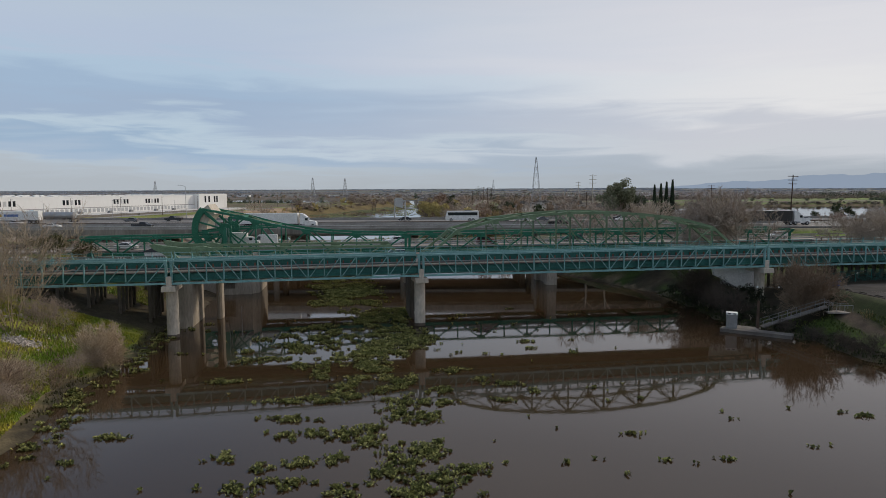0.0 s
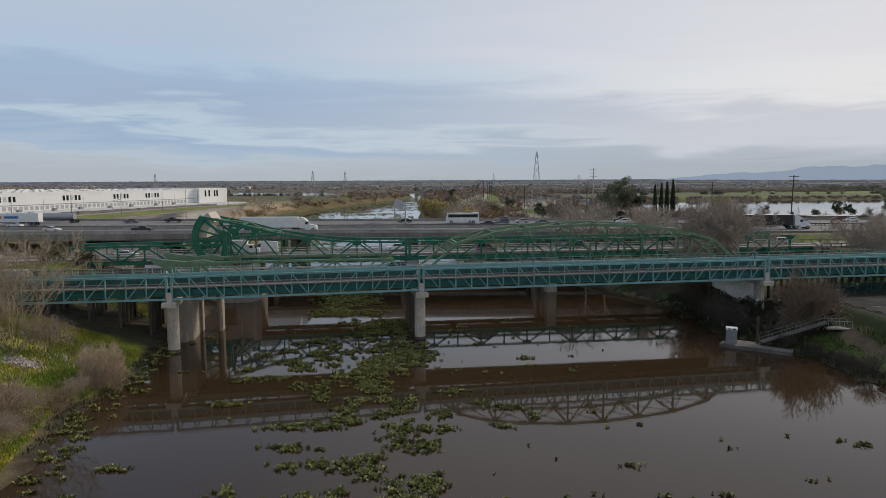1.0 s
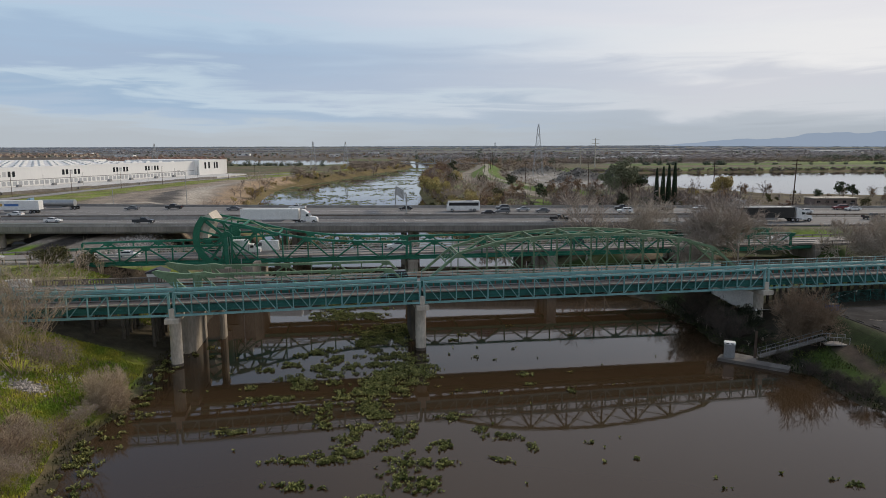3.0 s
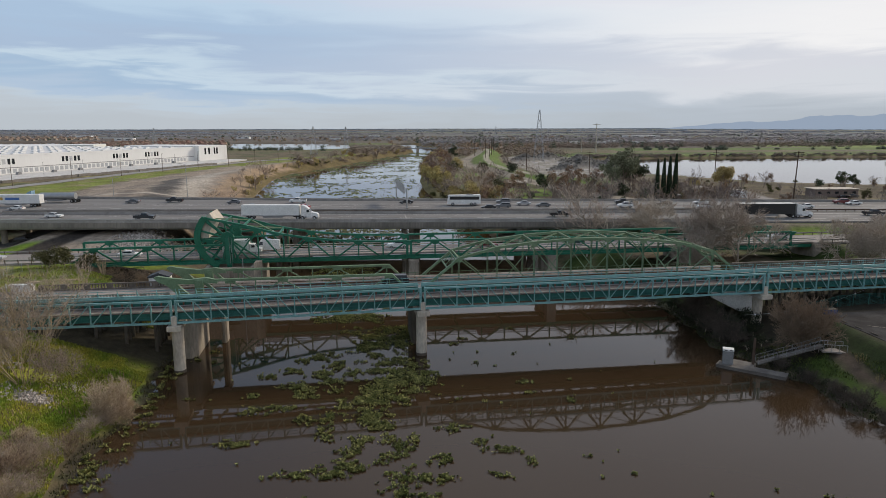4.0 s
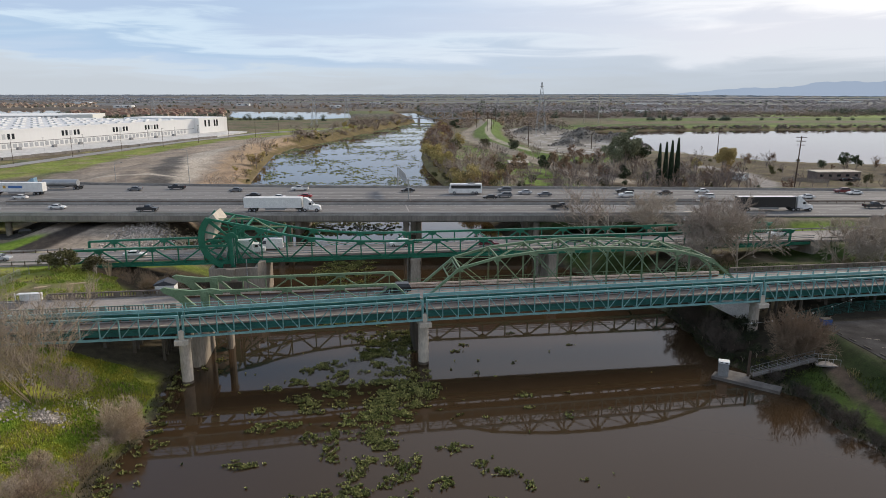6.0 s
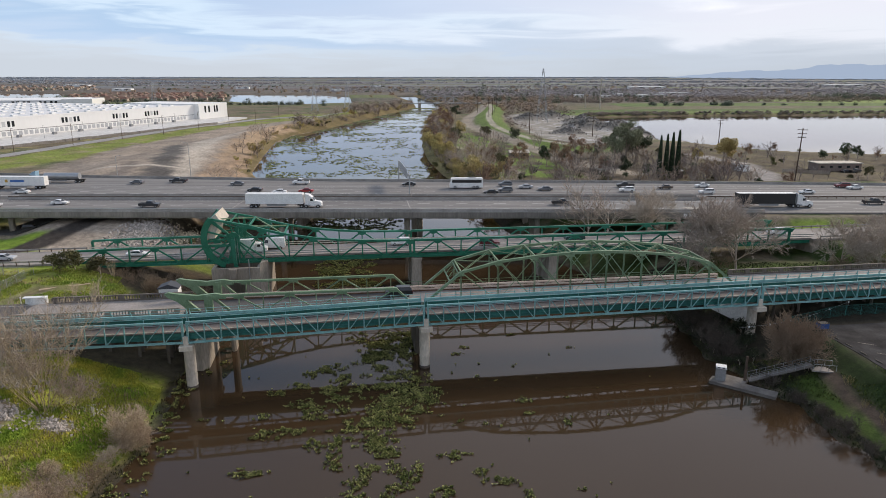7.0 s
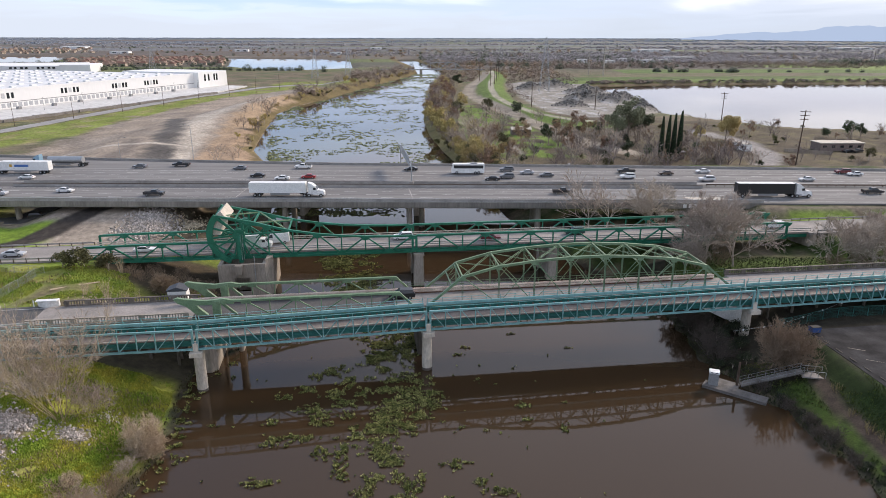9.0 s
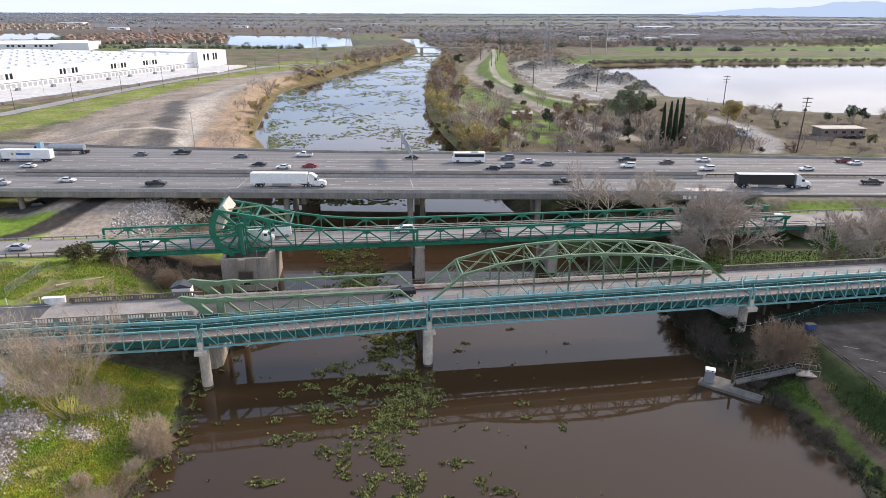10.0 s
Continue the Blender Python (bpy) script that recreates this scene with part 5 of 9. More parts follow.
for x in (1.0, 32.3, 64.5):
    pier = thing("bridge_pier", "tapered grey concrete pier of the green bridge", "bridge pier", B2 @ Matrix.Translation((x, 0, 0)), "piers of the green bridge")
    for y in (0.3, B2_W - 0.3):
        part("shaft", Mesh().add([(a * k, y + b * k, z) for z, k in ((-2.5, 1.25), (7.2, 1.0)) for a, b in ((-1.0, -1.0), (1.0, -1.0), (1.0, 1.0), (-1.0, 1.0))],
                                 [(3, 2, 1, 0), (4, 5, 6, 7), (0, 1, 5, 4), (1, 2, 6, 5), (2, 3, 7, 6), (3, 0, 4, 7)]), CONCRETE, pier)
        part("cap", Mesh().box((0, y, 7.45), (2.3, 2.3, 0.5), None, 0.05), CONCRETE, pier)
    part("web_wall", Mesh().box((0, B2_W / 2, 2.3), (0.9, B2_W - 2, 9.4)), CONCRETE, pier)
for x in (-72.5, 97):
    ab = thing("abutment", "grey concrete abutment of the green bridge", "abutment", B2)
    part("wall", Mesh().box((x, B2_W / 2, 5.0), (1.5, B2_W + 1.5, 7.4)), CONCRETE, ab)


# ---- plants: builders ----
def twig(m, a, b, r0, r1, n=3):
    d = b - a
    s = d.orthogonal().normalized()
    u = d.cross(s).normalized()
    i0 = len(m.v)
    for p, r in ((a, r0), (b, r1)):
        for k in range(n):
            w = k * math.tau / n
            q = p + (s * math.cos(w) + u * math.sin(w)) * r
            m.v.append((q.x, q.y, q.z))
    for k in range(n):
        m.f.append((i0 + k, i0 + (k + 1) % n, i0 + n + (k + 1) % n, i0 + n + k))


def limbs(rng, m, tips, start, way, length, radius, level, plan):
    """One limb in three bends with its side limbs; plan gives, level by level, (side limbs, angle, length share)."""
    sides = 5 if level == 0 else 3
    pts, p, d = [start], start, way.normalized()
    bends = 3 if level < 2 else 2 if level < 3 else 1
    for k in range(bends):
        d = (d + Vector((rng.uniform(-1, 1), rng.uniform(-1, 1), rng.uniform(-0.3, 0.6))) * 0.16).normalized()
        p = p + d * length / bends
        pts.append(p)
    for k in range(bends):
        f0, f1 = 1 - 0.75 * k / bends, 1 - 0.75 * (k + 1) / bends
        twig(m, pts[k], pts[k + 1], radius * f0, radius * f1, sides)
    if level >= len(plan):
        tips.append((pts[-1], d))
        return
    count, angle, share, first = plan[level]
    for i in range(count):
        f = first + (1 - first) * (i + rng.uniform(0.2, 0.9)) / count
        j = min(int(f * bends), bends - 1)
        at = pts[j].lerp(pts[j + 1], f * bends - j)
        side = d.orthogonal().normalized()
        side.rotate(Matrix.Rotation(rng.uniform(0, math.tau), 3, d))
        a = radians(angle) * rng.uniform(0.7, 1.25)
        w = d * math.cos(a) + side * math.sin(a) + Vector((0, 0, 0.18))
        limbs(rng, m, tips, at, w, length * share * rng.uniform(0.75, 1.2) * (1.15 - 0.4 * f), max(radius * 0.5, 0.016), level + 1, plan)


def bare_tree(seed, height, plan, radius, twig_r=0.02, stems=1, lean=0.2, ends=4):
    """Meshes of a leafless tree of that height: (trunk and limbs, twigs)."""
    rng = random.Random(seed)
    wood, tips = Mesh(), []
    for k in range(stems):
        a = math.tau * k / stems + rng.uniform(-0.4, 0.4)
        out = lean * rng.uniform(0.2, 1.25) * (stems > 1)
        w = Vector((math.cos(a) * out, math.sin(a) * out, 1.0)) * rng.uniform(0.9, 1.1)
        s = Vector((math.cos(a), math.sin(a), 0)) * (0.25 * (stems > 1)) + Vector((0, 0, -0.4))
        limbs(rng, wood, tips, s, w, height * rng.uniform(0.5, 0.62), radius, 0, plan)
    twigs = Mesh()
    for p, d in tips:
        for i in range(ends):
            w = (d + Vector((rng.uniform(-1, 1), rng.uniform(-1, 1), rng.uniform(-0.4, 0.9))) * 0.7).normalized()
            L = height * rng.uniform(0.04, 0.10)
            q = p - d * L * 0.3 * (i % 4)
            s = w.orthogonal().normalized() * twig_r
            s.rotate(Matrix.Rotation(rng.uniform(0, math.tau), 3, w))
            twigs.add([q - s, q + s, q + w * L], [(0, 1, 2)])
    return wood, twigs


def leaves(m, rng, c, r, count, size, flat=1.0):
    """Small folded leaves strewn through an uneven clump."""
    for i in range(count):
        while True:
            o = Vector((rng.uniform(-1, 1), rng.uniform(-1, 1), rng.uniform(-1, 1)))
            if 0.2 < o.length < 1:
                break
        p = c + Vector((o.x * r, o.y * r, o.z * r * flat))
        a = Vector((rng.uniform(-1, 1), rng.uniform(-1, 1), rng.uniform(-0.6, 0.6))).normalized() * size * rng.uniform(0.6, 1.3)
        b = (a.orthogonal().normalized() * size * 0.5)
        b.rotate(Matrix.Rotation(rng.uniform(0, math.tau), 3, a.normalized()))
        n = len(m.v)
        fold = a.cross(b).normalized() * size * 0.18
        for q in (p - a * 0.5, p + b + fold, p + a * 0.5, p - b + fold):
            m.v.append((q.x, q.y, q.z))
        m.f += [(n, n + 1, n + 2), (n, n + 2, n + 3)]


def leafy_tree(seed, height, width, count, size, radius, drop=0.0):
    rng = random.Random(seed)
    wood, tips = Mesh(), []
    limbs(rng, wood, tips, Vector((0, 0, -0.4)), Vector((0, 0, 1)), height * 0.62, radius, 0, [(7, 55, 0.6, 0.3), (4, 45, 0.55, 0.3)])
    crown = Mesh()
    if not tips:
        tips = [(Vector((0, 0, height * 0.6)), Vector((0, 0, 1)))]
    spread = max(math.hypot(p.x, p.y) for p, d in tips)
    high = max(p.z for p, d in tips)
    for p, d in tips:
        c = Vector((p.x * width * 0.42 / spread, p.y * width * 0.42 / spread, p.z * height * 0.88 / high - drop * math.hypot(p.x, p.y)))
        leaves(crown, rng, c, width * rng.uniform(0.09, 0.19), count // len(tips), size, rng.uniform(0.6, 1.1))
    return wood, crown


PLANTS = {}


def plant_kind(key, meshes, mats):
    PLANTS[key] = tuple(m.data("trunk" if i == 0 else "crown", mats[i]) for i, m in enumerate(meshes))


DENSE = [(9, 58, 0.95, 0.22), (7, 42, 0.55, 0.15), (5, 42, 0.6, 0.15)]
LIGHT = [(7, 50, 0.8, 0.25), (5, 42, 0.6, 0.2), (4, 42, 0.6, 0.2)]
THIN = [(8, 56, 0.9, 0.2), (5, 45, 0.6, 0.15)]
plant_kind("broad", bare_tree(1, 15, DENSE + [(3, 40, 0.6, 0.2)], 0.30, 0.024, ends=15), (BARK, BARK))
plant_kind("broad_b", bare_tree(2, 15, DENSE + [(3, 40, 0.6, 0.2)], 0.30, 0.024, ends=15), (BARK, BARK))
plant_kind("sparse", bare_tree(3, 13, LIGHT, 0.22, 0.03, ends=10), (BARK, TWIG_LILAC))
plant_kind("clump", bare_tree(4, 15, [(8, 30, 0.5, 0.25), (4, 36, 0.5, 0.2), (2, 40, 0.6, 0.2)], 0.05, 0.014, 10, 0.62, 8), (BARK_STEM, TWIG_CLUMP))
plant_kind("shrub_pale", bare_tree(5, 6, [(9, 46, 0.55, 0.04), (5, 44, 0.6, 0.1), (3, 42, 0.6, 0.1)], 0.04, 0.013, 13, 0.85, 9), (BARK_PALE, BARK_PALE))
plant_kind("shrub_red", bare_tree(6, 8, [(9, 50, 0.55, 0.04), (5, 44, 0.6, 0.1), (3, 42, 0.6, 0.1)], 0.05, 0.016, 16, 0.7, 9), (TWIG_RED, TWIG_RED))
plant_kind("shrub_low", bare_tree(6, 8, [(6, 40, 0.55, 0.12), (4, 42, 0.6, 0.1)], 0.05, 0.028, 9, 0.8, 10), (TWIG_RED, TWIG_RED))
plant_kind("shrub_dark", bare_tree(26, 8, [(8, 48, 0.6, 0.08), (5, 44, 0.6, 0.1), (3, 42, 0.6, 0.1)], 0.06, 0.014, 7, 1.0, 8), (BARK_DARK, BARK_DARK))
plant_kind("thicket", bare_tree(21, 11, [(8, 50, 0.6, 0.3), (6, 46, 0.6, 0.2), (3, 44, 0.6, 0.2)], 0.05, 0.013, 6, 0.75, 10), (BARK_STEM, TWIG_CLUMP))
plant_kind("whips", bare_tree(7, 5, [(3, 18, 0.5, 0.3)], 0.04, 0.014, 16, 0.22), (BARK_PALE, BARK_PALE))
plant_kind("plume", bare_tree(17, 2.2, [(3, 18, 0.5, 0.3)], 0.02, 0.03, 14, 0.5, 6), (DRYGRASS, DRYGRASS))
plant_kind("far_bare", bare_tree(8, 11, THIN, 0.24, 0.06, 1, 0.2, 12), (BARK_FAR, BARK_FAR))
plant_kind("far_bare_b", bare_tree(9, 11, [(6, 50, 0.8, 0.2), (3, 45, 0.6, 0.15)], 0.2, 0.06, 3, 0.6, 12), (BARK_FAR, TWIG_RED))
plant_kind("far_pale", bare_tree(10, 11, THIN, 0.2, 0.06, 1, 0.2, 12), (BARK, TWIG_LILAC))
plant_kind("gold_dense", leafy_tree(33, 11, 12, 5200, 0.5, 0.3, 0.1), (BARK_FAR, LEAF_GOLD))
plant_kind("evergreen", leafy_tree(11, 16, 12, 3600, 0.6, 0.4), (BARK, LEAF))
plant_kind("eucalyptus", leafy_tree(11, 16, 12, 4200, 0.5, 0.4), (BARK, LEAF_GREY))
plant_kind("evergreen_small", leafy_tree(19, 8, 7, 1000, 0.5, 0.25), (BARK, LEAF))
plant_kind("olive", leafy_tree(12, 10, 8, 1700, 0.42, 0.22), (BARK, LEAF_OLIVE))
plant_kind("gold", leafy_tree(13, 10, 10, 1800, 0.42, 0.22, 0.25), (BARK, LEAF_GOLD))
plant_kind("rust", leafy_tree(14, 11, 9, 1500, 0.4, 0.24), (BARK, LEAF_RUST))
plant_kind("green_bush", leafy_tree(15, 3.6, 6.0, 1300, 0.3, 0.1, 0.25), (BARK, LEAF_OLIVE))
plant_kind("dark_bush", leafy_tree(16, 4.0, 6, 1000, 0.3, 0.1), (BARK, LEAF))
plant_kind("ivy_bush", leafy_tree(18, 4.0, 6, 1100, 0.3, 0.1), (BARK, LEAF_SHADED))


def plant(key, name, x, y, scale, label, category, group="", z=None, turn=None, tall=1.0):
    z = ground_at(x, y) if z is None else z
    turn = random.Random(x * 7.3 + y).uniform(0, 360) if turn is None else turn
    t = thing(name, label, category, pose(x, y, z, 0, 0, turn) @ Matrix.Diagonal((scale, scale, scale * tall, 1)), group)
    part("trunk", PLANTS[key][0], BARK, t)
    part("crown", PLANTS[key][1], BARK, t)
    return t


# ---- plants on the near banks ----
plant("clump", "bare_tree", -53.7, 81.3, 1.36, "tall leafless many-stemmed tree on the grassy bank", "tree")
plant("thicket", "bare_tree", -50.6, 83.6, 0.62, "leafless tree with a haze of pinkish twigs", "tree", turn=210)
plant("thicket", "bare_tree", -57.6, 84.2, 0.66, "leafless tree with a haze of pinkish twigs", "tree", turn=320)
plant("clump", "bare_tree", -60, 84, 0.95, "leafless many-stemmed tree behind the rocks", "tree", turn=100)
plant("shrub_pale", "bare_bush", -41.6, 79.0, 0.95, "rounded tan leafless bush at the water's edge", "bush", tall=1.25)
plant("shrub_pale", "bare_bush", -40.4, 77.8, 0.7, "small tan leafless bush at the water's edge", "bush", turn=70, tall=1.1)
plant("thicket", "bare_bush", -41.4, 72.8, 0.32, "wispy grey-brown leafless bush at the water's edge", "bush", turn=60)
plant("shrub_low", "bare_bush", -41.6, 69.5, 0.5, "tangled brown leafless bush low on the bank", "bush", turn=10)
for x, y, s, kind in ((-42.6, 66.2, 0.42, "thicket"), (-43.8, 63.5, 0.75, "shrub_pale"), (-43.0, 61.0, 0.65, "shrub_low"), (-45.6, 66.5, 0.6, "shrub_low"), (-45.2, 60.2, 0.45, "thicket"), (-42.0, 57.5, 0.6, "shrub_pale"), (-40.5, 54.5, 0.6, "shrub_low"), (-39.5, 51, 0.5, "thicket"), (-38.5, 48, 0.6, "shrub_pale"), (-41.5, 51.5, 0.6, "shrub_low"), (-37.6, 45, 0.6, "shrub_low"), (-40, 58.5, 0.4, "thicket"), (-40.8, 62.5, 0.45, "shrub_low"), (-46.5, 69.6, 0.4, "shrub_pale")):
    plant(kind, "bare_bush", x, y, s, "tangled brown leafless brush low on the grassy bank", "bush", "brush low on the western bank")
plant("shrub_red", "bare_bush", 55.6, 100.4, 1.14, "wide reddish-brown leafless bush above the dock", "bush", tall=1.2)
for x, y, s in ((59.2, 91.5, 1.0), (58.7, 82, 1.2), (59.2, 79.4, 1.1), (58.5, 86, 0.8), (60.5, 75, 1.0)):
    plant("plume", "pampas_grass", x, y, s, "pale feathery clump of dry ornamental grass", "grass", "ornamental grasses by the lawn")
plant("shrub_red", "bare_bush", 57.8, 102.0, 0.7, "reddish-brown leafless bush above the dock", "bush", turn=80)
for x, y, s in ((49, 108, 0.8), (49.5, 113, 0.9), (50.5, 118, 1.0), (48.5, 124, 1.0), (51, 104, 0.7), (48.6, 103.5, 0.5), (52, 109, 0.8), (53, 114, 0.9), (50.5, 128, 1.1), (52, 133, 1.0), (50.5, 100.5, 0.45),
                (46.4, 109, 0.55), (46.2, 114.5, 0.6), (46.3, 119, 0.65), (46.0, 125, 0.7), (46.8, 104.5, 0.45), (45.6, 130, 0.7), (51.8, 93.4, 0.32), (53, 88.6, 0.36), (53.6, 83.6, 0.3), (54.3, 79.6, 0.36), (55, 75.6, 0.4), (55.2, 72.2, 0.45), (56, 68, 0.5), (54.0, 86, 0.28), (56.4, 74, 0.42), (57.4, 70.5, 0.45), (55.8, 70.2, 0.4), (56.6, 97.5, 0.5), (59, 99.5, 0.55)):
    plant("ivy_bush", "evergreen_bush", x, y, s * 0.85, "low green bush on the river bank, leaves darkened as in shade", "bush", "bushes on the eastern bank")
for x, y, s in ((46.6, 111, 0.8), (47, 116.5, 0.95), (46.6, 122, 0.95), (47, 106.5, 0.75), (49, 127, 0.9), (51.9, 91.2, 0.36), (52.8, 86.4, 0.34), (53.6, 81.6, 0.46), (54.2, 77.4, 0.36), (50.4, 96.4, 0.34), (52.6, 83.8, 0.3)):
    plant("shrub_dark", "bare_bush", x, y, s, "tangled dark leafless bush leaning over the water", "bush", "bare bushes on the eastern bank")
plant("broad", "bare_tree", 58.8, 146, 1.12, "spreading leafless tree beside the green bridge", "tree", turn=20)
plant("broad_b", "bare_tree", 64.5, 144, 1.05, "spreading leafless tree beside the green bridge", "tree", turn=140)
for x, y, s in ((56, 143.5, 0.75), (61.5, 145, 0.7), (85.5, 141.5, 0.7), (91, 142, 0.7), (97, 143.5, 0.75), (103, 145.5, 0.8)):
    plant("shrub_low", "bare_bush", x, y, s, "tangled leafless thicket under the trees", "bush", "thickets by the green bridge")
plant("broad", "bare_tree", 53.5, 143, 0.6, "small leafless tree beside the green bridge", "tree", turn=250)
plant("broad_b", "bare_tree", 87, 143, 0.85, "leafless tree on the grass by the old road", "tree", turn=10)
plant("broad", "bare_tree", 93, 140, 0.88, "leafless tree on the grass by the old road", "tree", turn=330)
plant("broad_b", "bare_tree", 99, 145, 0.9, "leafless tree on the grass by the old road", "tree", turn=60)
plant("broad", "bare_tree", 53, 171, 0.9, "leafless tree rising beside the freeway", "tree", turn=75)
plant("sparse", "bare_tree", 37, 171, 1.4, "pale sparse leafless tree beside the freeway", "tree")
plant("sparse", "bare_tree", 41.5, 170, 1.15, "pale sparse leafless tree beside the freeway", "tree", turn=120)
plant("sparse", "bare_tree", 66, 171, 0.6, "pale sparse leafless tree beside the freeway", "tree", turn=120)
for x, y, s in ((-75.5, 130.6, 1.2), (-71.2, 131.6, 1.05), (-79.5, 130.0, 1.0)):
    plant("green_bush", "evergreen_bush", x, y, s, "rounded olive-green bush beside the green bridge", "bush", "bushes by the green bridge")
plant("whips", "sapling_clump", -69, 132.5, 1.0, "clump of bare grey saplings by the bridge", "bush")
plant("shrub_red", "bare_bush", -58, 128, 0.72, "rust-brown leafless bush by the river", "bush")
plant("shrub_red", "bare_bush", -53, 125, 0.42, "rust-brown leafless bush by the river", "bush", turn=90)
for x, y, s in ((-62, 119, 0.9), (-66, 120, 1.0), (-64, 116.5, 0.8), (-69, 118, 0.8), (-59, 116, 0.75), (-60.5, 121, 0.7)):
    plant("whips", "sapling_clump", x, y, s, "clump of pale upright bare shoots", "bush", "bare shoots by the old road")
for x, y, s in ((-70, 152, 0.8), (-62, 158, 0.9), (-57, 165, 0.7), (-66, 168, 0.6)):
    plant("green_bush", "evergreen_bush", x, y, s * 0.8, "scrubby olive bush under the viaduct's edge", "bush", "scrub near the viaduct")
for x, y, s in ((-50, 116, 0.5), (-53, 119, 0.6), (-49, 122, 0.55), (-55, 132, 0.6), (-51, 134, 0.5), (-58, 137, 0.55), (-54, 113, 0.45), (-60, 131, 0.5), (-64, 131, 0.45), (-67, 133, 0.4), (-63, 135, 0.5), (-53, 128, 0.5), (-50, 130, 0.5)):
    plant("shrub_low", "bare_bush", x, y, s, "brown leafless brush on the western bank", "bush", "brush on the western bank")
plant("clump", "bare_tree", -78, 92.5, 0.6, "leafless tree beside the old road", "tree", turn=45)

# ---- grass and weeds on the near banks ----
def tufts(name, count, area, mat, tall, label, seed, keep):
    """Single blades strewn over a part of the plan."""
    r = np.random.RandomState(seed)
    x, y = r.uniform(area[0], area[1], count), r.uniform(area[2], area[3], count)
    ok = keep(x, y)
    x, y = x[ok], y[ok]
    z = ground_height(x, y)
    n = len(x)
    h, a = tall * r.uniform(0.5, 1.3, n), r.uniform(0, math.tau, n)
    w = 0.10 * r.uniform(0.6, 1.4, n) * (tall / 0.4) ** 0.3
    lx, ly = r.uniform(-0.4, 0.4, n) * h, r.uniform(-0.4, 0.4, n) * h
    v = np.empty((n, 3, 3))
    v[:, 0] = np.c_[x - np.cos(a) * w, y - np.sin(a) * w, z - 0.03]
    v[:, 1] = np.c_[x + np.cos(a) * w, y + np.sin(a) * w, z - 0.03]
    v[:, 2] = np.c_[x + lx, y + ly, z + h]
    me = bpy.data.meshes.new(name)
    me.from_pydata(v.reshape(-1, 3).tolist(), [], np.arange(3 * n).reshape(-1, 3).tolist())
    me.materials.append(mat)
    single(name, me, mat, label, "grass", kind="stuff")


rocky = lambda x, y: np.minimum.reduce([np.hypot((x + 58.5) / 3.8, (y - 77.5) / 3.4), np.hypot((x + 50.8) / 2.4, (y - 78.5) / 1.6), np.hypot((x + 58.5) / 3.4, (y - 71) / 3.2)]) < 1
planted = lambda x, y: line_near(x, y, [(58.2, 95), (57.8, 88), (58.2, 82), (58.4, 76), (61, 66)])[0] < 1.3
bank = lambda x, y: (shore(x, y, RIVER) > 1.5) & ~rocky(x, y) & ~planted(x, y) & (shore(x, y, LOT_EDGE) > 0.3)
tufts("bank_grass", 165000, (-80, -37, 46, 97.5), GRASS, 0.26, "lush green winter grass on the western bank", 21, lambda x, y: bank(x, y) & (waves(x, y, 17, 12) > -0.75))
tufts("bank_weeds", 9000, (-80, -40, 52, 97), GRASS, 0.42, "tall broad weeds among the grass of the western bank", 29, lambda x, y: bank(x, y) & (waves(x, y, 7, 33) > 0.35))
tufts("dry_weeds", 9000, (-80, -40, 52, 92), DRYGRASS, 0.5, "dry tan weeds on the western bank", 22, lambda x, y: bank(x, y) & (waves(x, y, 60, 11) - waves(x, y, 17, 12) > 0.3))
tufts("plateau_grass", 42000, (-100, -50, 111, 136), GRASS_DULL, 0.3, "green grass between the two roads", 23, lambda x, y: bank(x, y) & (waves(x, y, 17, 12) > -0.3) & (y < 131.5 + (x + 78) * 0.13))
tufts("dry_weeds", 4500, (-100, -50, 110, 136), DRYGRASS, 0.5, "dry weeds between the two roads", 24, lambda x, y: bank(x, y) & (waves(x, y, 17, 31) > 0.15) & (y < 131.5 + (x + 78) * 0.13))
tufts("bank_grass", 20000, (46, 70, 60, 104), GRASS_MID, 0.28, "green grass on the eastern bank, darkened as in shade", 25, lambda x, y: bank(x, y) & (shore(x, y, RIVER) > 2.6) & (waves(x, y, 17, 12) > -0.2))
tufts("shore_weeds", 14000, (-60, -38, 48, 112), LEAF_OLIVE, 0.35, "dark weeds along the western water's edge", 27, lambda x, y: (shore(x, y, RIVER) > -0.3) & (shore(x, y, RIVER) < 1.1))
tufts("shore_weeds", 30000, (42, 66, 60, 135), GRASS_SHADED, 0.3, "weeds along the eastern water's edge, darkened as in shade", 28, lambda x, y: (shore(x, y, RIVER) > -0.4) & (shore(x, y, RIVER) < 2.2))
tufts("verge_grass", 16000, (50, 120, 128, 150), GRASS_SHADED, 0.3, "green grass between the bridges", 26, lambda x, y: bank(x, y) & (y > 122 + x * 0.142) & (y < 142 + x * 0.132))

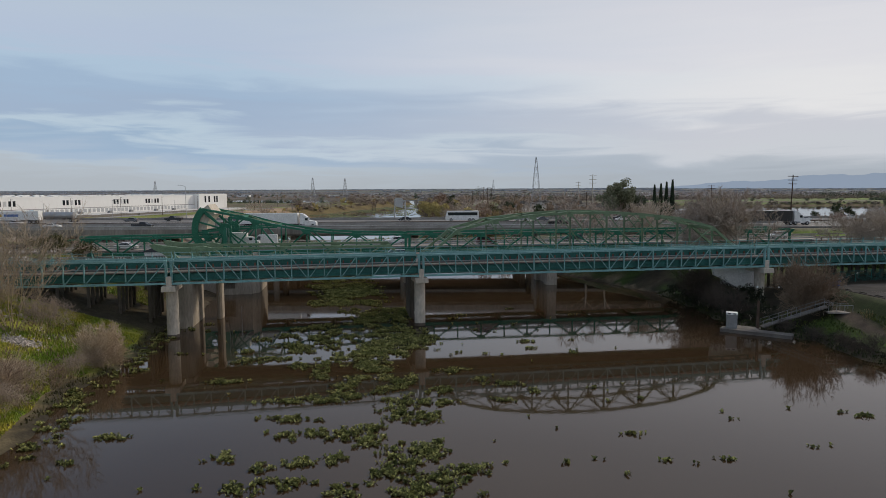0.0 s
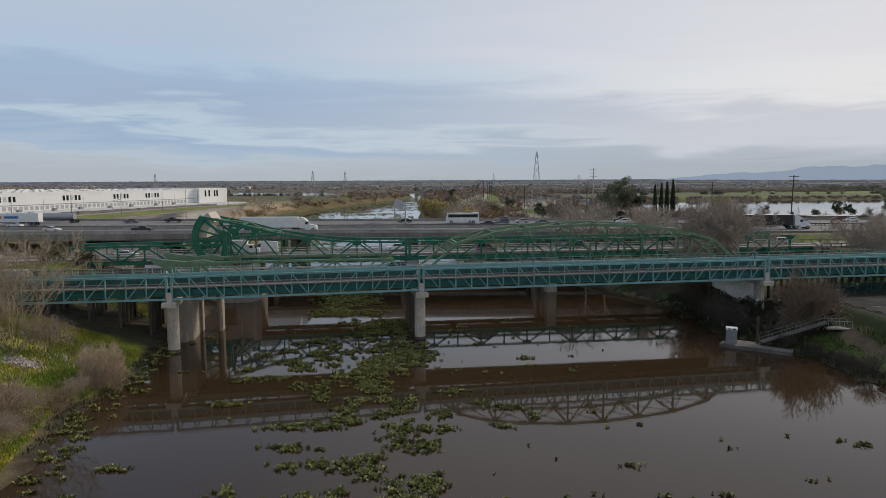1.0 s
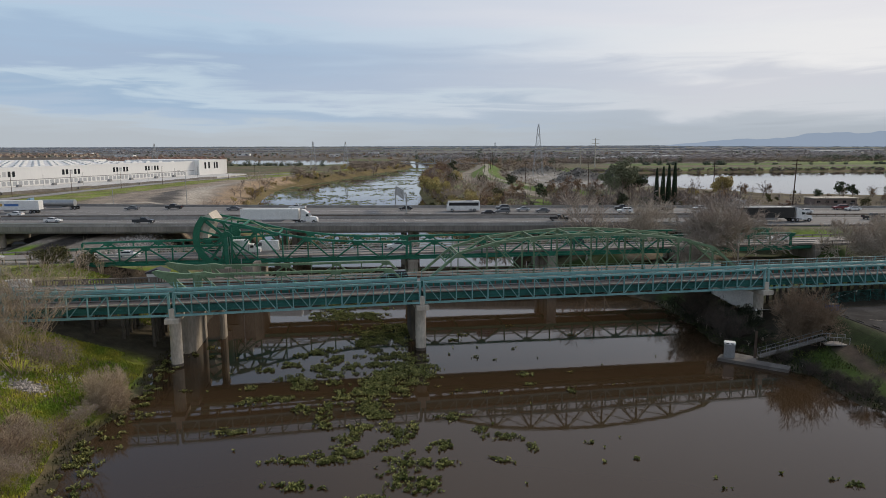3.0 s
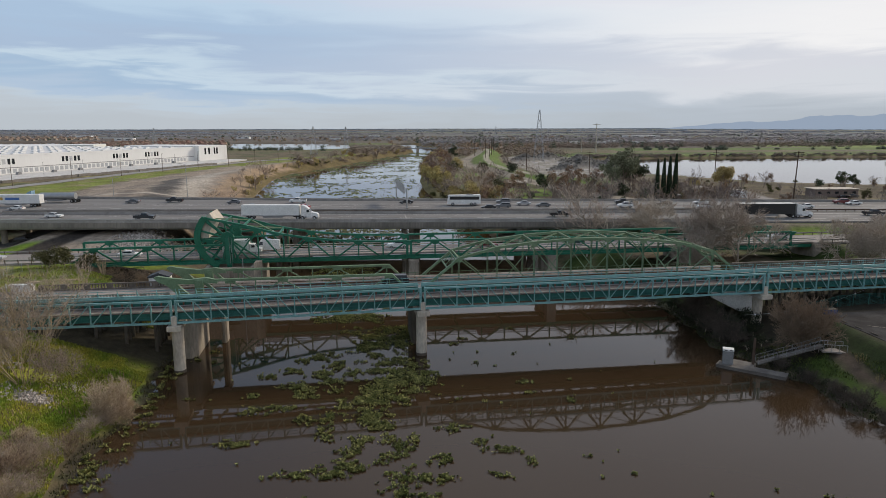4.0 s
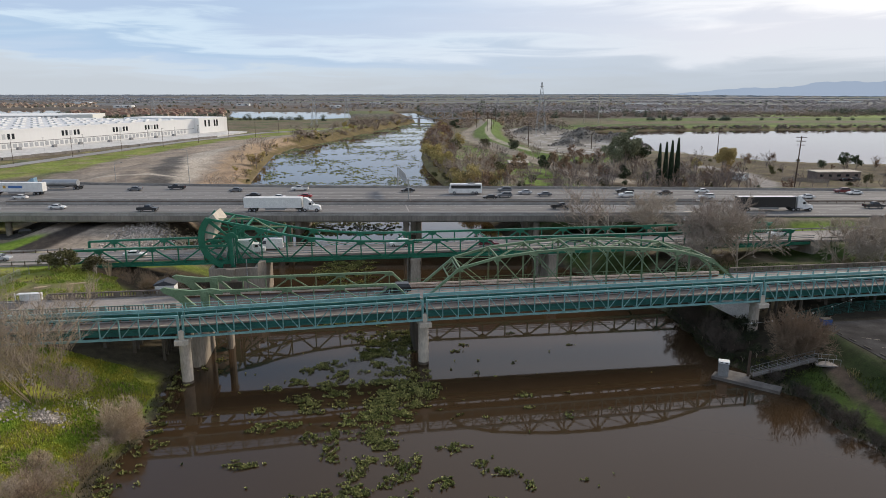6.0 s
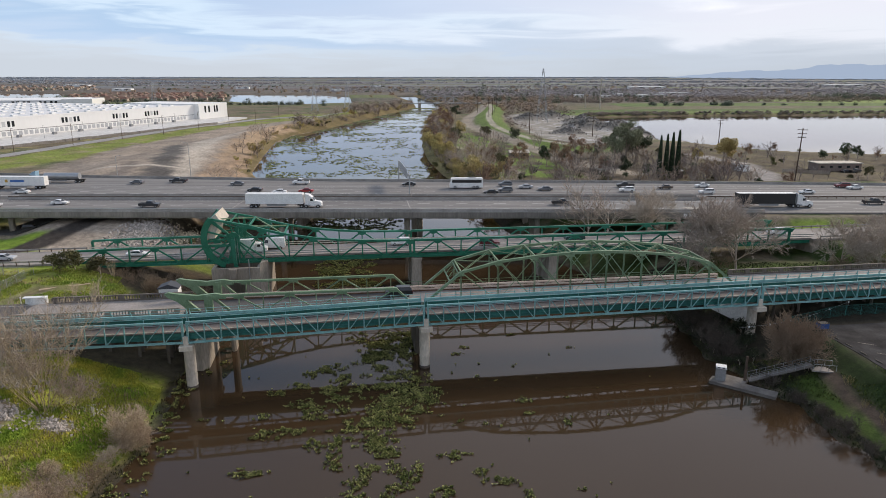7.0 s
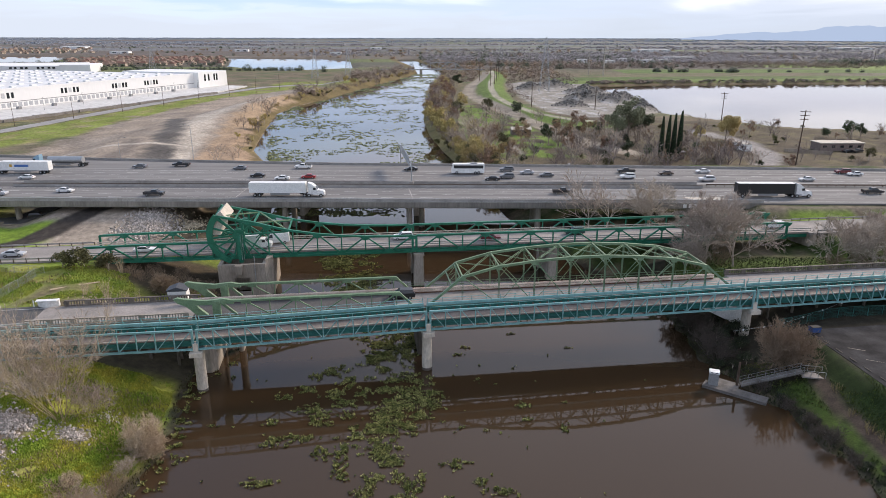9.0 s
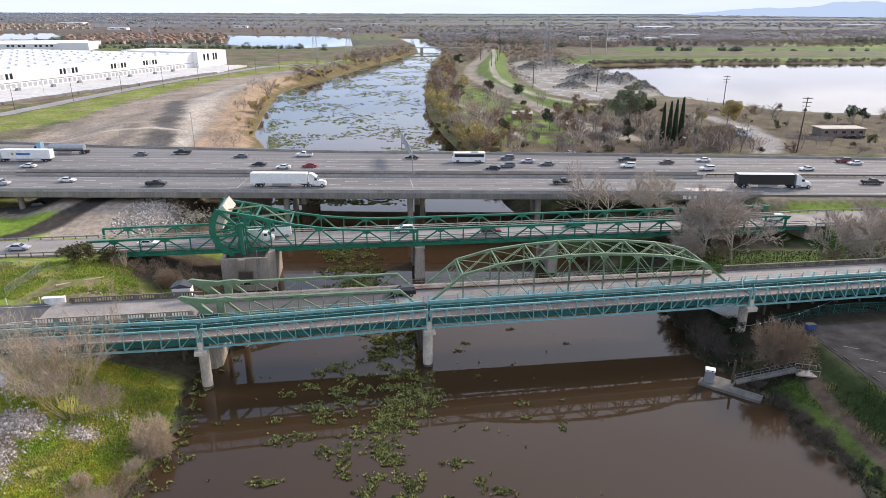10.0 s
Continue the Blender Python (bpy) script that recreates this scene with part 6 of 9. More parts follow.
# ---- stones ----
def stones(name, count, centre, spread, size, label, seed, mat=None):
    """A strewn heap of broken stone."""
    r = random.Random(seed)
    me = Mesh()
    base = [(1, 0, 0), (-1, 0, 0), (0, 1, 0), (0, -1, 0), (0, 0, 1), (0, 0, -1)]
    faces = [(0, 2, 4), (2, 1, 4), (1, 3, 4), (3, 0, 4), (2, 0, 5), (1, 2, 5), (3, 1, 5), (0, 3, 5)]
    spots = []
    for k in range(count):
        a, d = r.uniform(0, math.tau), min(1.15, abs(r.gauss(0, 0.55)))
        spots.append((centre[0] + math.cos(a) * d * spread[0], centre[1] + math.sin(a) * d * spread[1]))
    heights = ground_height(np.array([p[0] for p in spots]), np.array([p[1] for p in spots]))
    for (x, y), zg in zip(spots, heights.tolist()):
        s = size * r.uniform(0.5, 1.5)
        t = Euler((r.uniform(0, 6), r.uniform(0, 6), r.uniform(0, 6))).to_matrix()
        z = zg + s * 0.15
        me.add([t @ Vector((p[0] * s * r.uniform(0.6, 1.1), p[1] * s * r.uniform(0.5, 1), p[2] * s * r.uniform(0.4, 0.8))) + Vector((x, y, z)) for p in base], faces)
    single(name, me, mat or ROCK, label, "rocks", kind="stuff")


for i, (c, sp, n, s) in enumerate((((-58.5, 77.5), (4.5, 4), 900, 0.27), ((-50.8, 78.5), (3, 2.0), 380, 0.24), ((-61, 86), (5, 2.5), 380, 0.33), ((-58.5, 71), (4, 4), 700, 0.25), ((-49, 84), (4, 2.5), 120, 0.2), ((-62, 66), (5, 6), 420, 0.25), ((-55, 68), (2.5, 3), 160, 0.22))):
    stones("riprap", n, c, sp, s, "pale broken stone strewn on the grassy bank", 40 + i, ROCK_PALE)
stones("riprap", 2600, (-80.5, 171.5), (7.5, 10.5), 0.46, "slope of pale grey broken stone under the freeway", 50, ROCK_PALE)
stones("riprap", 500, (-71, 178), (8, 9), 0.4, "grey broken stone under the freeway", 51)
stones("riprap", 250, (-66, 117), (5, 2.5), 0.25, "grey stones among the bare shoots", 52)

# ---- floating plants ----
RAFTS = Mesh()


def floating_mat(x, y, rx, ry, mat, seed, dense=13.0):
    """A raft of rosettes of upright leaves."""
    r = random.Random(seed)
    me = Mesh()
    n = int(rx * ry * math.pi * dense * 1.1)
    lumps = [(r.gauss(0, 0.52), r.gauss(0, 0.52), r.uniform(0.08, 0.34)) for k in range(24)]
    for k in range(n):
        lx, ly, lr = r.choice(lumps)
        a, d = r.uniform(0, math.tau), math.sqrt(r.random()) * lr
        u, v = lx + math.cos(a) * d, ly + math.sin(a) * d
        if u * u + v * v > 2.2:
            continue
        c = Vector((u * rx, v * ry, 0.0))
        for i in range(3):
            w = r.uniform(0, math.tau)
            o = Vector((math.cos(w), math.sin(w), 0))
            s = o.cross(Vector((0, 0, 1)))
            L, h, b = r.uniform(0.12, 0.3), r.uniform(0.05, 0.26), r.uniform(0.06, 0.12)
            tip = c + o * L + Vector((0, 0, h))
            midp = c + o * L * 0.45 + Vector((0, 0, h * 0.75))
            me.add([c - Vector((0, 0, 0.05)), midp + s * b, tip, midp - s * b], [(0, 1, 2), (0, 2, 3)])
    RAFTS.add([(p[0] + x, p[1] + y, p[2] + 0.02) for p in me.v], me.f)


def raft_belt(line, seed, fill=0.62, lump=0.95):
    """A wide belt of rafts that grow together along a line of (x, y, half width)."""
    r = random.Random(seed)
    for (ax, ay, aw), (bx, by, bw) in zip(line, line[1:]):
        n = int(math.hypot(bx - ax, by - ay) * (aw + bw) * fill)
        for k in range(n):
            f = r.random()
            w = aw + (bw - aw) * f
            s = r.uniform(-1, 1) * r.uniform(0.55, 1.15)
            if noise.noise(Vector((ax + s * w, ay + (by - ay) * f, seed)) * 0.42) < -0.2:
                continue
            g = lump * r.uniform(0.4, 1.4) * (1.15 - 0.5 * abs(s))
            floating_mat(ax + (bx - ax) * f + s * w, ay + (by - ay) * f + r.uniform(-0.6, 0.6), g * 1.15, g * 0.9, HYACINTH, seed * 1000 + int(ay * 50) + k, 11.0)


# the main belt past the river pier, and the shaded one beyond the bridges
raft_belt([(-11, 119, 7.5), (-10.4, 111, 5.6), (-10.4, 105, 5.2), (-8, 99.5, 5.4), (-6.6, 93, 6.8), (-7.4, 87, 5.8), (-9.6, 82, 4.6), (-7.5, 76.5, 2.4)], 6, 0.9, 0.85)
raft_belt([(-25, 172, 6), (-26, 160, 8), (-23, 150, 8), (-20, 141, 8), (-19, 132, 8), (-17, 122, 8)], 7, 0.5, 1.15)
RAFTS_MID = [(-21, 90.6, 2.4, 1.0), (-16, 92.3, 2.0, 0.9), (-18.6, 86.6, 1.6, 0.6), (-14.9, 88.8, 1.3, 0.8), (-24.9, 81.7, 1.3, 1.1), (-21.5, 83, 3.0, 0.7), (-17.5, 79.5, 1.6, 1.1), (-14.6, 80, 1.6, 1.2),
             (-26.4, 93.9, 1.4, 0.9), (-19.3, 103, 2.2, 1.3), (-26.3, 86.6, 0.8, 0.9), (-13.9, 73.9, 0.9, 0.5), (-9.1, 73.7, 1.3, 1.1), (-6.6, 74, 1.1, 0.8), (-5.2, 72, 1.8, 1.4), (-3.5, 74.5, 0.8, 0.6),
             (-10, 67.8, 2.2, 1.3), (-11.5, 66, 1.8, 1.0), (-16, 66, 2.2, 0.8), (-13.5, 66.6, 1.2, 0.7), (-6.3, 69.7, 1.2, 0.8), (-0.4, 69.3, 1.6, 1.0), (-3.6, 65.6, 2.2, 1.3), (0.2, 65, 1.4, 0.8)]
RAFTS_NEAR = [(-24.4, 72.8, 2.6, 0.7), (1.2, 77, 1.2, 1.0), (7, 71.5, 1.4, 0.8), (6, 65.8, 0.9, 0.5), (-4.6, 62.5, 1.6, 1.3), (-2, 60.5, 2.2, 1.3), (-7, 57.5, 2.2, 1.2), (-8.7, 56, 1.4, 0.8),
              (-14.5, 60.7, 2.0, 0.8), (-13.5, 56.3, 1.4, 0.7), (-11.3, 56.8, 1.4, 0.6), (-17.6, 51.6, 1.2, 0.7), (-11.8, 50.2, 1.4, 0.7), (-13.8, 49.3, 0.7, 0.4), (-8.8, 51, 1.3, 0.8), (-6.5, 54.5, 1.6, 0.9),
              (-2, 53, 2.6, 1.6), (-3.5, 49, 2.6, 1.4), (-0.6, 47.2, 2.2, 1.0), (2, 48.8, 1.8, 0.9), (-2, 45, 2.6, 1.0), (-7.5, 45.4, 1.6, 0.8), (-11.5, 46.7, 2.0, 0.9), (-15, 46, 1.6, 0.7)]
RAFTS_WEST = [(-23, 96.6, 1.5, 1.2), (-18.5, 94.8, 2.1, 1.4), (-16.9, 99, 1.9, 1.6), (-19.6, 88.4, 1.7, 1.2), (-13.6, 83.8, 1.4, 1.3), (-14.3, 75.9, 1.3, 1.1), (-10.6, 71, 1.5, 1.2), (-13.4, 95.6, 1.6, 1.5),
              (-22, 100.8, 1.4, 1.0), (16.8, 85.4, 0.7, 0.7), (9.5, 69, 0.8, 0.7), (4.2, 73.4, 0.9, 0.8), (-7.6, 77.2, 1.2, 1.0)]
rm = random.Random(606)
for i, (x, y, rx, ry) in enumerate(RAFTS_MID + RAFTS_NEAR + RAFTS_WEST):
    floating_mat(x, y, rx * 0.9, ry * 1.3, HYACINTH, 100 + i, 19.0)
for i in range(80):
    x, y, rx, ry = rm.choice(RAFTS_MID + RAFTS_NEAR)
    a, d = rm.uniform(0, math.tau), rm.uniform(1.1, 2.0)
    floating_mat(x + math.cos(a) * rx * d, y + math.sin(a) * ry * d, rm.uniform(0.2, 0.6), rm.uniform(0.2, 0.45), HYACINTH, 700 + i, 20.0)
SPECKS = [(4.8, 100.1, 0.6, 0.3), (1.8, 109, 0.8, 0.5), (1.8, 85.8, 0.5, 0.4), (5.4, 85, 0.4, 0.25), (7.5, 84.4, 0.4, 0.25), (11.5, 92, 1.0, 0.8), (11.7, 88, 0.7, 0.5), (9.6, 50.1, 0.6, 0.3),
          (13.7, 48, 0.4, 0.2), (16.5, 56.3, 0.9, 0.4), (17.5, 50.5, 0.6, 0.3), (22.3, 50.7, 0.7, 0.3), (30.5, 53, 0.4, 0.2), (39.4, 60.6, 0.9, 0.5), (37.9, 61.6, 0.5, 0.2), (12, 118, 0.7, 0.4),
          (22, 112, 0.6, 0.3), (3, 112, 0.8, 0.5), (18, 93, 0.4, 0.2), (16, 70, 0.5, 0.3), (20, 66, 0.4, 0.4), (27, 60, 0.4, 0.2), (-29.5, 56, 2.0, 0.5), (-30, 50.6, 0.8, 0.4)]
for i, (x, y, rx, ry) in enumerate(SPECKS):
    floating_mat(x, y, rx, ry, HYACINTH, 300 + i, 22.0)
for i in range(60):      # single plants adrift
    floating_mat(rm.uniform(-32, 12) if i % 4 else rm.uniform(12, 36), rm.uniform(44, 112), rm.uniform(0.08, 0.22), rm.uniform(0.08, 0.2), HYACINTH, 1400 + i, 40.0)


def speckle(name, count, seed):
    """Small rafts all over the far reach of the river, thickest along its west side."""
    r = random.Random(seed)
    me = Mesh()
    made = 0
    while made < count:
        y = 205 + (r.random() ** 1.6) * 780
        w0 = np.interp(y, [185, 230, 293, 403, 485, 540, 716, 858, 1000], [-52, -62, -81, -110, -123, -122, -91, -67, -45])
        w1 = np.interp(y, [205, 298, 383, 457, 564, 733, 972, 1000], [18, 3, -11, -17, -18, -16, -12, -12])
        f = r.random() ** (1.9 if r.random() < 0.7 else 1.0)
        x = w0 + (w1 - w0) * (0.02 + 0.95 * f)
        if math.sin(x * 0.09 + y * 0.05) + math.sin(y * 0.11 - x * 0.06) + r.uniform(-1, 1) < 0.1:
            continue
        made += 1
        L = r.uniform(0.35, 1.5) * (1 + y / 1200)
        for k in range(5):
            cx, cy, a = x + r.uniform(-1, 1) * L, y + r.uniform(-1, 1) * L * 0.8, r.uniform(0, math.tau)
            s = L * r.uniform(0.25, 0.6)
            p = [Vector((cx + math.cos(a + b) * s * r.uniform(0.6, 1), cy + math.sin(a + b) * s * r.uniform(0.6, 1), 0.03)) for b in (0, 1.3, 2.6, 3.9, 5.2)]
            me.add(p + [Vector((cx, cy, r.uniform(0.15, 0.35)))], [(0, 1, 5), (1, 2, 5), (2, 3, 5), (3, 4, 5), (4, 0, 5)])
    single(name, me, HYACINTH_FAR, "countless small rafts of water hyacinth on the far reach", "water plant", kind="stuff")


rs = random.Random(818)
for i in range(110):      # a ragged fringe along the western shore
    y = rs.uniform(50, 108)
    w0 = float(np.interp(y, [30, 51, 68, 78, 88, 99, 110], [-33, -35, -41, -41, -42, -43, -43]))
    floating_mat(w0 + 0.3 + abs(rs.gauss(0, 2.4)), y, rs.uniform(0.3, 0.9), rs.uniform(0.25, 0.7), HYACINTH, 1000 + i, 18.0)
single("water_hyacinth", RAFTS, HYACINTH, "ragged floating rafts of green water hyacinth", "water plant", kind="stuff")
speckle("floating_plants", 3600, 9)

# ---- things on the near banks ----
dock = thing("floating_dock", "grey weathered floating boat dock", "dock", pose(45.9, 95.95, 0, 0, 0, -36))
part("float", Mesh().box((0, 0, 0.18), (9.7, 2.0, 0.5), None, 0.06), DOCK, dock)
for k in range(20):
    part("plank", Mesh().box((-4.62 + k * 0.486, 0, 0.46), (0.46, 2.1, 0.07)), DOCK, dock)
part("landing", Mesh().box((-2.2, 2.05, 0.2), (4.6, 1.9, 0.55), None, 0.05), DOCK, dock)
kiosk = thing("dock_kiosk", "tall grey metal box with a white top on the dock", "kiosk", pose(43.3, 98.35, 0.48, 0, 0, -20))
part("body", Mesh().box((0, 0, 1.05), (1.5, 1.2, 2.1), None, 0.05), GREY, kiosk)
part("top", Mesh().box((0, 0, 2.22), (1.6, 1.3, 0.3), None, 0.05), PLAIN_WHITE, kiosk, "white top")
for k in (-0.35, 0.35):
    part("lens", Mesh().box((k, -0.66, 2.22), (0.4, 0.03, 0.14)), DARK, kiosk)
post = Mesh().tube((0, 0, -2), (0, 0, 4.6), 0.22, 0.18, 10)
single("mooring_post", post, TIMBER, "weathered timber mooring post beside the dock", "post", pose(47.0, 97.9, 0))
gang = thing("gangway", "grey aluminium gangway with pipe railings", "gangway")
g0, g1 = Vector((47.4, 97.5, 0.8)), Vector((56.2, 96.2, 4.0))
gs = (g1 - g0).cross(Vector((0, 0, 1))).normalized() * 0.75
part("walkway", Mesh().beam(g0, g1, 1.4, 0.14), DOCK, gang, "worn grey walkway boards")
for s in (-1, 1):
    for z in (0.5, 1.05):
        part("rail", Mesh().tube(g0 + gs * s + Vector((0, 0, z)), g1 + gs * s + Vector((0, 0, z)), 0.028, None, 6), GREY, gang)
    for k in range(8):
        p = g0.lerp(g1, k / 7) + gs * s
        part("rail_post", Mesh().tube(p, p + Vector((0, 0, 1.05)), 0.03, None, 6), GREY, gang)
landing = thing("landing_platform", "concrete landing platform with railings at the gangway's head", "platform", pose(58.4, 96.2, ground_at(58.4, 96.2), 0, 0, -13))
part("slab", Mesh().box((0, 0, 0.12), (4.2, 1.8, 0.22)), OLD_DECK, landing)
for s in (-1, 1):
    part("rail", Mesh().tube((-2, s * 1.0, 1.3), (1.2, s * 1.0, 1.3), 0.04, None, 6), STEEL, landing)
    for k in range(4):
        part("rail_post", Mesh().tube((-2 + k * 1.06, s * 1.0, 0.3), (-2 + k * 1.06, s * 1.0, 1.3), 0.04, None, 6), STEEL, landing)

LOT_Z = 5.26
lot = thing("parking_lot", "worn asphalt parking lot, darkened as in shade, with faded white bay lines", "parking lot", kind="structure")
part("surface", Mesh().slab(LOT_EDGE, LOT_Z - 1.2, LOT_Z), LOT, lot)
for k in range(4):
    x, y = 66.5 + k * 0.5, 102 - k * 4.2
    part("bay_line", Mesh().beam((x, y, LOT_Z + 0.01), (x + 2.3, y - 1.1, LOT_Z + 0.01), 0.09, 0.012), CONCRETE, lot)
wheel_stop = Mesh().box((0, 0, 0.08), (1.5, 0.15, 0.12), None, 0.03).data("wheel_stop", CONCRETE_DARK)
for k in range(8):
    tagged(new("wheel_stop", wheel_stop), "grey concrete wheel stop at the lot's edge", "wheel stop", "wheel stops of the lot").matrix_world = pose(64.0 + k * 0.32 + 0.03 * k * k, 104 - k * 3.2, LOT_Z, 0, 0, -82)
dump = thing("dumpster", "blue steel waste container on the grass by the lot", "dumpster", pose(64.2, 108.3, ground_at(64.2, 108.3), 0, 0, 8) @ Matrix.Diagonal((0.82, 0.82, 0.82, 1)))
BLUE = plain("blue_paint", (0.03, 0.08, 0.24), 0.5)
part("body", Mesh().prism([(-0.9, 0.1), (0.9, 0.1), (1.05, 1.25), (-1.05, 1.25)], -0.7, 0.7), BLUE, dump)
part("lid", Mesh().box((0, 0, 1.3), (2.1, 1.45, 0.1), None, 0.03), DARK, dump, "black lid")


def chain_fence(pts, h, label, group="", wire=STEEL):
    f = thing("chain_fence", label, "fence", None, group, "structure")
    for (ax, ay), (bx, by) in zip(pts, pts[1:]):
        n = max(1, round(math.hypot(bx - ax, by - ay) / 3))
        for k in range(n):
            x0, y0, x1, y1 = ax + (bx - ax) * k / n, ay + (by - ay) * k / n, ax + (bx - ax) * (k + 1) / n, ay + (by - ay) * (k + 1) / n
            z0, z1 = ground_at(x0, y0), ground_at(x1, y1)
            part("post", Mesh().tube((x0, y0, z0 - 0.2), (x0, y0, z0 + h), 0.05, None, 6), wire, f)
            net = Mesh().tube((x0, y0, z0 + h), (x1, y1, z1 + h), 0.03, None, 5)
            m = 14
            for i in range(m):
                a, b = i / m, (i + 1) / m
                for u, v in ((0, 1), (1, 0)):
                    pa, pb = Vector((x0 + (x1 - x0) * a, y0 + (y1 - y0) * a, z0 + (z1 - z0) * a + h * u)), Vector((x0 + (x1 - x0) * b, y0 + (y1 - y0) * b, z0 + (z1 - z0) * b + h * v))
                    twig(net, pa, pb, 0.012, 0.012)
            part("netting", net, wire, f)


chain_fence([(-81.6, 112.6), (-82.4, 125.3)], 1.7, "grey chain-link fence across the grass")
chain_fence([(-81.9, 127.2), (-100, 127)], 1.7, "grey chain-link fence along the bridge road")
chain_fence([(60, 113.2), (96, 118.5)], 2.0, "dark green chain-link fence below the truss bridge", "", TEAL_DARK)
hut = thing("control_hut", "small white hut with a dark pitched roof by the old drawbridge", "hut", OLD @ pose(-50.3, OLD_W + 2.0, OLD_Z - 0.6))
part("wall", Mesh().box((0, 0, 1.0), (3.2, 2.4, 2.4)), WHITE, hut)
part("roof", Mesh().prism([(-1.8, 2.2), (1.8, 2.2), (1.8, 2.35), (0, 3.0), (-1.8, 2.35)], -1.35, 1.35), plain("slate_roof", (0.05, 0.055, 0.065), 0.7), hut, "dark grey roof")
part("platform", Mesh().box((0, 0, -2.2), (3.6, 2.8, 4.0)), CONCRETE, hut)
tub = thing("end_block", "curved white-painted concrete end block of the parapet", "end block", OLD @ pose(-72.0, OLD_W + 0.5, OLD_Z))
curve = [(-1.7 + 3.5 * k / 8, 0.6 - 0.9 * math.sin(k / 8 * math.pi)) for k in range(9)]
tm = Mesh().slab([(x, y - 0.25) for x, y in curve] + [(x, y + 0.25) for x, y in reversed(curve)], -0.1, 1.15)
part("wall", tm, PLAIN_WHITE, tub)
part("coping", Mesh().box((0.1, -0.1, 1.2), (3.6, 1.0, 0.14), None, 0.04), PLAIN_WHITE, tub)
bar = thing("gate_arm", "white pipe barrier beside the old road", "gate", OLD @ pose(-71, -1.0, OLD_Z))
part("arm", Mesh().tube((-4.5, 0, 0.8), (0, 0, 1.0), 0.07, None, 8), PLAIN_WHITE, bar)
part("post", Mesh().tube((0, 0, -0.5), (0, 0, 1.1), 0.08, None, 8), PLAIN_WHITE, bar)
for x, y in ((-80, 8.8), (-78, -1.2), (-74.4, 8.6)):
    single("marker_post", Mesh().tube((0, 0, -0.4), (0, 0, 1.2), 0.09, 0.09, 8), PLAIN_WHITE, "white marker post beside the old road", "post", OLD @ pose(x, y, OLD_Z))
log = Mesh().tube((-75.5, 118, ground_at(-75.5, 118) + 0.2), (-69.5, 124.5, ground_at(-69.5, 124.5) + 0.25), 0.22, 0.15, 8)
single("fallen_log", log, BARK_PALE, "pale fallen trunk lying in the grass", "log")
# small floats on a cable strung along the eastern bank
cable = thing("float_cable", "sagging cable with white floats above the eastern bank", "cable")
c0, c1 = Vector((50, 108.5, 5.2)), Vector((78, 121.5, 6.2))
for k in range(12):
    a, b = c0.lerp(c1, k / 12), c0.lerp(c1, (k + 1) / 12)
    a.z -= 1.2 * math.sin(k / 12 * math.pi)
    b.z -= 1.2 * math.sin((k + 1) / 12 * math.pi)
    part("cable", Mesh().tube(a, b, 0.025, None, 5), STEEL, cable)
    if k % 2:
        part("float", Mesh().box(tuple(a), (0.28, 0.28, 0.3), None, 0.08), PLAIN_WHITE, cable, "white float")
panel = thing("panel_roof", "grey flat panel roof at the edge of the bank", "roof", pose(-65.6, 83.6, ground_at(-65.6, 83.6), 0, 0, 20))
part("sheet", Mesh().box((0, 0, 2.4), (4.5, 5.0, 0.12)), STEEL, panel)
for x in (-2, 2):
    for y in (-2.2, 2.2):
        part("post", Mesh().box((x, y, 1.1), (0.15, 0.15, 2.6)), STEEL, panel)


# ---- vehicles ----
PAINTS = {}


def paint(name, c):
    if name not in PAINTS:
        PAINTS[name] = plain(name + "_car_paint", c, 0.3, 0.0, 0.5)
    return PAINTS[name]


COLOURS = {"white": (0.74, 0.74, 0.73), "black": (0.016, 0.016, 0.018), "grey": (0.13, 0.135, 0.145), "silver": (0.42, 0.43, 0.45), "maroon": (0.14, 0.018, 0.025), "red": (0.32, 0.022, 0.025),
           "blue": (0.05, 0.08, 0.15), "green": (0.02, 0.06, 0.055), "brown": (0.11, 0.08, 0.06)}
# outline of the body and of the cabin, seen from the side, nose towards +x; length, width
SHAPES = {"sedan": ([(-2.3, 0.35), (2.25, 0.35), (2.32, 0.6), (2.1, 0.78), (1.0, 0.92), (-1.5, 0.98), (-2.3, 0.92)], [(-1.75, 0.95), (-0.95, 1.42), (0.35, 1.44), (1.15, 0.92)], 1.82),
          "suv": ([(-2.35, 0.4), (2.3, 0.4), (2.38, 0.75), (2.2, 1.0), (1.1, 1.1), (-2.25, 1.15), (-2.38, 0.8)], [(-2.2, 1.12), (-1.95, 1.72), (0.3, 1.76), (1.15, 1.1)], 1.92),
          "pickup": ([(-2.85, 0.5), (2.75, 0.5), (2.85, 0.9), (2.65, 1.12), (1.5, 1.2), (-2.85, 1.2)], [(-0.75, 1.18), (-0.55, 1.82), (0.7, 1.85), (1.5, 1.18)], 1.98),
          "van": ([(-2.9, 0.4), (2.75, 0.4), (2.85, 0.9), (2.5, 1.25), (1.9, 1.3), (-2.9, 1.3)], [(-2.9, 1.28), (-2.85, 2.5), (1.2, 2.5), (1.95, 1.28)], 2.0)}
tyre_mesh = Mesh().tube((0, -0.11, 0), (0, 0.11, 0), 0.34, None, 16).data("tyre", DARK)
rim_mesh = Mesh().tube((0, -0.125, 0), (0, 0.125, 0), 0.2, None, 12).data("rim", STEEL)
big_tyre = Mesh().tube((0, -0.28, 0), (0, 0.28, 0), 0.5, None, 18).data("tyre", DARK)
big_rim = Mesh().tube((0, -0.3, 0), (0, 0.3, 0), 0.27, None, 12).data("rim", STEEL)
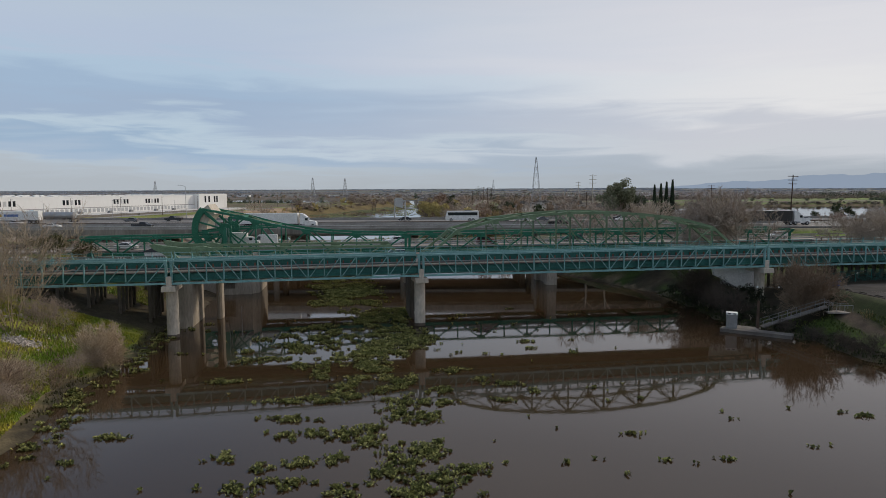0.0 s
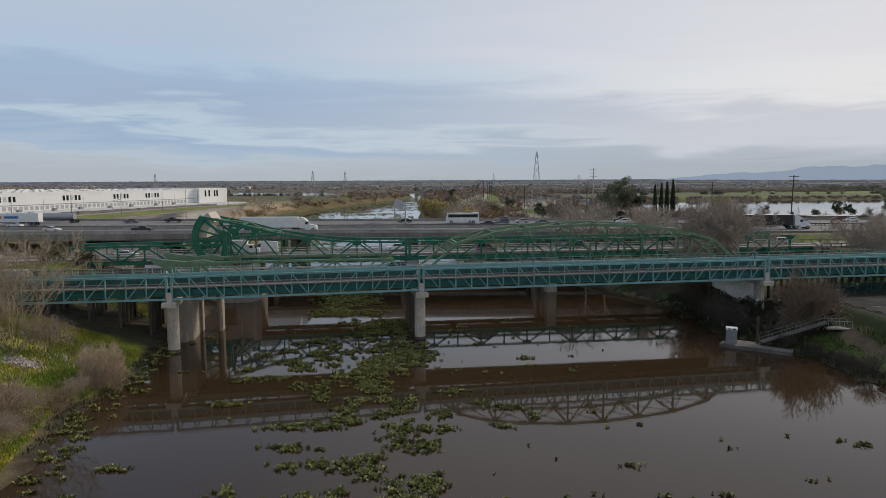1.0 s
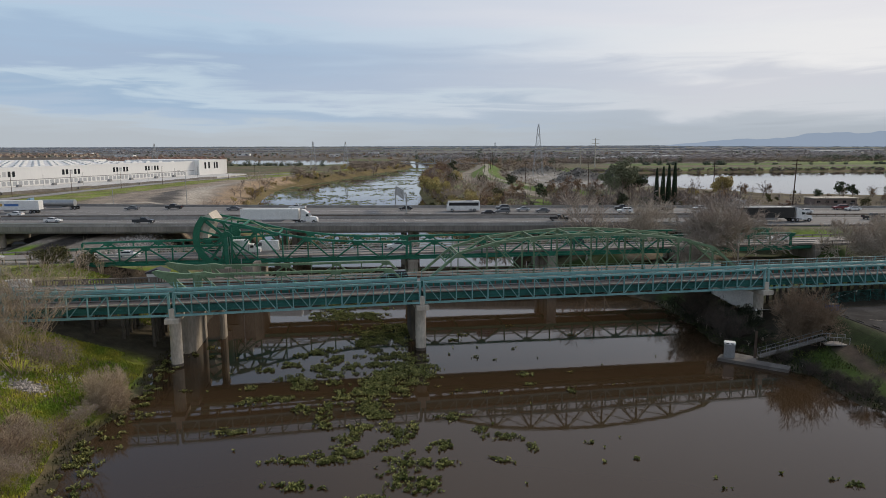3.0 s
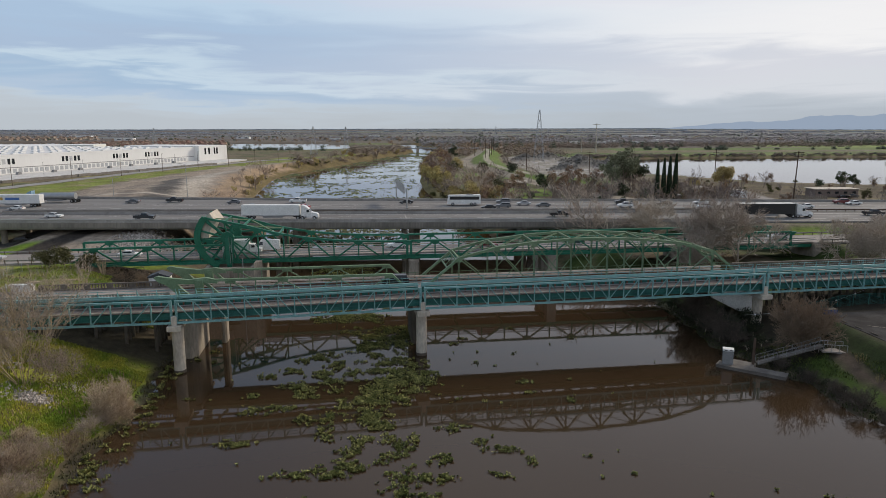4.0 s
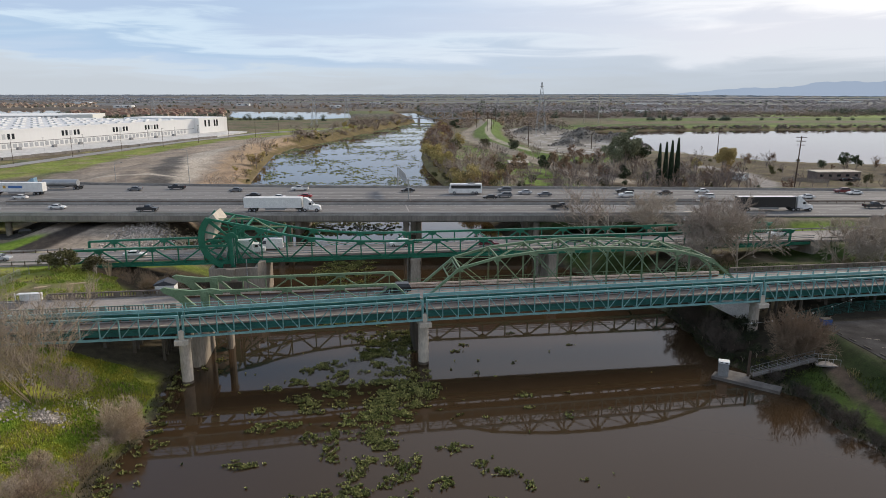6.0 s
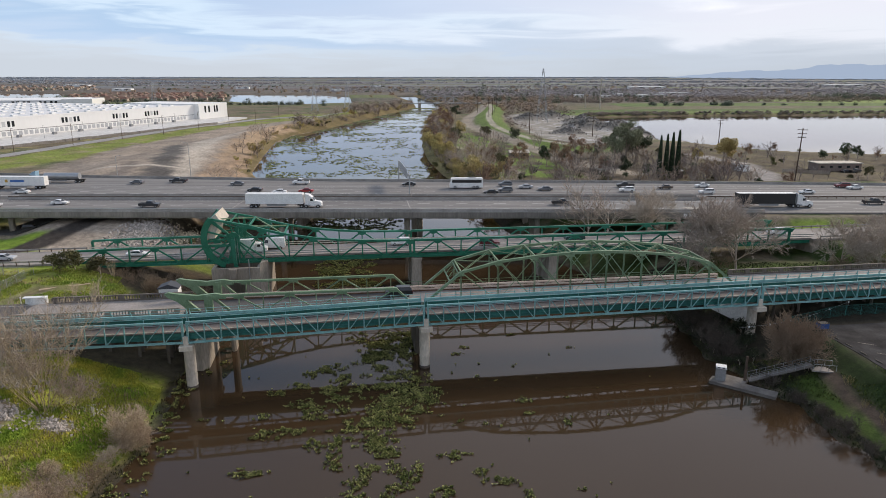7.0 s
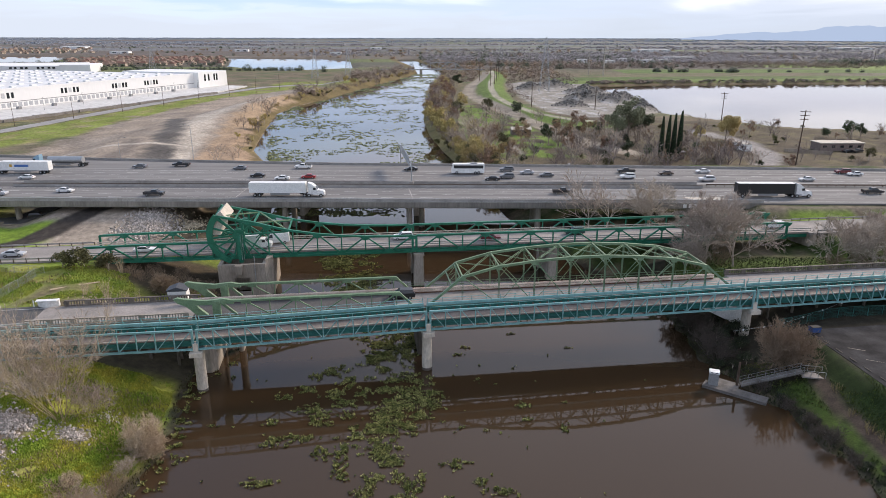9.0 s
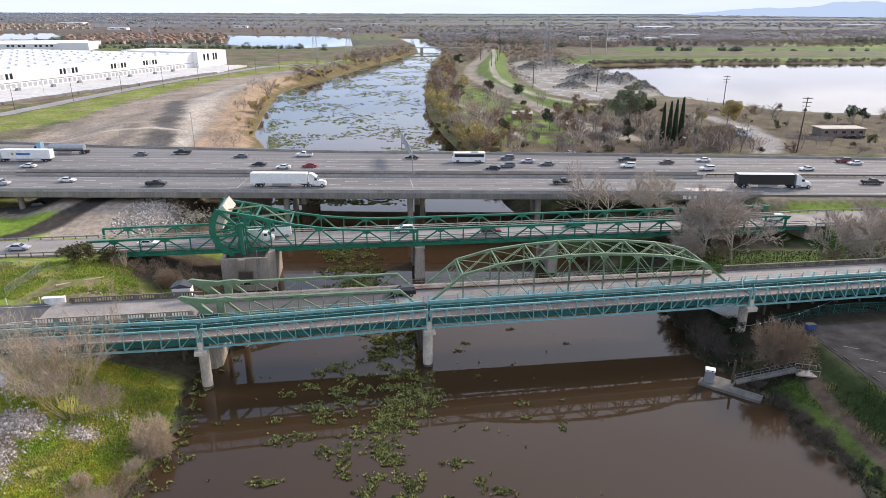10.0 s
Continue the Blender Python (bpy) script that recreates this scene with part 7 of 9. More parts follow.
HEAD = plain("headlamp_lens", (0.7, 0.7, 0.66), 0.15)
TAIL = plain("tail_lamp_lens", (0.25, 0.01, 0.01), 0.2)
MADE = {}


def wheel(parent, x, y, z, big=False):
    w = part("wheel", big_tyre if big else tyre_mesh, DARK, parent)
    w.location = (x, y, z)
    part("rim", big_rim if big else rim_mesh, STEEL, w)


def tapered(outline, half, top_half, z0, z1):
    """A side outline made solid, drawn in towards its top."""
    m = Mesh()
    n = len(outline)
    w = lambda z: half + (top_half - half) * min(1, max(0, (z - z0) / (z1 - z0)))
    m.add([(x, -w(z), z) for x, z in outline] + [(x, w(z), z) for x, z in outline],
          [tuple(range(n)), tuple(range(2 * n - 1, n - 1, -1))] + [((k + 1) % n, k, n + k, n + (k + 1) % n) for k in range(n)])
    return m


def car(kind, colour, at, words):
    key = (kind, colour)
    if key in MADE:
        c = copy_thing(MADE[key], at)
        return tagged(c, words, "car" if kind != "pickup" else "pickup truck", "vehicles on the roads")
    body, cabin, width = SHAPES[kind]
    c = thing("car" if kind in ("sedan", "suv") else "pickup_truck" if kind == "pickup" else "van", words, "car" if kind in ("sedan", "suv") else "pickup truck" if kind == "pickup" else "van", at, "vehicles on the roads")
    m = paint(colour, COLOURS[colour])
    part("body", tapered(body, width / 2, width / 2 - 0.06, 0.5, 1.2), m, c)
    z0, z1 = cabin[0][1], cabin[1][1]
    part("cabin", tapered(cabin, width / 2 - 0.05, width / 2 - 0.26, z0, z1), m, c)
    # glass: side panes and screens set just proud of the cabin
    (xa, za), (xb, zb), (xc, zc), (xd, zd) = cabin
    f = lambda p, q, k: (p[0] + (q[0] - p[0]) * k, p[1] + (q[1] - p[1]) * k)
    lo, hi = z0 + (z1 - z0) * 0.16, z0 + (z1 - z0) * 0.84
    win = [f(cabin[0], cabin[1], 0.16), f(cabin[0], cabin[1], 0.84), f(cabin[3], cabin[2], 0.84), f(cabin[3], cabin[2], 0.16)]
    if kind == "van":
        win = [(0.7, 1.45), (0.7, 2.2), (1.25, 2.2), (1.75, 1.45)]
    else:
        win = [(win[0][0] + 0.18, win[0][1]), (win[1][0] + 0.14, win[1][1]), (win[2][0] - 0.1, win[2][1]), (win[3][0] - 0.15, win[3][1])]
    half = lambda z: (width / 2 - 0.05) + (-0.21) * (z - z0) / (z1 - z0)
    for s in (-1, 1):
        g = Mesh().add([(x, s * (half(z) + 0.012), z) for x, z in win] + [(x, s * (half(z) - 0.03), z) for x, z in win],
                       [(0, 1, 2, 3), (7, 6, 5, 4), (0, 4, 5, 1), (1, 5, 6, 2), (2, 6, 7, 3), (3, 7, 4, 0)])
        part("side_window", g, GLASS, c)
    for p, q, s in ((cabin[3], cabin[2], 0.02), (cabin[0], cabin[1], -0.02)):
        if kind == "van" and s < 0:
            continue
        a, b = f(p, q, 0.14), f(p, q, 0.9)
        ha, hb = half(a[1]) - 0.1, half(b[1]) - 0.08
        g = Mesh().add([(a[0] + s, -ha, a[1] + 0.01), (a[0] + s, ha, a[1] + 0.01), (b[0] + s, hb, b[1] + 0.01), (b[0] + s, -hb, b[1] + 0.01),
                        (a[0] - s, -ha, a[1] - 0.03), (a[0] - s, ha, a[1] - 0.03), (b[0] - s, hb, b[1] - 0.03), (b[0] - s, -hb, b[1] - 0.03)],
                       [(0, 1, 2, 3), (7, 6, 5, 4), (0, 4, 5, 1), (1, 5, 6, 2), (2, 6, 7, 3), (3, 7, 4, 0)])
        part("windscreen" if s > 0 else "rear_window", g, GLASS, c)
    if kind == "pickup":
        part("load_bed", Mesh().box((-1.8, 0, 1.205), (1.95, width - 0.35, 0.03)), DARK, c, "dark open load bed")
    nose, tail = max(p[0] for p in body), min(p[0] for p in body)
    for s in (-1, 1):
        part("headlight", Mesh().box((nose - 0.1, s * (width / 2 - 0.3), 0.72), (0.16, 0.34, 0.14)), HEAD, c)
        part("tail_light", Mesh().box((tail + 0.02, s * (width / 2 - 0.25), 0.85), (0.06, 0.3, 0.16)), TAIL, c)
        for x in (tail + 0.95, nose - 0.9):
            wheel(c, x, s * (width / 2 - 0.1), 0.34)
    MADE[key] = c
    return c


def semi(at, trailer_mat, words, letters=False, tank=False, cab=None):
    t = thing("semi_truck", words, "truck", at, "vehicles on the roads")
    cab = cab or paint("white", COLOURS["white"])
    if tank:
        part("trailer", Mesh().tube((-13.2, 0, 2.2), (-1.2, 0, 2.2), 1.15, None, 20), STEEL, t, "polished steel tank trailer")
    else:
        tr = part("trailer", Mesh().box((-7.2, 0, 2.6), (16.0, 2.55, 2.85), None, 0.05), trailer_mat, t)
        part("trailer_roof", Mesh().box((-7.2, 0, 4.04), (15.8, 2.4, 0.03)), PLAIN_WHITE, tr, "pale trailer roof")
    part("trailer_frame", Mesh().box((-7.4, 0, 1.08), (15.0, 1.1, 0.22)), DARK, t)
    for s in (-1, 1):
        part("side_skirt", Mesh().box((-6.5, s * 1.2, 0.85), (5.5, 0.05, 0.6)), GREY, t)
    part("cab", tapered([(1.4, 0.6), (4.2, 0.6), (4.2, 1.9), (3.95, 2.1), (3.4, 3.0), (2.4, 3.75), (1.5, 4.0), (1.4, 4.0)], 1.2, 1.02, 2.0, 4.0), cab, t)
    part("hood", tapered([(4.15, 0.6), (5.9, 0.6), (5.95, 1.35), (5.6, 1.75), (4.15, 2.0)], 1.05, 0.85, 0.8, 2.0), cab, t)
    part("windscreen", Mesh().add([(4.02, -0.95, 2.12), (4.02, 0.95, 2.12), (3.5, 0.88, 2.95), (3.5, -0.88, 2.95), (3.9, -0.95, 2.05), (3.9, 0.95, 2.05), (3.4, 0.88, 2.9), (3.4, -0.88, 2.9)],
                                  [(0, 1, 2, 3), (7, 6, 5, 4), (0, 4, 5, 1), (1, 5, 6, 2), (2, 6, 7, 3), (3, 7, 4, 0)]), GLASS, t)
    for s in (-1, 1):
        part("side_window", Mesh().box((3.25, s * 1.17, 2.35), (0.75, 0.05, 0.65)), GLASS, t)
        part("headlight", Mesh().box((5.85, s * 0.8, 1.15), (0.15, 0.3, 0.22)), HEAD, t)
        part("fuel_tank", Mesh().tube((1.2, s * 0.95, 0.8), (2.9, s * 0.95, 0.8), 0.32, None, 12), STEEL, t)
        for x in (-13.6, -12.3, 0.4, 1.7, 5.0):
            wheel(t, x, s * 0.98, 0.5, True)
    part("chassis", Mesh().box((2.3, 0, 0.75), (6.6, 0.9, 0.3)), DARK, t)
    part("bumper", Mesh().box((5.95, 0, 0.6), (0.2, 2.2, 0.4), None, 0.05), STEEL, t)
    if letters:
        # the store's name is drawn as a plain blue bar with a small yellow mark
        for s in (-1, 1):
            part("lettering", Mesh().box((-6.4, s * 1.29, 2.7), (4.6, 0.02, 0.75)), paint("lettering", (0.06, 0.16, 0.42)), t, "plain blue lettering bar")
            part("emblem", Mesh().box((-2.9, s * 1.29, 2.7), (0.9, 0.02, 0.9)), paint("emblem", (0.55, 0.33, 0.05)), t, "plain yellow emblem")
    return t


def on_freeway(x, y, back=False):
    return pose(x, y, HW_Z + 0.01, 0, 0, 180 if back else 0)


FAR_LANES = [("sedan", "grey", -105.8, 226), ("pickup", "black", -92.7, 229), ("sedan", "grey", -70.6, 223.5), ("sedan", "black", -61.3, 211.1), ("sedan", "white", -52.5, 207.3), ("sedan", "red", -44.6, 209.5),
             ("pickup", "white", -49.6, 225.7), ("sedan", "black", -12.7, 222.5), ("sedan", "black", 13.7, 207.2), ("suv", "grey", 18.6, 210.6), ("suv", "grey", 19.5, 222), ("sedan", "silver", 25.8, 217.4),
             ("sedan", "grey", 31.6, 213.3), ("pickup", "black", 58.9, 219.7), ("suv", "white", 57.2, 211), ("sedan", "brown", 71.2, 216.7), ("sedan", "white", 84.5, 220.1), ("suv", "white", 81.1, 207.2),
             ("sedan", "white", 112.6, 207.8), ("suv", "maroon", 130.6, 219.8), ("sedan", "white", 132.7, 216.4), ("sedan", "white", -133.5, 207.4), ("sedan", "grey", -158, 221)]
for kind, colour, x, y in FAR_LANES:
    car(kind, colour, on_freeway(x, y, True), f"{colour} {kind} on the far freeway lanes")
for kind, colour, x, y in (("sedan", "white", -111.2, 189.1), ("pickup", "black", -83.6, 185.1), ("pickup", "black", 32.8, 189.1), ("pickup", "black", 122.6, 190.3), ("suv", "silver", -128, 185.1)):
    car(kind, colour, on_freeway(x, y), f"{colour} {kind} on the near freeway lanes")
semi(on_freeway(-41.0, 185.0), PLAIN_WHITE, "white semi truck with a white box trailer on the freeway")
semi(on_freeway(96.5, 186.1), plain("black_trailer_paint", (0.018, 0.018, 0.02), 0.4), "white semi truck with a black curtain trailer on the freeway")
semi(on_freeway(-146, 216.4, True), PLAIN_WHITE, "white semi truck with blue lettering bars on its trailer", letters=True)
semi(on_freeway(-140.0, 229.3, True), STEEL, "pale blue truck pulling a steel tank trailer", tank=True, cab=paint("pale_blue", (0.25, 0.4, 0.52)))
bus = thing("coach_bus", "white motor coach with black windows on the freeway", "bus", on_freeway(6.3, 217.8, True), "vehicles on the roads")
part("body", tapered([(-5.4, 0.4), (5.3, 0.4), (5.45, 0.9), (5.3, 2.2), (4.9, 3.35), (-5.2, 3.45), (-5.45, 3.2)], 1.27, 1.15, 1.0, 3.4), PLAIN_WHITE, bus)
for s in (-1, 1):
    part("window_band", Mesh().box((-0.2, s * 1.215, 2.45), (9.6, 0.05, 1.0)), GLASS, bus)
    for x in (-3.6, -2.5, 3.6):
        wheel(bus, x, s * 1.0, 0.5, True)
part("windscreen", Mesh().box((5.22, 0, 2.2), (0.2, 2.1, 1.6)), GLASS, bus)
part("roof_unit", Mesh().box((-2.0, 0, 3.5), (2.2, 1.6, 0.2), None, 0.05), GREY, bus)

on_b2 = lambda x, y, back=False: pose(x, y, B2_Z + 0.01, 0, 0, 7.5 + (180 if back else 0))
for kind, colour, x, y, back in (("sedan", "silver", -93.7, 136.4, False), ("sedan", "white", -66.7, 139.6, False), ("van", "white", -39.5, 146.6, True), ("suv", "white", -10.6, 150.0, True), ("suv", "maroon", 9.7, 149.2, False),
                                 ("suv", "green", 30.2, 154.6, True), ("suv", "white", 81.0, 160.6, True)):
    car(kind, colour, on_b2(x, y, back), f"{colour} {kind} crossing the green bridge")
van = thing("box_truck", "white box truck crossing the green bridge", "truck", on_b2(-43.5, 142.6), "vehicles on the roads")
part("cargo_box", Mesh().box((-1.4, 0, 2.0), (5.6, 2.3, 2.5), None, 0.04), PLAIN_WHITE, van)
part("cab", tapered([(1.5, 0.5), (3.9, 0.5), (3.95, 1.3), (3.1, 1.55), (2.5, 2.3), (1.5, 2.35)], 1.0, 0.85, 1.2, 2.3), PLAIN_WHITE, van)
part("windscreen", Mesh().beam((3.12, 0, 1.6), (2.58, 0, 2.22), 1.6, 0.06), GLASS, van)
for s in (-1, 1):
    part("side_window", Mesh().box((2.2, s * 0.93, 1.85), (0.7, 0.05, 0.5)), GLASS, van)
    for x in (-2.6, 3.0):
        wheel(van, x, s * 0.95, 0.34)
car("suv", "black", pose(-8.5, 112.6, OLD_Z + 0.01, 0, 0, 188.1), "black suv driving across the old bridge")
car("suv", "black", pose(-117.5, 184.2, ground_at(-117.5, 176), 0, 0, 20), "black suv on the road under the freeway")

# ---- the warehouse and its yard ----
wall_a, wall_b = Vector((-343, 392, 0)), Vector((-251, 681, 0))
ang = math.atan2(wall_b.y - wall_a.y, wall_b.x - wall_a.x)
W_LEN = (wall_b - wall_a).length
GZ0 = 3.1
WHM = Matrix.Translation((wall_a.x, wall_a.y, GZ0)) @ Matrix.Rotation(ang, 4, "Z")
wh = thing("warehouse", "long white warehouse with dock doors and groups of tall windows", "warehouse", WHM)
part("wall", Mesh().box((W_LEN / 2, 115, 6.6), (W_LEN, 230, 13.2)), WHITE, wh)
part("roof", Mesh().box((W_LEN / 2, 115, 13.3), (W_LEN - 1.2, 228.8, 0.2)), ROOF_WHITE, wh, "flat white roof")
part("parapet", Mesh().box((W_LEN / 2, 0.1, 13.5), (W_LEN, 0.5, 1.0)), WHITE, wh)
part("corner_block", Mesh().box((W_LEN + 19, 40, 7.4), (46, 92, 14.8)), WHITE, wh, "taller white office block")
unit = Mesh().box((0, 0, 0.5), (4.6, 3.2, 1.2), None, 0.3).data("skylight", PLAIN_WHITE)
for i in range(17):
    for j in range(11):
        ob = part("skylight", unit, PLAIN_WHITE, wh)
        ob.location = (9 + i * 17.0 + (j % 2) * 6, 12 + j * 19.5, 13.4)
door = Mesh().box((0, -0.06, 2.2), (2.9, 0.12, 3.0)).data("dock_door", plain("pale_grey_door", (0.42, 0.44, 0.46), 0.6))
for k in range(62):
    x = 10 + k * 4.5
    if x < W_LEN - 4:
        ob = part("dock_door", door, WHITE, wh)
        ob.location = (x, 0, 0)
part("dock_band", Mesh().box((W_LEN / 2, -0.02, 4.5), (W_LEN - 2, 0.1, 0.5)), GREY, wh)
win = Mesh().box((0, -0.05, 9.0), (2.1, 0.12, 4.0)).data("window", GLASS)
light = Mesh().box((0, -0.06, 9.0), (2.6, 0.12, 3.6)).data("panel", plain("grey_wall_panel", (0.5, 0.51, 0.52), 0.7))
for x0 in (92, 150, 202, 240, 30):
    for dx, m in ((-7.5, win), (-4.0, win), (0.0, light), (4.0, win), (7.5, win)):
        ob = part("window" if m is win else "wall_panel", m, GLASS, wh)
        ob.location = (x0 + dx, 0, 0)
for dx in (-6, 0, 9, 13):
    ob = part("window", win, GLASS, wh)
    ob.location = (W_LEN + 12 + dx, -6.0, 0)
    ob.scale = (1.2, 1, 1.6)
    ob.location.z = -5.0
# plain wedges stand for the dark entry canopies along the docks
canopy = Mesh().prism([(-1.6, 0.4), (1.6, 0.4), (1.6, 2.6), (-0.6, 2.6)], -5.5, -3.0).data("canopy_wedge", GREY)
for k in range(9):
    c = single("yard_tractor", canopy, GREY, "dark grey wedge for an entry canopy at the docks", "truck", WHM @ Matrix.Translation((40 + k * 27, -6 - (k % 2) * 3, 0)), "yard tractors at the warehouse")
yard_pave = Mesh().slab([tuple((WHM @ Vector(p))[:2]) for p in ((-60, 0, 0), (-60, -58, 0), (W_LEN - 70, -58, 0), (W_LEN + 36, -34, 0), (W_LEN + 36, 0, 0))], GZ0 - 0.8, GZ0 + 0.75)
single("yard_pavement", yard_pave, material("pale_yard_concrete", (0.60, 0.59, 0.57), (0.53, 0.52, 0.50), 0.03, 0.9, 0.1, 0, 12, 0, 0.2), "pale concrete truck yard of the warehouse", "pavement", kind="structure")
wh.location.z = GZ0 + 0.7


def road_strip(name, pts, width, mat, label, z=None):
    """A road that follows the ground along a line."""
    m = Mesh()
    rows = []
    line = []
    for (ax, ay), (bx, by) in zip(pts, pts[1:]):
        n = max(1, int(math.hypot(bx - ax, by - ay) / 12))
        line += [(ax + (bx - ax) * k / n, ay + (by - ay) * k / n) for k in range(n)]
    line.append(pts[-1])
    for i, (x, y) in enumerate(line):
        (x0, y0), (x1, y1) = line[max(0, i - 1)], line[min(len(line) - 1, i + 1)]
        d = math.hypot(x1 - x0, y1 - y0)
        sx, sy = -(y1 - y0) / d * width / 2, (x1 - x0) / d * width / 2
        h = (max(ground_at(x + sx, y + sy), ground_at(x, y), ground_at(x - sx, y - sy)) + 0.12) if z is None else z
        rows.append(((x + sx, y + sy, h), (x - sx, y - sy, h)))
    for (a, b), (c, d) in zip(rows, rows[1:]):
        m.add([a, b, d, c, (a[0], a[1], a[2] - 1), (b[0], b[1], b[2] - 1), (d[0], d[1], d[2] - 1), (c[0], c[1], c[2] - 1)], [(0, 1, 2, 3), (0, 4, 5, 1), (2, 6, 7, 3), (1, 5, 6, 2), (3, 7, 4, 0)])
    return single(name, m, mat, label, "road", kind="structure")


PALE_ROAD = material("pale_asphalt", (0.25, 0.245, 0.24), (0.31, 0.30, 0.29), 0.05, 0.9, 0.1, 0, 12, 0, 0.2)
road_strip("access_road", ROAD_WH, 10, PALE_ROAD, "pale asphalt access road beside the warehouse")
road_strip("underpass_road", [(-190, 168), (-150, 172), (-122, 182), (-112, 196), (-106, 215), (-104, 240)], 8, ASPHALT, "dark asphalt road that passes under the freeway")
earth = Mesh()
for k in range(28):
    p = WHM @ Vector((-60 + k * 11.5, -62 + 6 * max(0, k - 20) / 8, 0))
    earth.box((p.x, p.y, 3.6), (11.8, 3.0, 2.2 + (k % 3) * 0.3), Matrix.Rotation(ang + 0.04 * (k % 5 - 2), 3, "Z"))
single("earth_bank", earth, SOIL_PILE, "low dark hedge and earth bank along the warehouse yard", "bank", kind="structure")

back_wh = thing("warehouse", "distant white warehouse with grey dock doors and windows", "warehouse", pose(-690, 955, 2.5, 0, 0, 12) @ Matrix.Diagonal((1, 1, 0.62, 1)))
part("wall", Mesh().box((0, 40, 7.5), (300, 120, 15)), WHITE, back_wh)
part("roof", Mesh().box((0, 40, 15.15), (298, 118, 0.3)), WHITE, back_wh)
for k in range(34):
    part("dock_door", Mesh().box((-142 + k * 8.4, -20.1, 2.6), (5, 0.2, 3.6)), GREY, back_wh)
for k in (-110, -60, -10, 40, 90, 125):
    for d in (-10, -4, 4, 10):
        part("window", Mesh().box((k + d, -20.1, 11), (3.4, 0.2, 4)), GLASS, back_wh)
part("corner_block", Mesh().box((163, 10, 8.6), (40, 64, 17.2)), WHITE, back_wh)


# ---- poles, pylons and lamps ----
def wood_pole(x, y, h, arms, lean=0.0, z=None, far=False):
    t = thing("utility_pole", "dark wooden utility pole with cross-arms", "utility pole", pose(x, y, ground_at(x, y) if z is None else z, 0, lean, 0), "utility poles")
    r = 0.28
    part("pole", Mesh().tube((0, 0, -0.5), (0, 0, h), r, r * 0.7, 8), TIMBER, t)
    for k in range(arms):
        part("cross_arm", Mesh().box((0, 0, h - 0.6 - k * 1.5), (4.2 - 0.5 * k, 0.18, 0.2)), TIMBER, t)
        for s in (-1.7, -0.8, 0.8, 1.7):
            part("insulator", Mesh().tube((s * (1 - 0.1 * k), 0, h - 0.5 - k * 1.5), (s * (1 - 0.1 * k), 0, h - 0.15 - k * 1.5), 0.07, None, 6), STEEL, t)


wood_pole(140, 268, 22, 3, 1.5)
wood_pole(158, 392, 19, 3)
for x, y, h in ((104, 482, 15), (61, 499, 17), (41, 672, 18), (52, 746, 18), (47, 700, 17), (60, 830, 18), (66, 900, 18), (36, 800, 17)):
    wood_pole(x, y, h, 2, 0.0, None, True)
for k in range(9):
    f = k / 8
    x, y = -262 + 95 * f, 345 + 330 * f
    t = thing("light_pole", "slim grey steel light pole along the access road", "light pole", pose(x, y, ground_at(x, y)), "light poles along the access road")
    part("pole", Mesh().tube((0, 0, -0.5), (0, 0, 14), 0.16, 0.1, 8), TIMBER, t)
    part("lamp", Mesh().box((0.6, 0, 14), (1.4, 0.3, 0.15)), GREY, t)
for k in range(8):
    f = k / 7
    x, y = -300 + 62 * f, 400 + 250 * f
    t = thing("light_pole", "slim pale light pole in the truck yard", "light pole", pose(x, y, GZ0 + 0.7), "light poles in the truck yard")
    part("pole", Mesh().tube((0, 0, 0), (0, 0, 9), 0.13, 0.1, 8), STEEL, t)
    part("lamp", Mesh().box((0, 0, 9.05), (1.2, 0.3, 0.12)), GREY, t)
for x, y, h, arm in ((-94, 244, 13, -2.0), (-122, 246, 8, 2.5), (-160, 205, 5, 1.0)):
    t = thing("street_lamp", "curved galvanised street lamp beside the freeway", "street lamp", pose(x, y, HW_Z - 1.0))
    part("pole", Mesh().tube((0, 0, -4), (0, 0, h), 0.12, 0.08, 8), STEEL, t)
    part("arm", Mesh().tube((0, 0, h), (arm, 0, h + 0.5), 0.06, None, 6), STEEL, t)
    part("lamp", Mesh().box((arm + 0.3 * (1 if arm > 0 else -1), 0, h + 0.5), (0.8, 0.3, 0.14), None, 0.04), GREY, t)


def pylon(x, y, h, base, label):
    t = thing("pylon", label, "pylon", pose(x, y, ground_at(x, y)), "pylons")
    lat = [(base * (1 - f) + 0.8 * f, h * f) for f in (0, 0.14, 0.28, 0.42, 0.56, 0.7, 0.84, 1.0)]
    for sx in (-1, 1):
        for sy in (-1, 1):
            leg = Mesh().beam((sx * base / 2, sy * base / 2, -0.5), (sx * 0.4, sy * 0.4, h), 0.27, 0.27)
            part("leg", leg, STEEL, t)
    web = Mesh()
    for (w0, z0), (w1, z1) in zip(lat, lat[1:]):
        for s in (-1, 1):
            web.beam((-w0 / 2, s * w0 / 2, z0), (w1 / 2, s * w1 / 2, z1), 0.12, 0.12).beam((w0 / 2, s * w0 / 2, z0), (-w1 / 2, s * w1 / 2, z1), 0.12, 0.12)
            web.beam((s * w0 / 2, -w0 / 2, z0), (s * w1 / 2, w1 / 2, z1), 0.12, 0.12)
    part("lattice", web, STEEL, t)
    for f, w in ((0.68, 2.6), (0.8, 2.2), (0.92, 1.8)):
        part("cross_arm", Mesh().beam((-w, 0, h * f), (w, 0, h * f), 0.16, 0.2), STEEL, t)


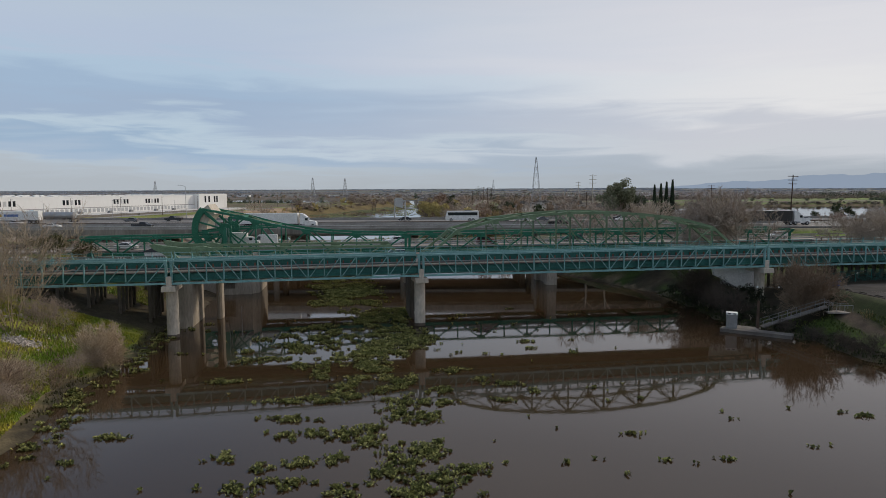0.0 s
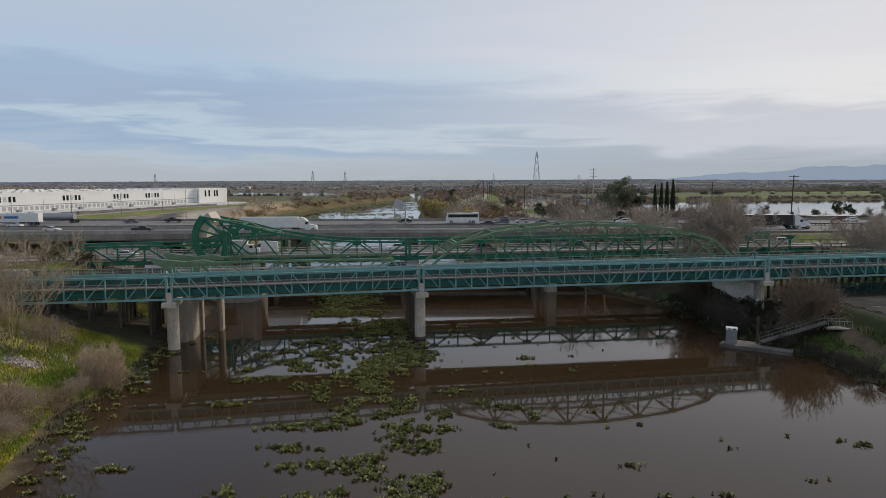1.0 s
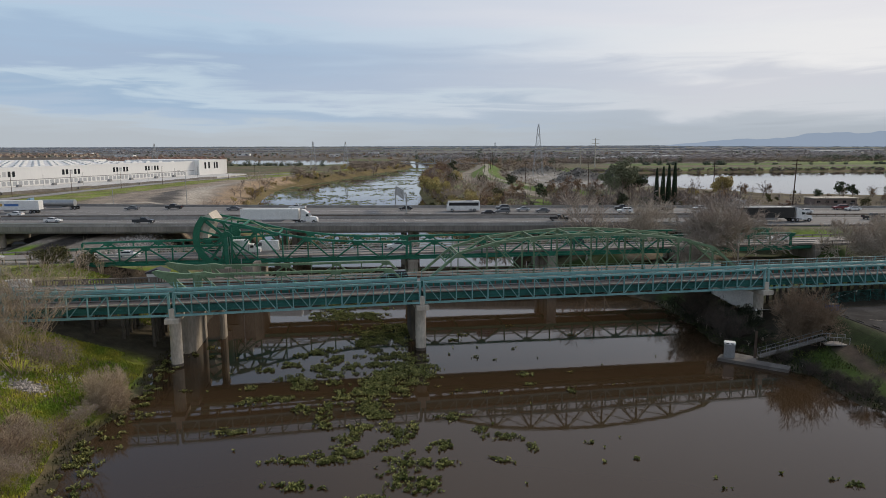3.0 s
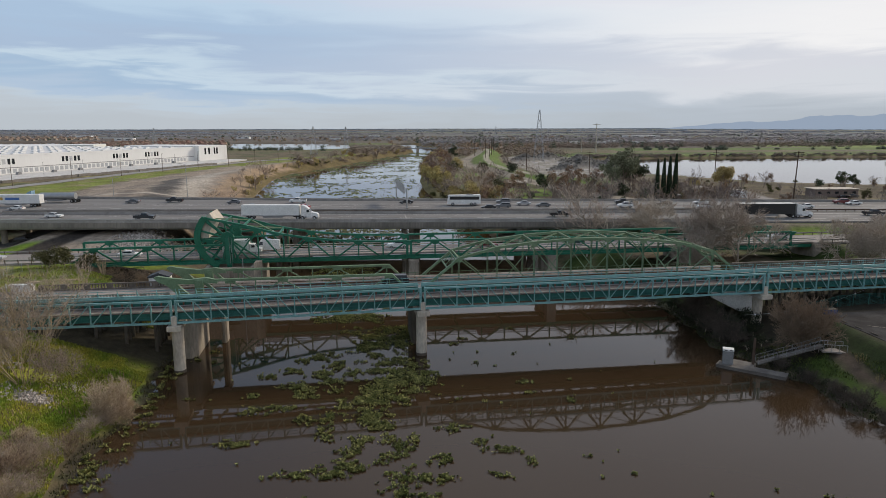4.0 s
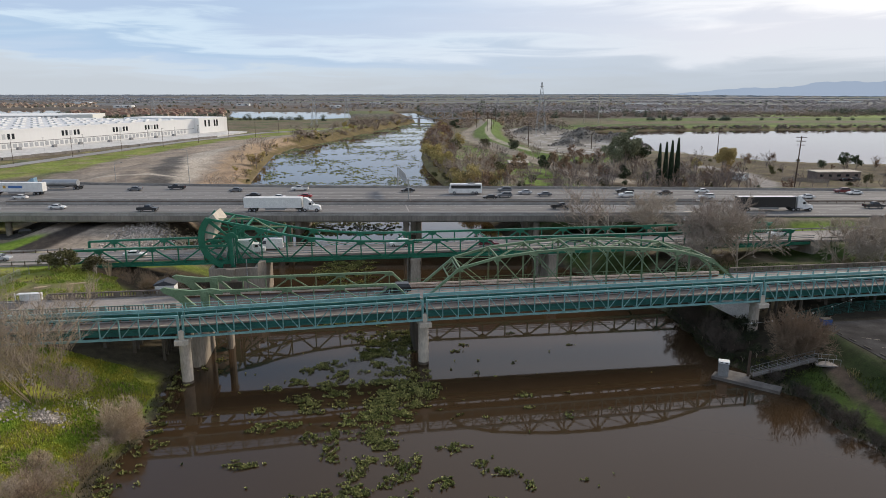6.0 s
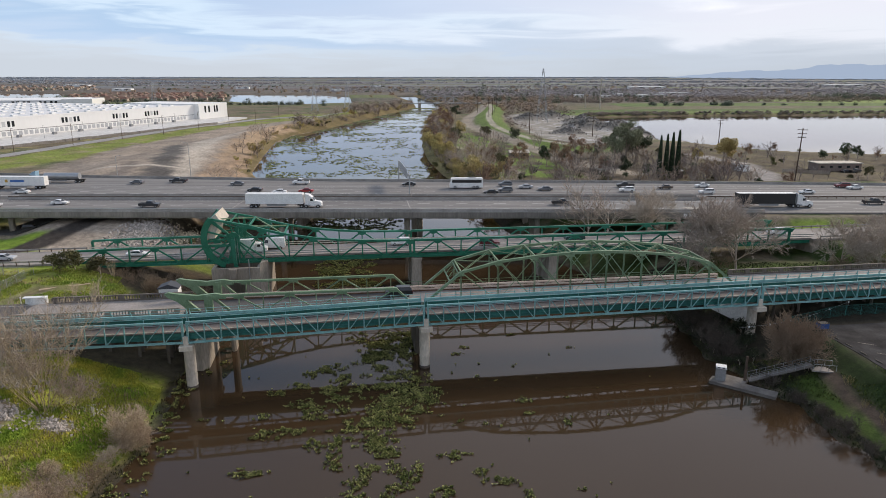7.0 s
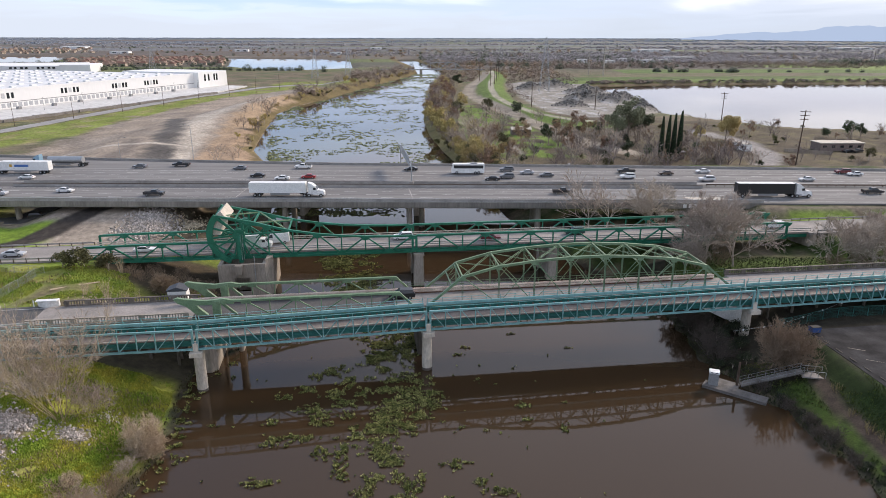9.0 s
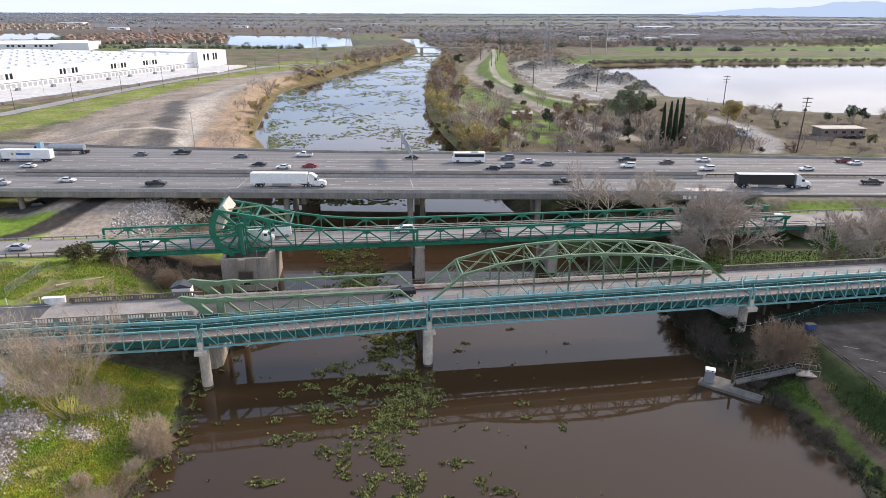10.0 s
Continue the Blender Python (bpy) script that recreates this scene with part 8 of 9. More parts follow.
pylon(91, 650, 50, 10, "tall grey lattice pylon on the levee side")
pylon(-165, 850, 35, 8, "grey lattice pylon beyond the dirt levee")
pylon(-132, 905, 35, 8, "grey lattice pylon beyond the dirt levee")
pylon(95, 1250, 36, 8, "distant grey lattice pylon")
pylon(-430, 1000, 34, 8, "distant grey lattice pylon behind the warehouse")
mono = thing("pylon", "white tubular steel pylon with short arms", "pylon", pose(205, 912, ground_at(205, 912)), "pylons")
part("pole", Mesh().tube((0, 0, -1), (0, 0, 39), 0.9, 0.5, 10), PALE, mono)
for z in (27, 32, 37):
    part("cross_arm", Mesh().beam((-5, 0, z), (5, 0, z), 0.4, 0.5), PALE, mono)
copy_thing(mono, pose(188, 925, ground_at(188, 925)) @ Matrix.Diagonal((0.7, 0.7, 0.75, 1)))

# ---- buildings and things beyond the freeway ----
def building(x, y, turn, size, wall, roof, label, windows, pitched=0.0):
    L, Wd, H = size
    t = thing("building", label, "building", pose(x, y, ground_at(x, y), 0, 0, turn))
    part("wall", Mesh().box((0, 0, H / 2 - 0.2), (L, Wd, H + 0.4)), wall, t)
    if pitched:
        part("roof", Mesh().add([(-L / 2 - 0.4, -Wd / 2 - 0.4, H), (L / 2 + 0.4, -Wd / 2 - 0.4, H), (L / 2 + 0.4, Wd / 2 + 0.4, H), (-L / 2 - 0.4, Wd / 2 + 0.4, H), (-L / 2 - 0.4, 0, H + pitched), (L / 2 + 0.4, 0, H + pitched)],
                                [(0, 1, 5, 4), (2, 3, 4, 5), (1, 2, 5), (3, 0, 4), (3, 2, 1, 0)]), roof, t)
    else:
        part("roof", Mesh().box((0, 0, H + 0.15), (L + 0.8, Wd + 0.8, 0.3)), roof, t)
    for k in range(windows):
        w = part("window", Mesh().box((-L / 2 + L * (k + 0.5) / windows, -Wd / 2 - 0.03, H * 0.58), (L / windows * 0.4, 0.1, H * 0.3)), GLASS, t)
        part("pane", Mesh().box((-L / 2 + L * (k + 0.5) / windows, -Wd / 2 - 0.07, H * 0.58), (L / windows * 0.34, 0.04, H * 0.24)), GLASS, w)
    return t


BROWN_WALL = material("brown_siding", (0.19, 0.145, 0.125), (0.23, 0.18, 0.155), 0.2, 0.9, 0.1)
building(179, 309, 2, (20, 8, 3.4), BROWN_WALL, PALE, "long brown workshop with a pale flat roof", 5)
building(135, 309.5, -76, (11, 3.4, 3.0), WHITE, PALE, "white mobile home with a pale roof", 3, 0.5)
building(38, 354, 4, (10, 6, 3.0), BROWN_WALL, PALE, "small brown park building with a pale gabled roof", 2, 1.2)
building(97, 283, 0, (5, 4, 3), BROWN_WALL, GREY, "small dark shed behind the cypresses", 1)
car("pickup", "black", pose(184, 301, ground_at(184, 301), 0, 0, 20), "black pickup parked by the workshop")
car("sedan", "black", pose(180, 301.5, ground_at(180, 301.5), 0, 0, 10), "black sedan parked by the workshop")
car("sedan", "white", pose(48, 262, ground_at(48, 262), 0, 0, 40), "white sedan parked among the bare trees")
yard_fence = thing("board_fence", "grey board fence round the workshop's yard", "fence", kind="structure")
for k in range(24):
    x, y = 152 + k * 0.75, 302 - 0.28 * k
    part("board", Mesh().box((x, y, ground_at(x, y) + 0.8), (0.7, 0.06, 1.7)), CONCRETE, yard_fence)

cyp = Mesh()
rc = random.Random(77)
for k in range(2600):
    z = 1.0 + 18.5 * rc.random()
    w = 1.05 * min(1.0, (z - 0.6) / 2.5) * (1 - (z / 20.4) ** 2.6) + 0.12
    a, d = rc.uniform(0, math.tau), w * math.sqrt(rc.uniform(0.35, 1))
    p = Vector((math.cos(a) * d, math.sin(a) * d, z))
    t1 = Vector((math.cos(a) * 0.12, math.sin(a) * 0.12, rc.uniform(0.45, 0.9)))
    s = Vector((-math.sin(a), math.cos(a), 0)) * 0.16
    cyp.add([p - s, p + s, p + t1 + s * 0.2, p + t1 - s * 0.2], [(0, 1, 2, 3)])
cyp_m = (Mesh().tube((0, 0, -0.5), (0, 0, 18), 0.2, 0.05, 6).data("trunk", BARK), cyp.data("crown", CYPRESS))
for i, (x, y, s) in enumerate(((88.0, 277, 0.93), (90.8, 277.5, 0.97), (93.3, 278, 1.0), (95.9, 278.4, 1.04))):
    t = thing("cypress", "tall narrow dark cypress", "tree", pose(x, y, ground_at(x, y) - 0.2, 0, 0, i * 70) @ Matrix.Diagonal((s, s, s, 1)), "row of cypresses")
    part("trunk", cyp_m[0], BARK, t)
    part("crown", cyp_m[1], CYPRESS, t)

WORDS = {"eucalyptus": ("evergreen_tree", "broad grey-green evergreen tree", "tree"), "far_bare": ("bare_tree", "grey leafless tree", "tree"), "far_bare_b": ("bare_tree", "many-stemmed reddish leafless tree", "tree"), "far_pale": ("bare_tree", "pale leafless tree", "tree"),
         "evergreen": ("evergreen_tree", "dense dark evergreen tree", "tree"), "olive": ("leafy_tree", "olive-green tree", "tree"), "gold_dense": ("willow_tree", "full golden willow", "tree"), "gold": ("willow_tree", "golden drooping willow", "tree"),
         "rust": ("leafy_tree", "rust-brown winter tree", "tree"), "green_bush": ("evergreen_bush", "olive-green bush", "bush"), "evergreen_small": ("evergreen_tree", "small dark evergreen tree", "tree"), "dark_bush": ("evergreen_bush", "dark green bush", "bush")}


def stand(key, x, y, s, where, tall=1.0):
    name, words, cat_word = WORDS[key]
    plant(key, name, x, y, s, words + " " + where, cat_word, "trees " + where, tall=tall)


for x, y, key, s in ((14.5, 247, "gold", 0.6), (17, 254, "green_bush", 0.9), (12, 261, "gold", 0.75), (9.5, 270, "green_bush", 0.9), (13, 276, "far_pale", 0.7), (8, 283, "gold", 0.8), (6, 292, "green_bush", 0.95),
                     (10, 299, "gold", 0.7), (4, 306, "far_pale", 0.8), (3, 315, "gold", 0.85), (20, 248, "far_bare", 0.7), (22, 262, "green_bush", 0.8), (17, 268, "far_pale", 0.7), (0.5, 324, "green_bush", 1.0),
                     (-16, 532, "gold", 0.70), (-10, 429, "green_bush", 0.85), (-4, 374, "gold", 0.70), (2, 325, "far_pale", 0.70), (-6, 349, "green_bush", 0.85), (5, 303, "gold", 0.70), (-0, 297, "green_bush", 0.85), (3, 357, "far_pale", 0.70)):
    stand(key, x, y, s, "on the eastern river bank")
stand("eucalyptus", 87, 325, 1.45, "beyond the freeway")
stand("eucalyptus", 81, 324, 1.1, "beyond the freeway")
stand("evergreen", 95, 334, 1.05, "beyond the freeway")
stand("far_bare", 168, 352, 0.8, "beyond the freeway")
stand("eucalyptus", 226, 336, 0.95, "beyond the freeway")
stand("gold_dense", 238, 343, 1.2, "beyond the freeway")
stand("evergreen_small", 205, 343, 1.2, "beyond the freeway")
stand("evergreen_small", 211, 345, 1.0, "beyond the freeway")
stand("dark_bush", 196, 348, 1.3, "beyond the freeway")
stand("gold_dense", 139, 337, 1.15, "beyond the freeway")
stand("gold_dense", 128, 342, 0.6, "beyond the freeway")
stand("far_bare", 127, 339, 1.1, "beyond the freeway")
stand("rust", 160, 358, 0.7, "beyond the freeway")
stand("far_bare", 146, 276, 0.75, "beyond the freeway")
stand("far_bare", 160, 280, 0.6, "beyond the freeway")
stand("olive", 113, 280, 0.75, "beyond the freeway")
stand("far_bare", 172, 262, 0.6, "beyond the freeway")
rt = random.Random(2024)
spots = []
for k in range(190):      # the east bank strip and the scrub behind it
    y = rt.uniform(255, 760)
    w1 = float(np.interp(y, [205, 298, 383, 457, 564, 733, 972], [18, 3, -11, -17, -18, -16, -12]))
    spots.append((w1 + 3 + abs(rt.gauss(0, 9)), y, rt.choice(["far_bare", "far_pale", "gold", "far_pale", "gold", "far_bare", "far_bare_b", "green_bush", "far_pale", "rust"]), rt.uniform(0.7, 1.3), "on the eastern river bank"))
for k in range(230):
    x, y = rt.uniform(22, 125), rt.uniform(246, 440)
    if (x - 20) > (440 - y) * 0.65 + 12 or (x < 50 and y > 285 and rt.random() < 0.7):
        continue
    spots.append((x, y, rt.choice(["far_bare", "far_bare_b", "far_pale", "far_bare", "far_bare", "rust", "dark_bush", "green_bush", "far_bare_b", "far_pale", "evergreen_small", "far_bare"]), rt.uniform(0.6, 1.15), "in the scrub beyond the freeway"))
for k in range(32):      # willows and brush right at the eastern water's edge
    y = rt.uniform(240, 330)
    w1 = float(np.interp(y, [205, 250, 298, 383], [18, 12, 3, -11]))
    spots.append((w1 + 1.5 + abs(rt.gauss(0, 5)), y, rt.choice(["gold", "far_pale", "gold", "olive", "far_pale", "green_bush", "gold"]), rt.uniform(0.5, 0.95), "on the eastern river bank"))
for k in range(60):
    y = rt.uniform(300, 900)
    w0 = float(np.interp(y, [185, 230, 293, 403, 485, 540, 716, 858, 1000], [-52, -62, -81, -110, -123, -122, -91, -67, -45]))
    spots.append((w0 - 2 - abs(rt.gauss(0, 7)), y, rt.choice(["far_bare", "far_bare_b", "far_pale", "gold", "green_bush", "far_bare_b"]), rt.uniform(0.35, 0.85), "on the western levee"))
for x, y, s in ((-124, 470, 1.25), (-120, 478, 1.1), (-128, 462, 1.0), (-104, 520, 1.0), (-106, 528, 1.1), (-98, 540, 0.9), (-112, 510, 0.9), (-88, 268, 0.9), (-84, 276, 0.7), (-92, 282, 0.8), (-86, 290, 0.7)):
    spots.append((x - 6, y, "far_bare_b" if y > 490 else "far_pale", s, "on the western levee"))
for x, y, key, s, where in spots:
    near_road = min(math.hypot(x - a, y - b) for a, b in PATH_R) < 5 or 60 > x > 55 and y < 250
    if not near_road and float(shore(np.array([x]), np.array([y]), RIVER)[0]) > 0.5:
        if key == "evergreen_small":
            s = s * 0.9
        stand(key, x, y, s, where)
for key, x, y, s in (("gold_dense", 16, 277, 0.75), ("gold_dense", -6, 384, 1.25), ("gold_dense", 0, 343, 1.2), ("gold", 5, 318, 0.8), ("far_pale", 15, 316, 1.6), ("far_pale", 19, 312, 1.3), ("far_pale", 26, 376, 1.35), ("olive", 5, 430, 1.2),
                     ("far_bare", 12, 402, 0.9), ("rust", -2, 535, 1.5), ("rust", 2, 548, 1.3), ("evergreen", 9, 705, 0.9), ("olive", 24, 293, 1.05), ("dark_bush", 47, 442, 2.2), ("green_bush", 28, 487, 2.0), ("far_bare", 58, 344, 0.95),
                     ("evergreen_small", 48, 322, 1.3), ("far_bare_b", 52, 318, 1.0), ("olive", -12, 470, 1.1), ("gold", -13, 440, 1.1)):
    stand(key, x, y, s, "in the riverside park")

# ---- the far railway bridge ----
rail_bridge = thing("railway_bridge", "distant grey steel railway truss bridge over the river", "truss bridge", pose(-34, 1003, 0, 0, 0, 2))
part("deck", Mesh().box((10, 0, 6.0), (150, 5, 1.4)), STEEL, rail_bridge)
for y in (-3, 3):
    pts = [(-4, 6.5), (8, 15), (20, 16), (32, 16), (44, 15), (56, 6.5)]
    for (ax, az), (bx, bz) in zip(pts, pts[1:]):
        part("chord", Mesh().beam((ax, y, az), (bx, y, bz), 0.7, 0.7), STEEL, rail_bridge)
    for k, x in enumerate((8, 20, 32, 44)):
        part("vertical", Mesh().box((x, y, 11), (0.6, 0.6, 9.5)), STEEL, rail_bridge)
        part("diagonal", Mesh().beam((x, y, 15), (x + (12 if k < 2 else -12), y, 6.5), 0.5, 0.5), STEEL, rail_bridge)
for x in (-6, 58):
    part("pier", Mesh().box((x, 0, 2), (4, 8, 8)), CONCRETE, rail_bridge)

# ---- the far suburb ----
rh = random.Random(5150)
house_meshes = []
ROOF_TAN = material("tan_tile_roof", (0.21, 0.14, 0.10), (0.25, 0.18, 0.135), 0.02, 0.85, 0.0, 0, 8)
for k in range(4):
    L, Wd, H = rh.uniform(11, 16), rh.uniform(9, 12), rh.uniform(3.0, 5.6)
    house_meshes.append((Mesh().box((0, 0, H / 2 - 0.3), (L, Wd, H + 0.6)).data("wall", WALL_TAN),
                         Mesh().add([(-L / 2 - 0.6, -Wd / 2 - 0.6, H), (L / 2 + 0.6, -Wd / 2 - 0.6, H), (L / 2 + 0.6, Wd / 2 + 0.6, H), (-L / 2 - 0.6, Wd / 2 + 0.6, H), (-L / 4, 0, H + 3), (L / 4, 0, H + 3)],
                                    [(0, 1, 5, 4), (2, 3, 4, 5), (1, 2, 5), (3, 0, 4), (3, 2, 1, 0)]).data("roof", ROOF_RED if k % 2 else ROOF_TAN),
                         Mesh().box((L * 0.2, -Wd / 2 - 0.05, H * 0.55), (L * 0.25, 0.1, H * 0.35)).data("window", GLASS)))
SUBURB = [(-600, 1105), (-373, 1215), (-420, 1400), (-493, 1545), (-617, 1510), (-720, 1535), (-790, 1406)]
SUBURB_FAR = [(-1129, 1780), (-1000, 1960), (-1300, 2532), (-1650, 2498), (-1500, 2100)]
for area, step in ((SUBURB, 26), (SUBURB_FAR, 62)):
    for y in np.arange(1100, 2540, step):
        for x in np.arange(-1660, -360, step * 0.95):
            hx, hy = float(x) + rh.uniform(-4, 4), float(y) + rh.uniform(-4, 4)
            if float(shore(np.array([hx]), np.array([hy]), area)[0]) > -4 or min(float(shore(np.array([hx]), np.array([hy]), pool)[0]) for pool in (POND, POND_FAR)) < 12 or rh.random() < 0.2:
                continue
            h = thing("house", "tan stucco house with a clay tile roof in the far suburb", "house", pose(hx, hy, ground_at(hx, hy), 0, 0, rh.choice((0, 90, 10, 80))), "houses of the far suburb")
            for part_name, mesh_data in zip(("wall", "roof", "window"), rh.choice(house_meshes if area is SUBURB else house_meshes[::2])):
                part(part_name, mesh_data, WALL_TAN, h)
# the 110 and 140 long blocks stand in for bright strips of far water
for x, y, L in ((-640, 2150, 40), (-900, 1900, 50), (-260, 2500, 40), (500, 1500, 60), (640, 2200, 110), (1500, 2600, 140), (-1400, 2600, 90), (-300, 1850, 30), (380, 1330, 25), (420, 1360, 20), (350, 1400, 18), (300, 1290, 16), (260, 1350, 18)):
    building(x, y, 5, (L, L * 0.4 + 6, 6), WHITE, WHITE, "distant low white block, for farm buildings and far water strips", 2)

# ---- far woods and hedges ----
def far_woods(name, spots_xyhw, mat, label, seed, shards=40, fine=1.0):
    """Far trees, each a dome of fine ragged shards round a stem."""
    r = np.random.RandomState(seed)
    P = np.array(spots_xyhw)
    n = len(P)
    z = ground_height(P[:, 0], P[:, 1])
    c = np.empty((n, shards, 3))
    a, d = r.uniform(0, math.tau, (n, shards)), r.random_sample((n, shards)) ** 0.4
    f = r.uniform(0.04, 0.96, (n, shards))
    d = d * np.sqrt(np.clip(1 - ((f - 0.42) / 0.58) ** 2, 0.02, 1)) * r.uniform(0.75, 1.15, (n, shards))
    c[..., 0] = P[:, None, 0] + np.cos(a) * d * P[:, None, 3] / 2
    c[..., 1] = P[:, None, 1] + np.sin(a) * d * P[:, None, 3] / 2
    c[..., 2] = z[:, None] + f * P[:, None, 2]
    size = P[:, None, 3] * r.uniform(0.08, 0.2, (n, shards)) * fine
    # each shard lies like a scale on the rounded crown
    out = c - np.stack([P[:, 0], P[:, 1], z + P[:, 2] * 0.2], -1)[:, None, :]
    out /= np.linalg.norm(out, axis=-1, keepdims=True) + 1e-6
    out[..., 2] += 0.6
    out += r.normal(size=out.shape) * 0.22
    out /= np.linalg.norm(out, axis=-1, keepdims=True)
    side = np.cross(out, r.normal(size=out.shape))
    side /= np.linalg.norm(side, axis=-1, keepdims=True) + 1e-6
    rise = np.cross(out, side)
    turn = np.stack([r.uniform(0, 1.4, (n, shards)) + math.tau * k / 3 for k in range(3)], -1)
    reach = size[..., None] * r.uniform(0.7, 1.4, (n, shards, 3))
    v = c[:, :, None, :] + side[:, :, None, :] * (np.cos(turn) * reach)[..., None] + rise[:, :, None, :] * (np.sin(turn) * reach)[..., None]
    v[..., 2] = np.maximum(v[..., 2], z[:, None, None] - 0.3)
    me = bpy.data.meshes.new(name)
    me.from_pydata(v.reshape(-1, 3).tolist(), [], np.arange(n * shards * 3).reshape(-1, 3).tolist())
    me.materials.append(mat)
    way = np.repeat(out[:, :, None, :], 3, axis=2)
    me.normals_split_custom_set_from_vertices(way.reshape(-1, 3).tolist())
    single(name, me, mat, label, "woods", kind="stuff")


# greyer and paler than the nearer brown woods: haze put into the colour
WOOD_GREY = material("haze_paled_woods", (0.27, 0.25, 0.25), (0.36, 0.335, 0.335), 0.03, 0.95, 0.0, 0, 4)
WOOD_BROWN = material("brown_leafless_woods", (0.215, 0.165, 0.13), (0.30, 0.24, 0.19), 0.03, 0.95, 0.0, 0, 4)
WOOD_GREEN = material("far_evergreen_woods", (0.085, 0.105, 0.07), (0.13, 0.145, 0.10), 0.03, 0.95, 0.0, 0, 4)
WOOD_RUST = material("far_rusty_woods", (0.30, 0.19, 0.12), (0.27, 0.20, 0.11), 0.03, 0.95, 0.0, 0, 4)
# blue-grey base colour stands in for haze over the skyline woods
WOOD_HAZE = material("haze_tinted_woods", (0.25, 0.285, 0.33), (0.31, 0.335, 0.375), 0.004, 0.95, 0.0, 0, 4)
rf = np.random.RandomState(99)


def scatter(count, x0, x1, y0, y1, h, w, keep=None, power=1.0):
    y = y0 + (y1 - y0) * rf.random_sample(count) ** power
    x = rf.uniform(x0, x1, count)
    ok = np.minimum.reduce([shore(x, y, p) for p in (RIVER, LAKE, POND, POND_FAR)]) > 4
    if keep is not None:
        ok &= keep(x, y)
    x, y = x[ok], y[ok]
    return list(zip(x, y, h * rf.uniform(0.5, 1.3, len(x)), w * rf.uniform(0.6, 1.3, len(x))))


def patch(size, seed, level, stretch=1.0):
    return lambda x, y: waves(x * stretch, y, size, seed) > level


fields = lambda x, y: ~((x > 280) & (y < 1180) & (np.abs(np.sin(y / 38)) < 0.97))
grey = scatter(420, -110, 150, 760, 1060, 8, 8, lambda x, y: (line_near(x, y, LEVEE_R)[0] > 14) & (line_near(x, y, PATH_R)[0] > 8))
grey += scatter(8000, -60, 700, 1080, 1750, 7, 7.5, lambda x, y: patch(260, 51, -0.25, 0.5)(x, y) & fields(x, y)) + scatter(4500, 380, 1300, 1180, 2000, 7, 8.5, patch(300, 52, -0.2, 0.4))
grey += scatter(3800, -400, 2600, 1700, 2600, 6, 10, patch(420, 53, -0.1, 0.3)) + scatter(3200, -2600, 2800, 2600, 3600, 4.5, 16, patch(520, 58, 0.05, 0.25)) + scatter(260, -2400, -400, 1750, 3300, 5, 12, lambda x, y: np.abs(np.sin(y / 120)) > 0.95)
grey += scatter(260, 24, 150, 420, 780, 6, 6, lambda x, y: (line_near(x, y, PATH_R)[0] > 8) & (line_near(x, y, LEVEE_R)[0] > 16) & (x < 66))
grey += scatter(260, -130, -50, 590, 980, 6, 7, lambda x, y: shore(x, y, RIVER) < 22)
grey += [(-125 + rf.normal() * 7, 596 + rf.normal() * 9, 6 + 4 * rf.rand(), 8) for k in range(16)] + [(-108 + rf.normal() * 9, 830 + rf.normal() * 30, 8 + 4 * rf.rand(), 9) for k in range(40)]
green = scatter(260, -60, 420, 1080, 1800, 9, 9) + scatter(150, -560, -220, 1015, 1050, 5, 6) + scatter(420, -760, -380, 1090, 1560, 6, 7) + scatter(260, -2600, 2600, 1700, 3300, 6, 11) + scatter(40, 300, 900, 1000, 1015, 5, 9) + scatter(50, 690, 900, 1230, 1290, 11, 13)
green += [(-300, 1030, 10, 12), (-345, 1034, 9, 11), (-222, 1030, 8, 11), (-178, 985, 10, 12), (76, 1480, 27, 17), (82, 1490, 24, 15), (140, 1560, 20, 15), (60, 1240, 14, 14), (412, 1000, 8, 16), (-62, 1160, 14, 9)]
for ax, ay, bx, by in ((155, 772, 261, 797), (261, 797, 513, 824), (513, 824, 820, 810)):      # brush along the far shore of the lake
    for k in range(130):
        f = rf.rand()
        grey.append((ax + (bx - ax) * f, ay + (by - ay) * f + rf.normal() * 3, 1.5 + 2.5 * rf.rand(), 4 + 3 * rf.rand()))
        if k % 3 == 0:
            green.append((ax + (bx - ax) * f, ay + (by - ay) * f + 6 + rf.normal() * 4, 1 + 2 * rf.rand(), 4 + 2 * rf.rand()))
shy = random.Random(313)
for k in range(60):      # scattered scrub between the freeway and the lake
    x, y = shy.uniform(98, 235), shy.uniform(250, 385)
    clear = min(math.hypot(x - a, y - b) for a, b in ((118, 250), (129, 270), (140, 290), (146, 310), (146, 330), (140, 350), (179, 309), (170, 307), (188, 309), (184, 301), (131, 303)))
    if clear > 9 and float(shore(np.array([x]), np.array([y]), LAKE)[0]) > 12:
        stand(shy.choice(["far_bare", "green_bush", "rust", "far_bare_b", "green_bush", "olive"]), x, y, shy.uniform(0.3, 0.65), "between the freeway and the lake")
rust = scatter(120, -60, 160, 820, 1250, 9, 9) + scatter(240, -900, 900, 1300, 2400, 8, 12)
far_woods("far_woods", [p for p in grey if p[1] < 1300], WOOD_BROWN, "brown leafless trees along the far reach of the river", 4, 64, 0.6)
far_woods("far_woods", [p for p in grey if p[1] >= 1300], WOOD_GREY, "leafless woods and hedges towards the horizon, paled to grey for haze", 1, 34, 0.9)
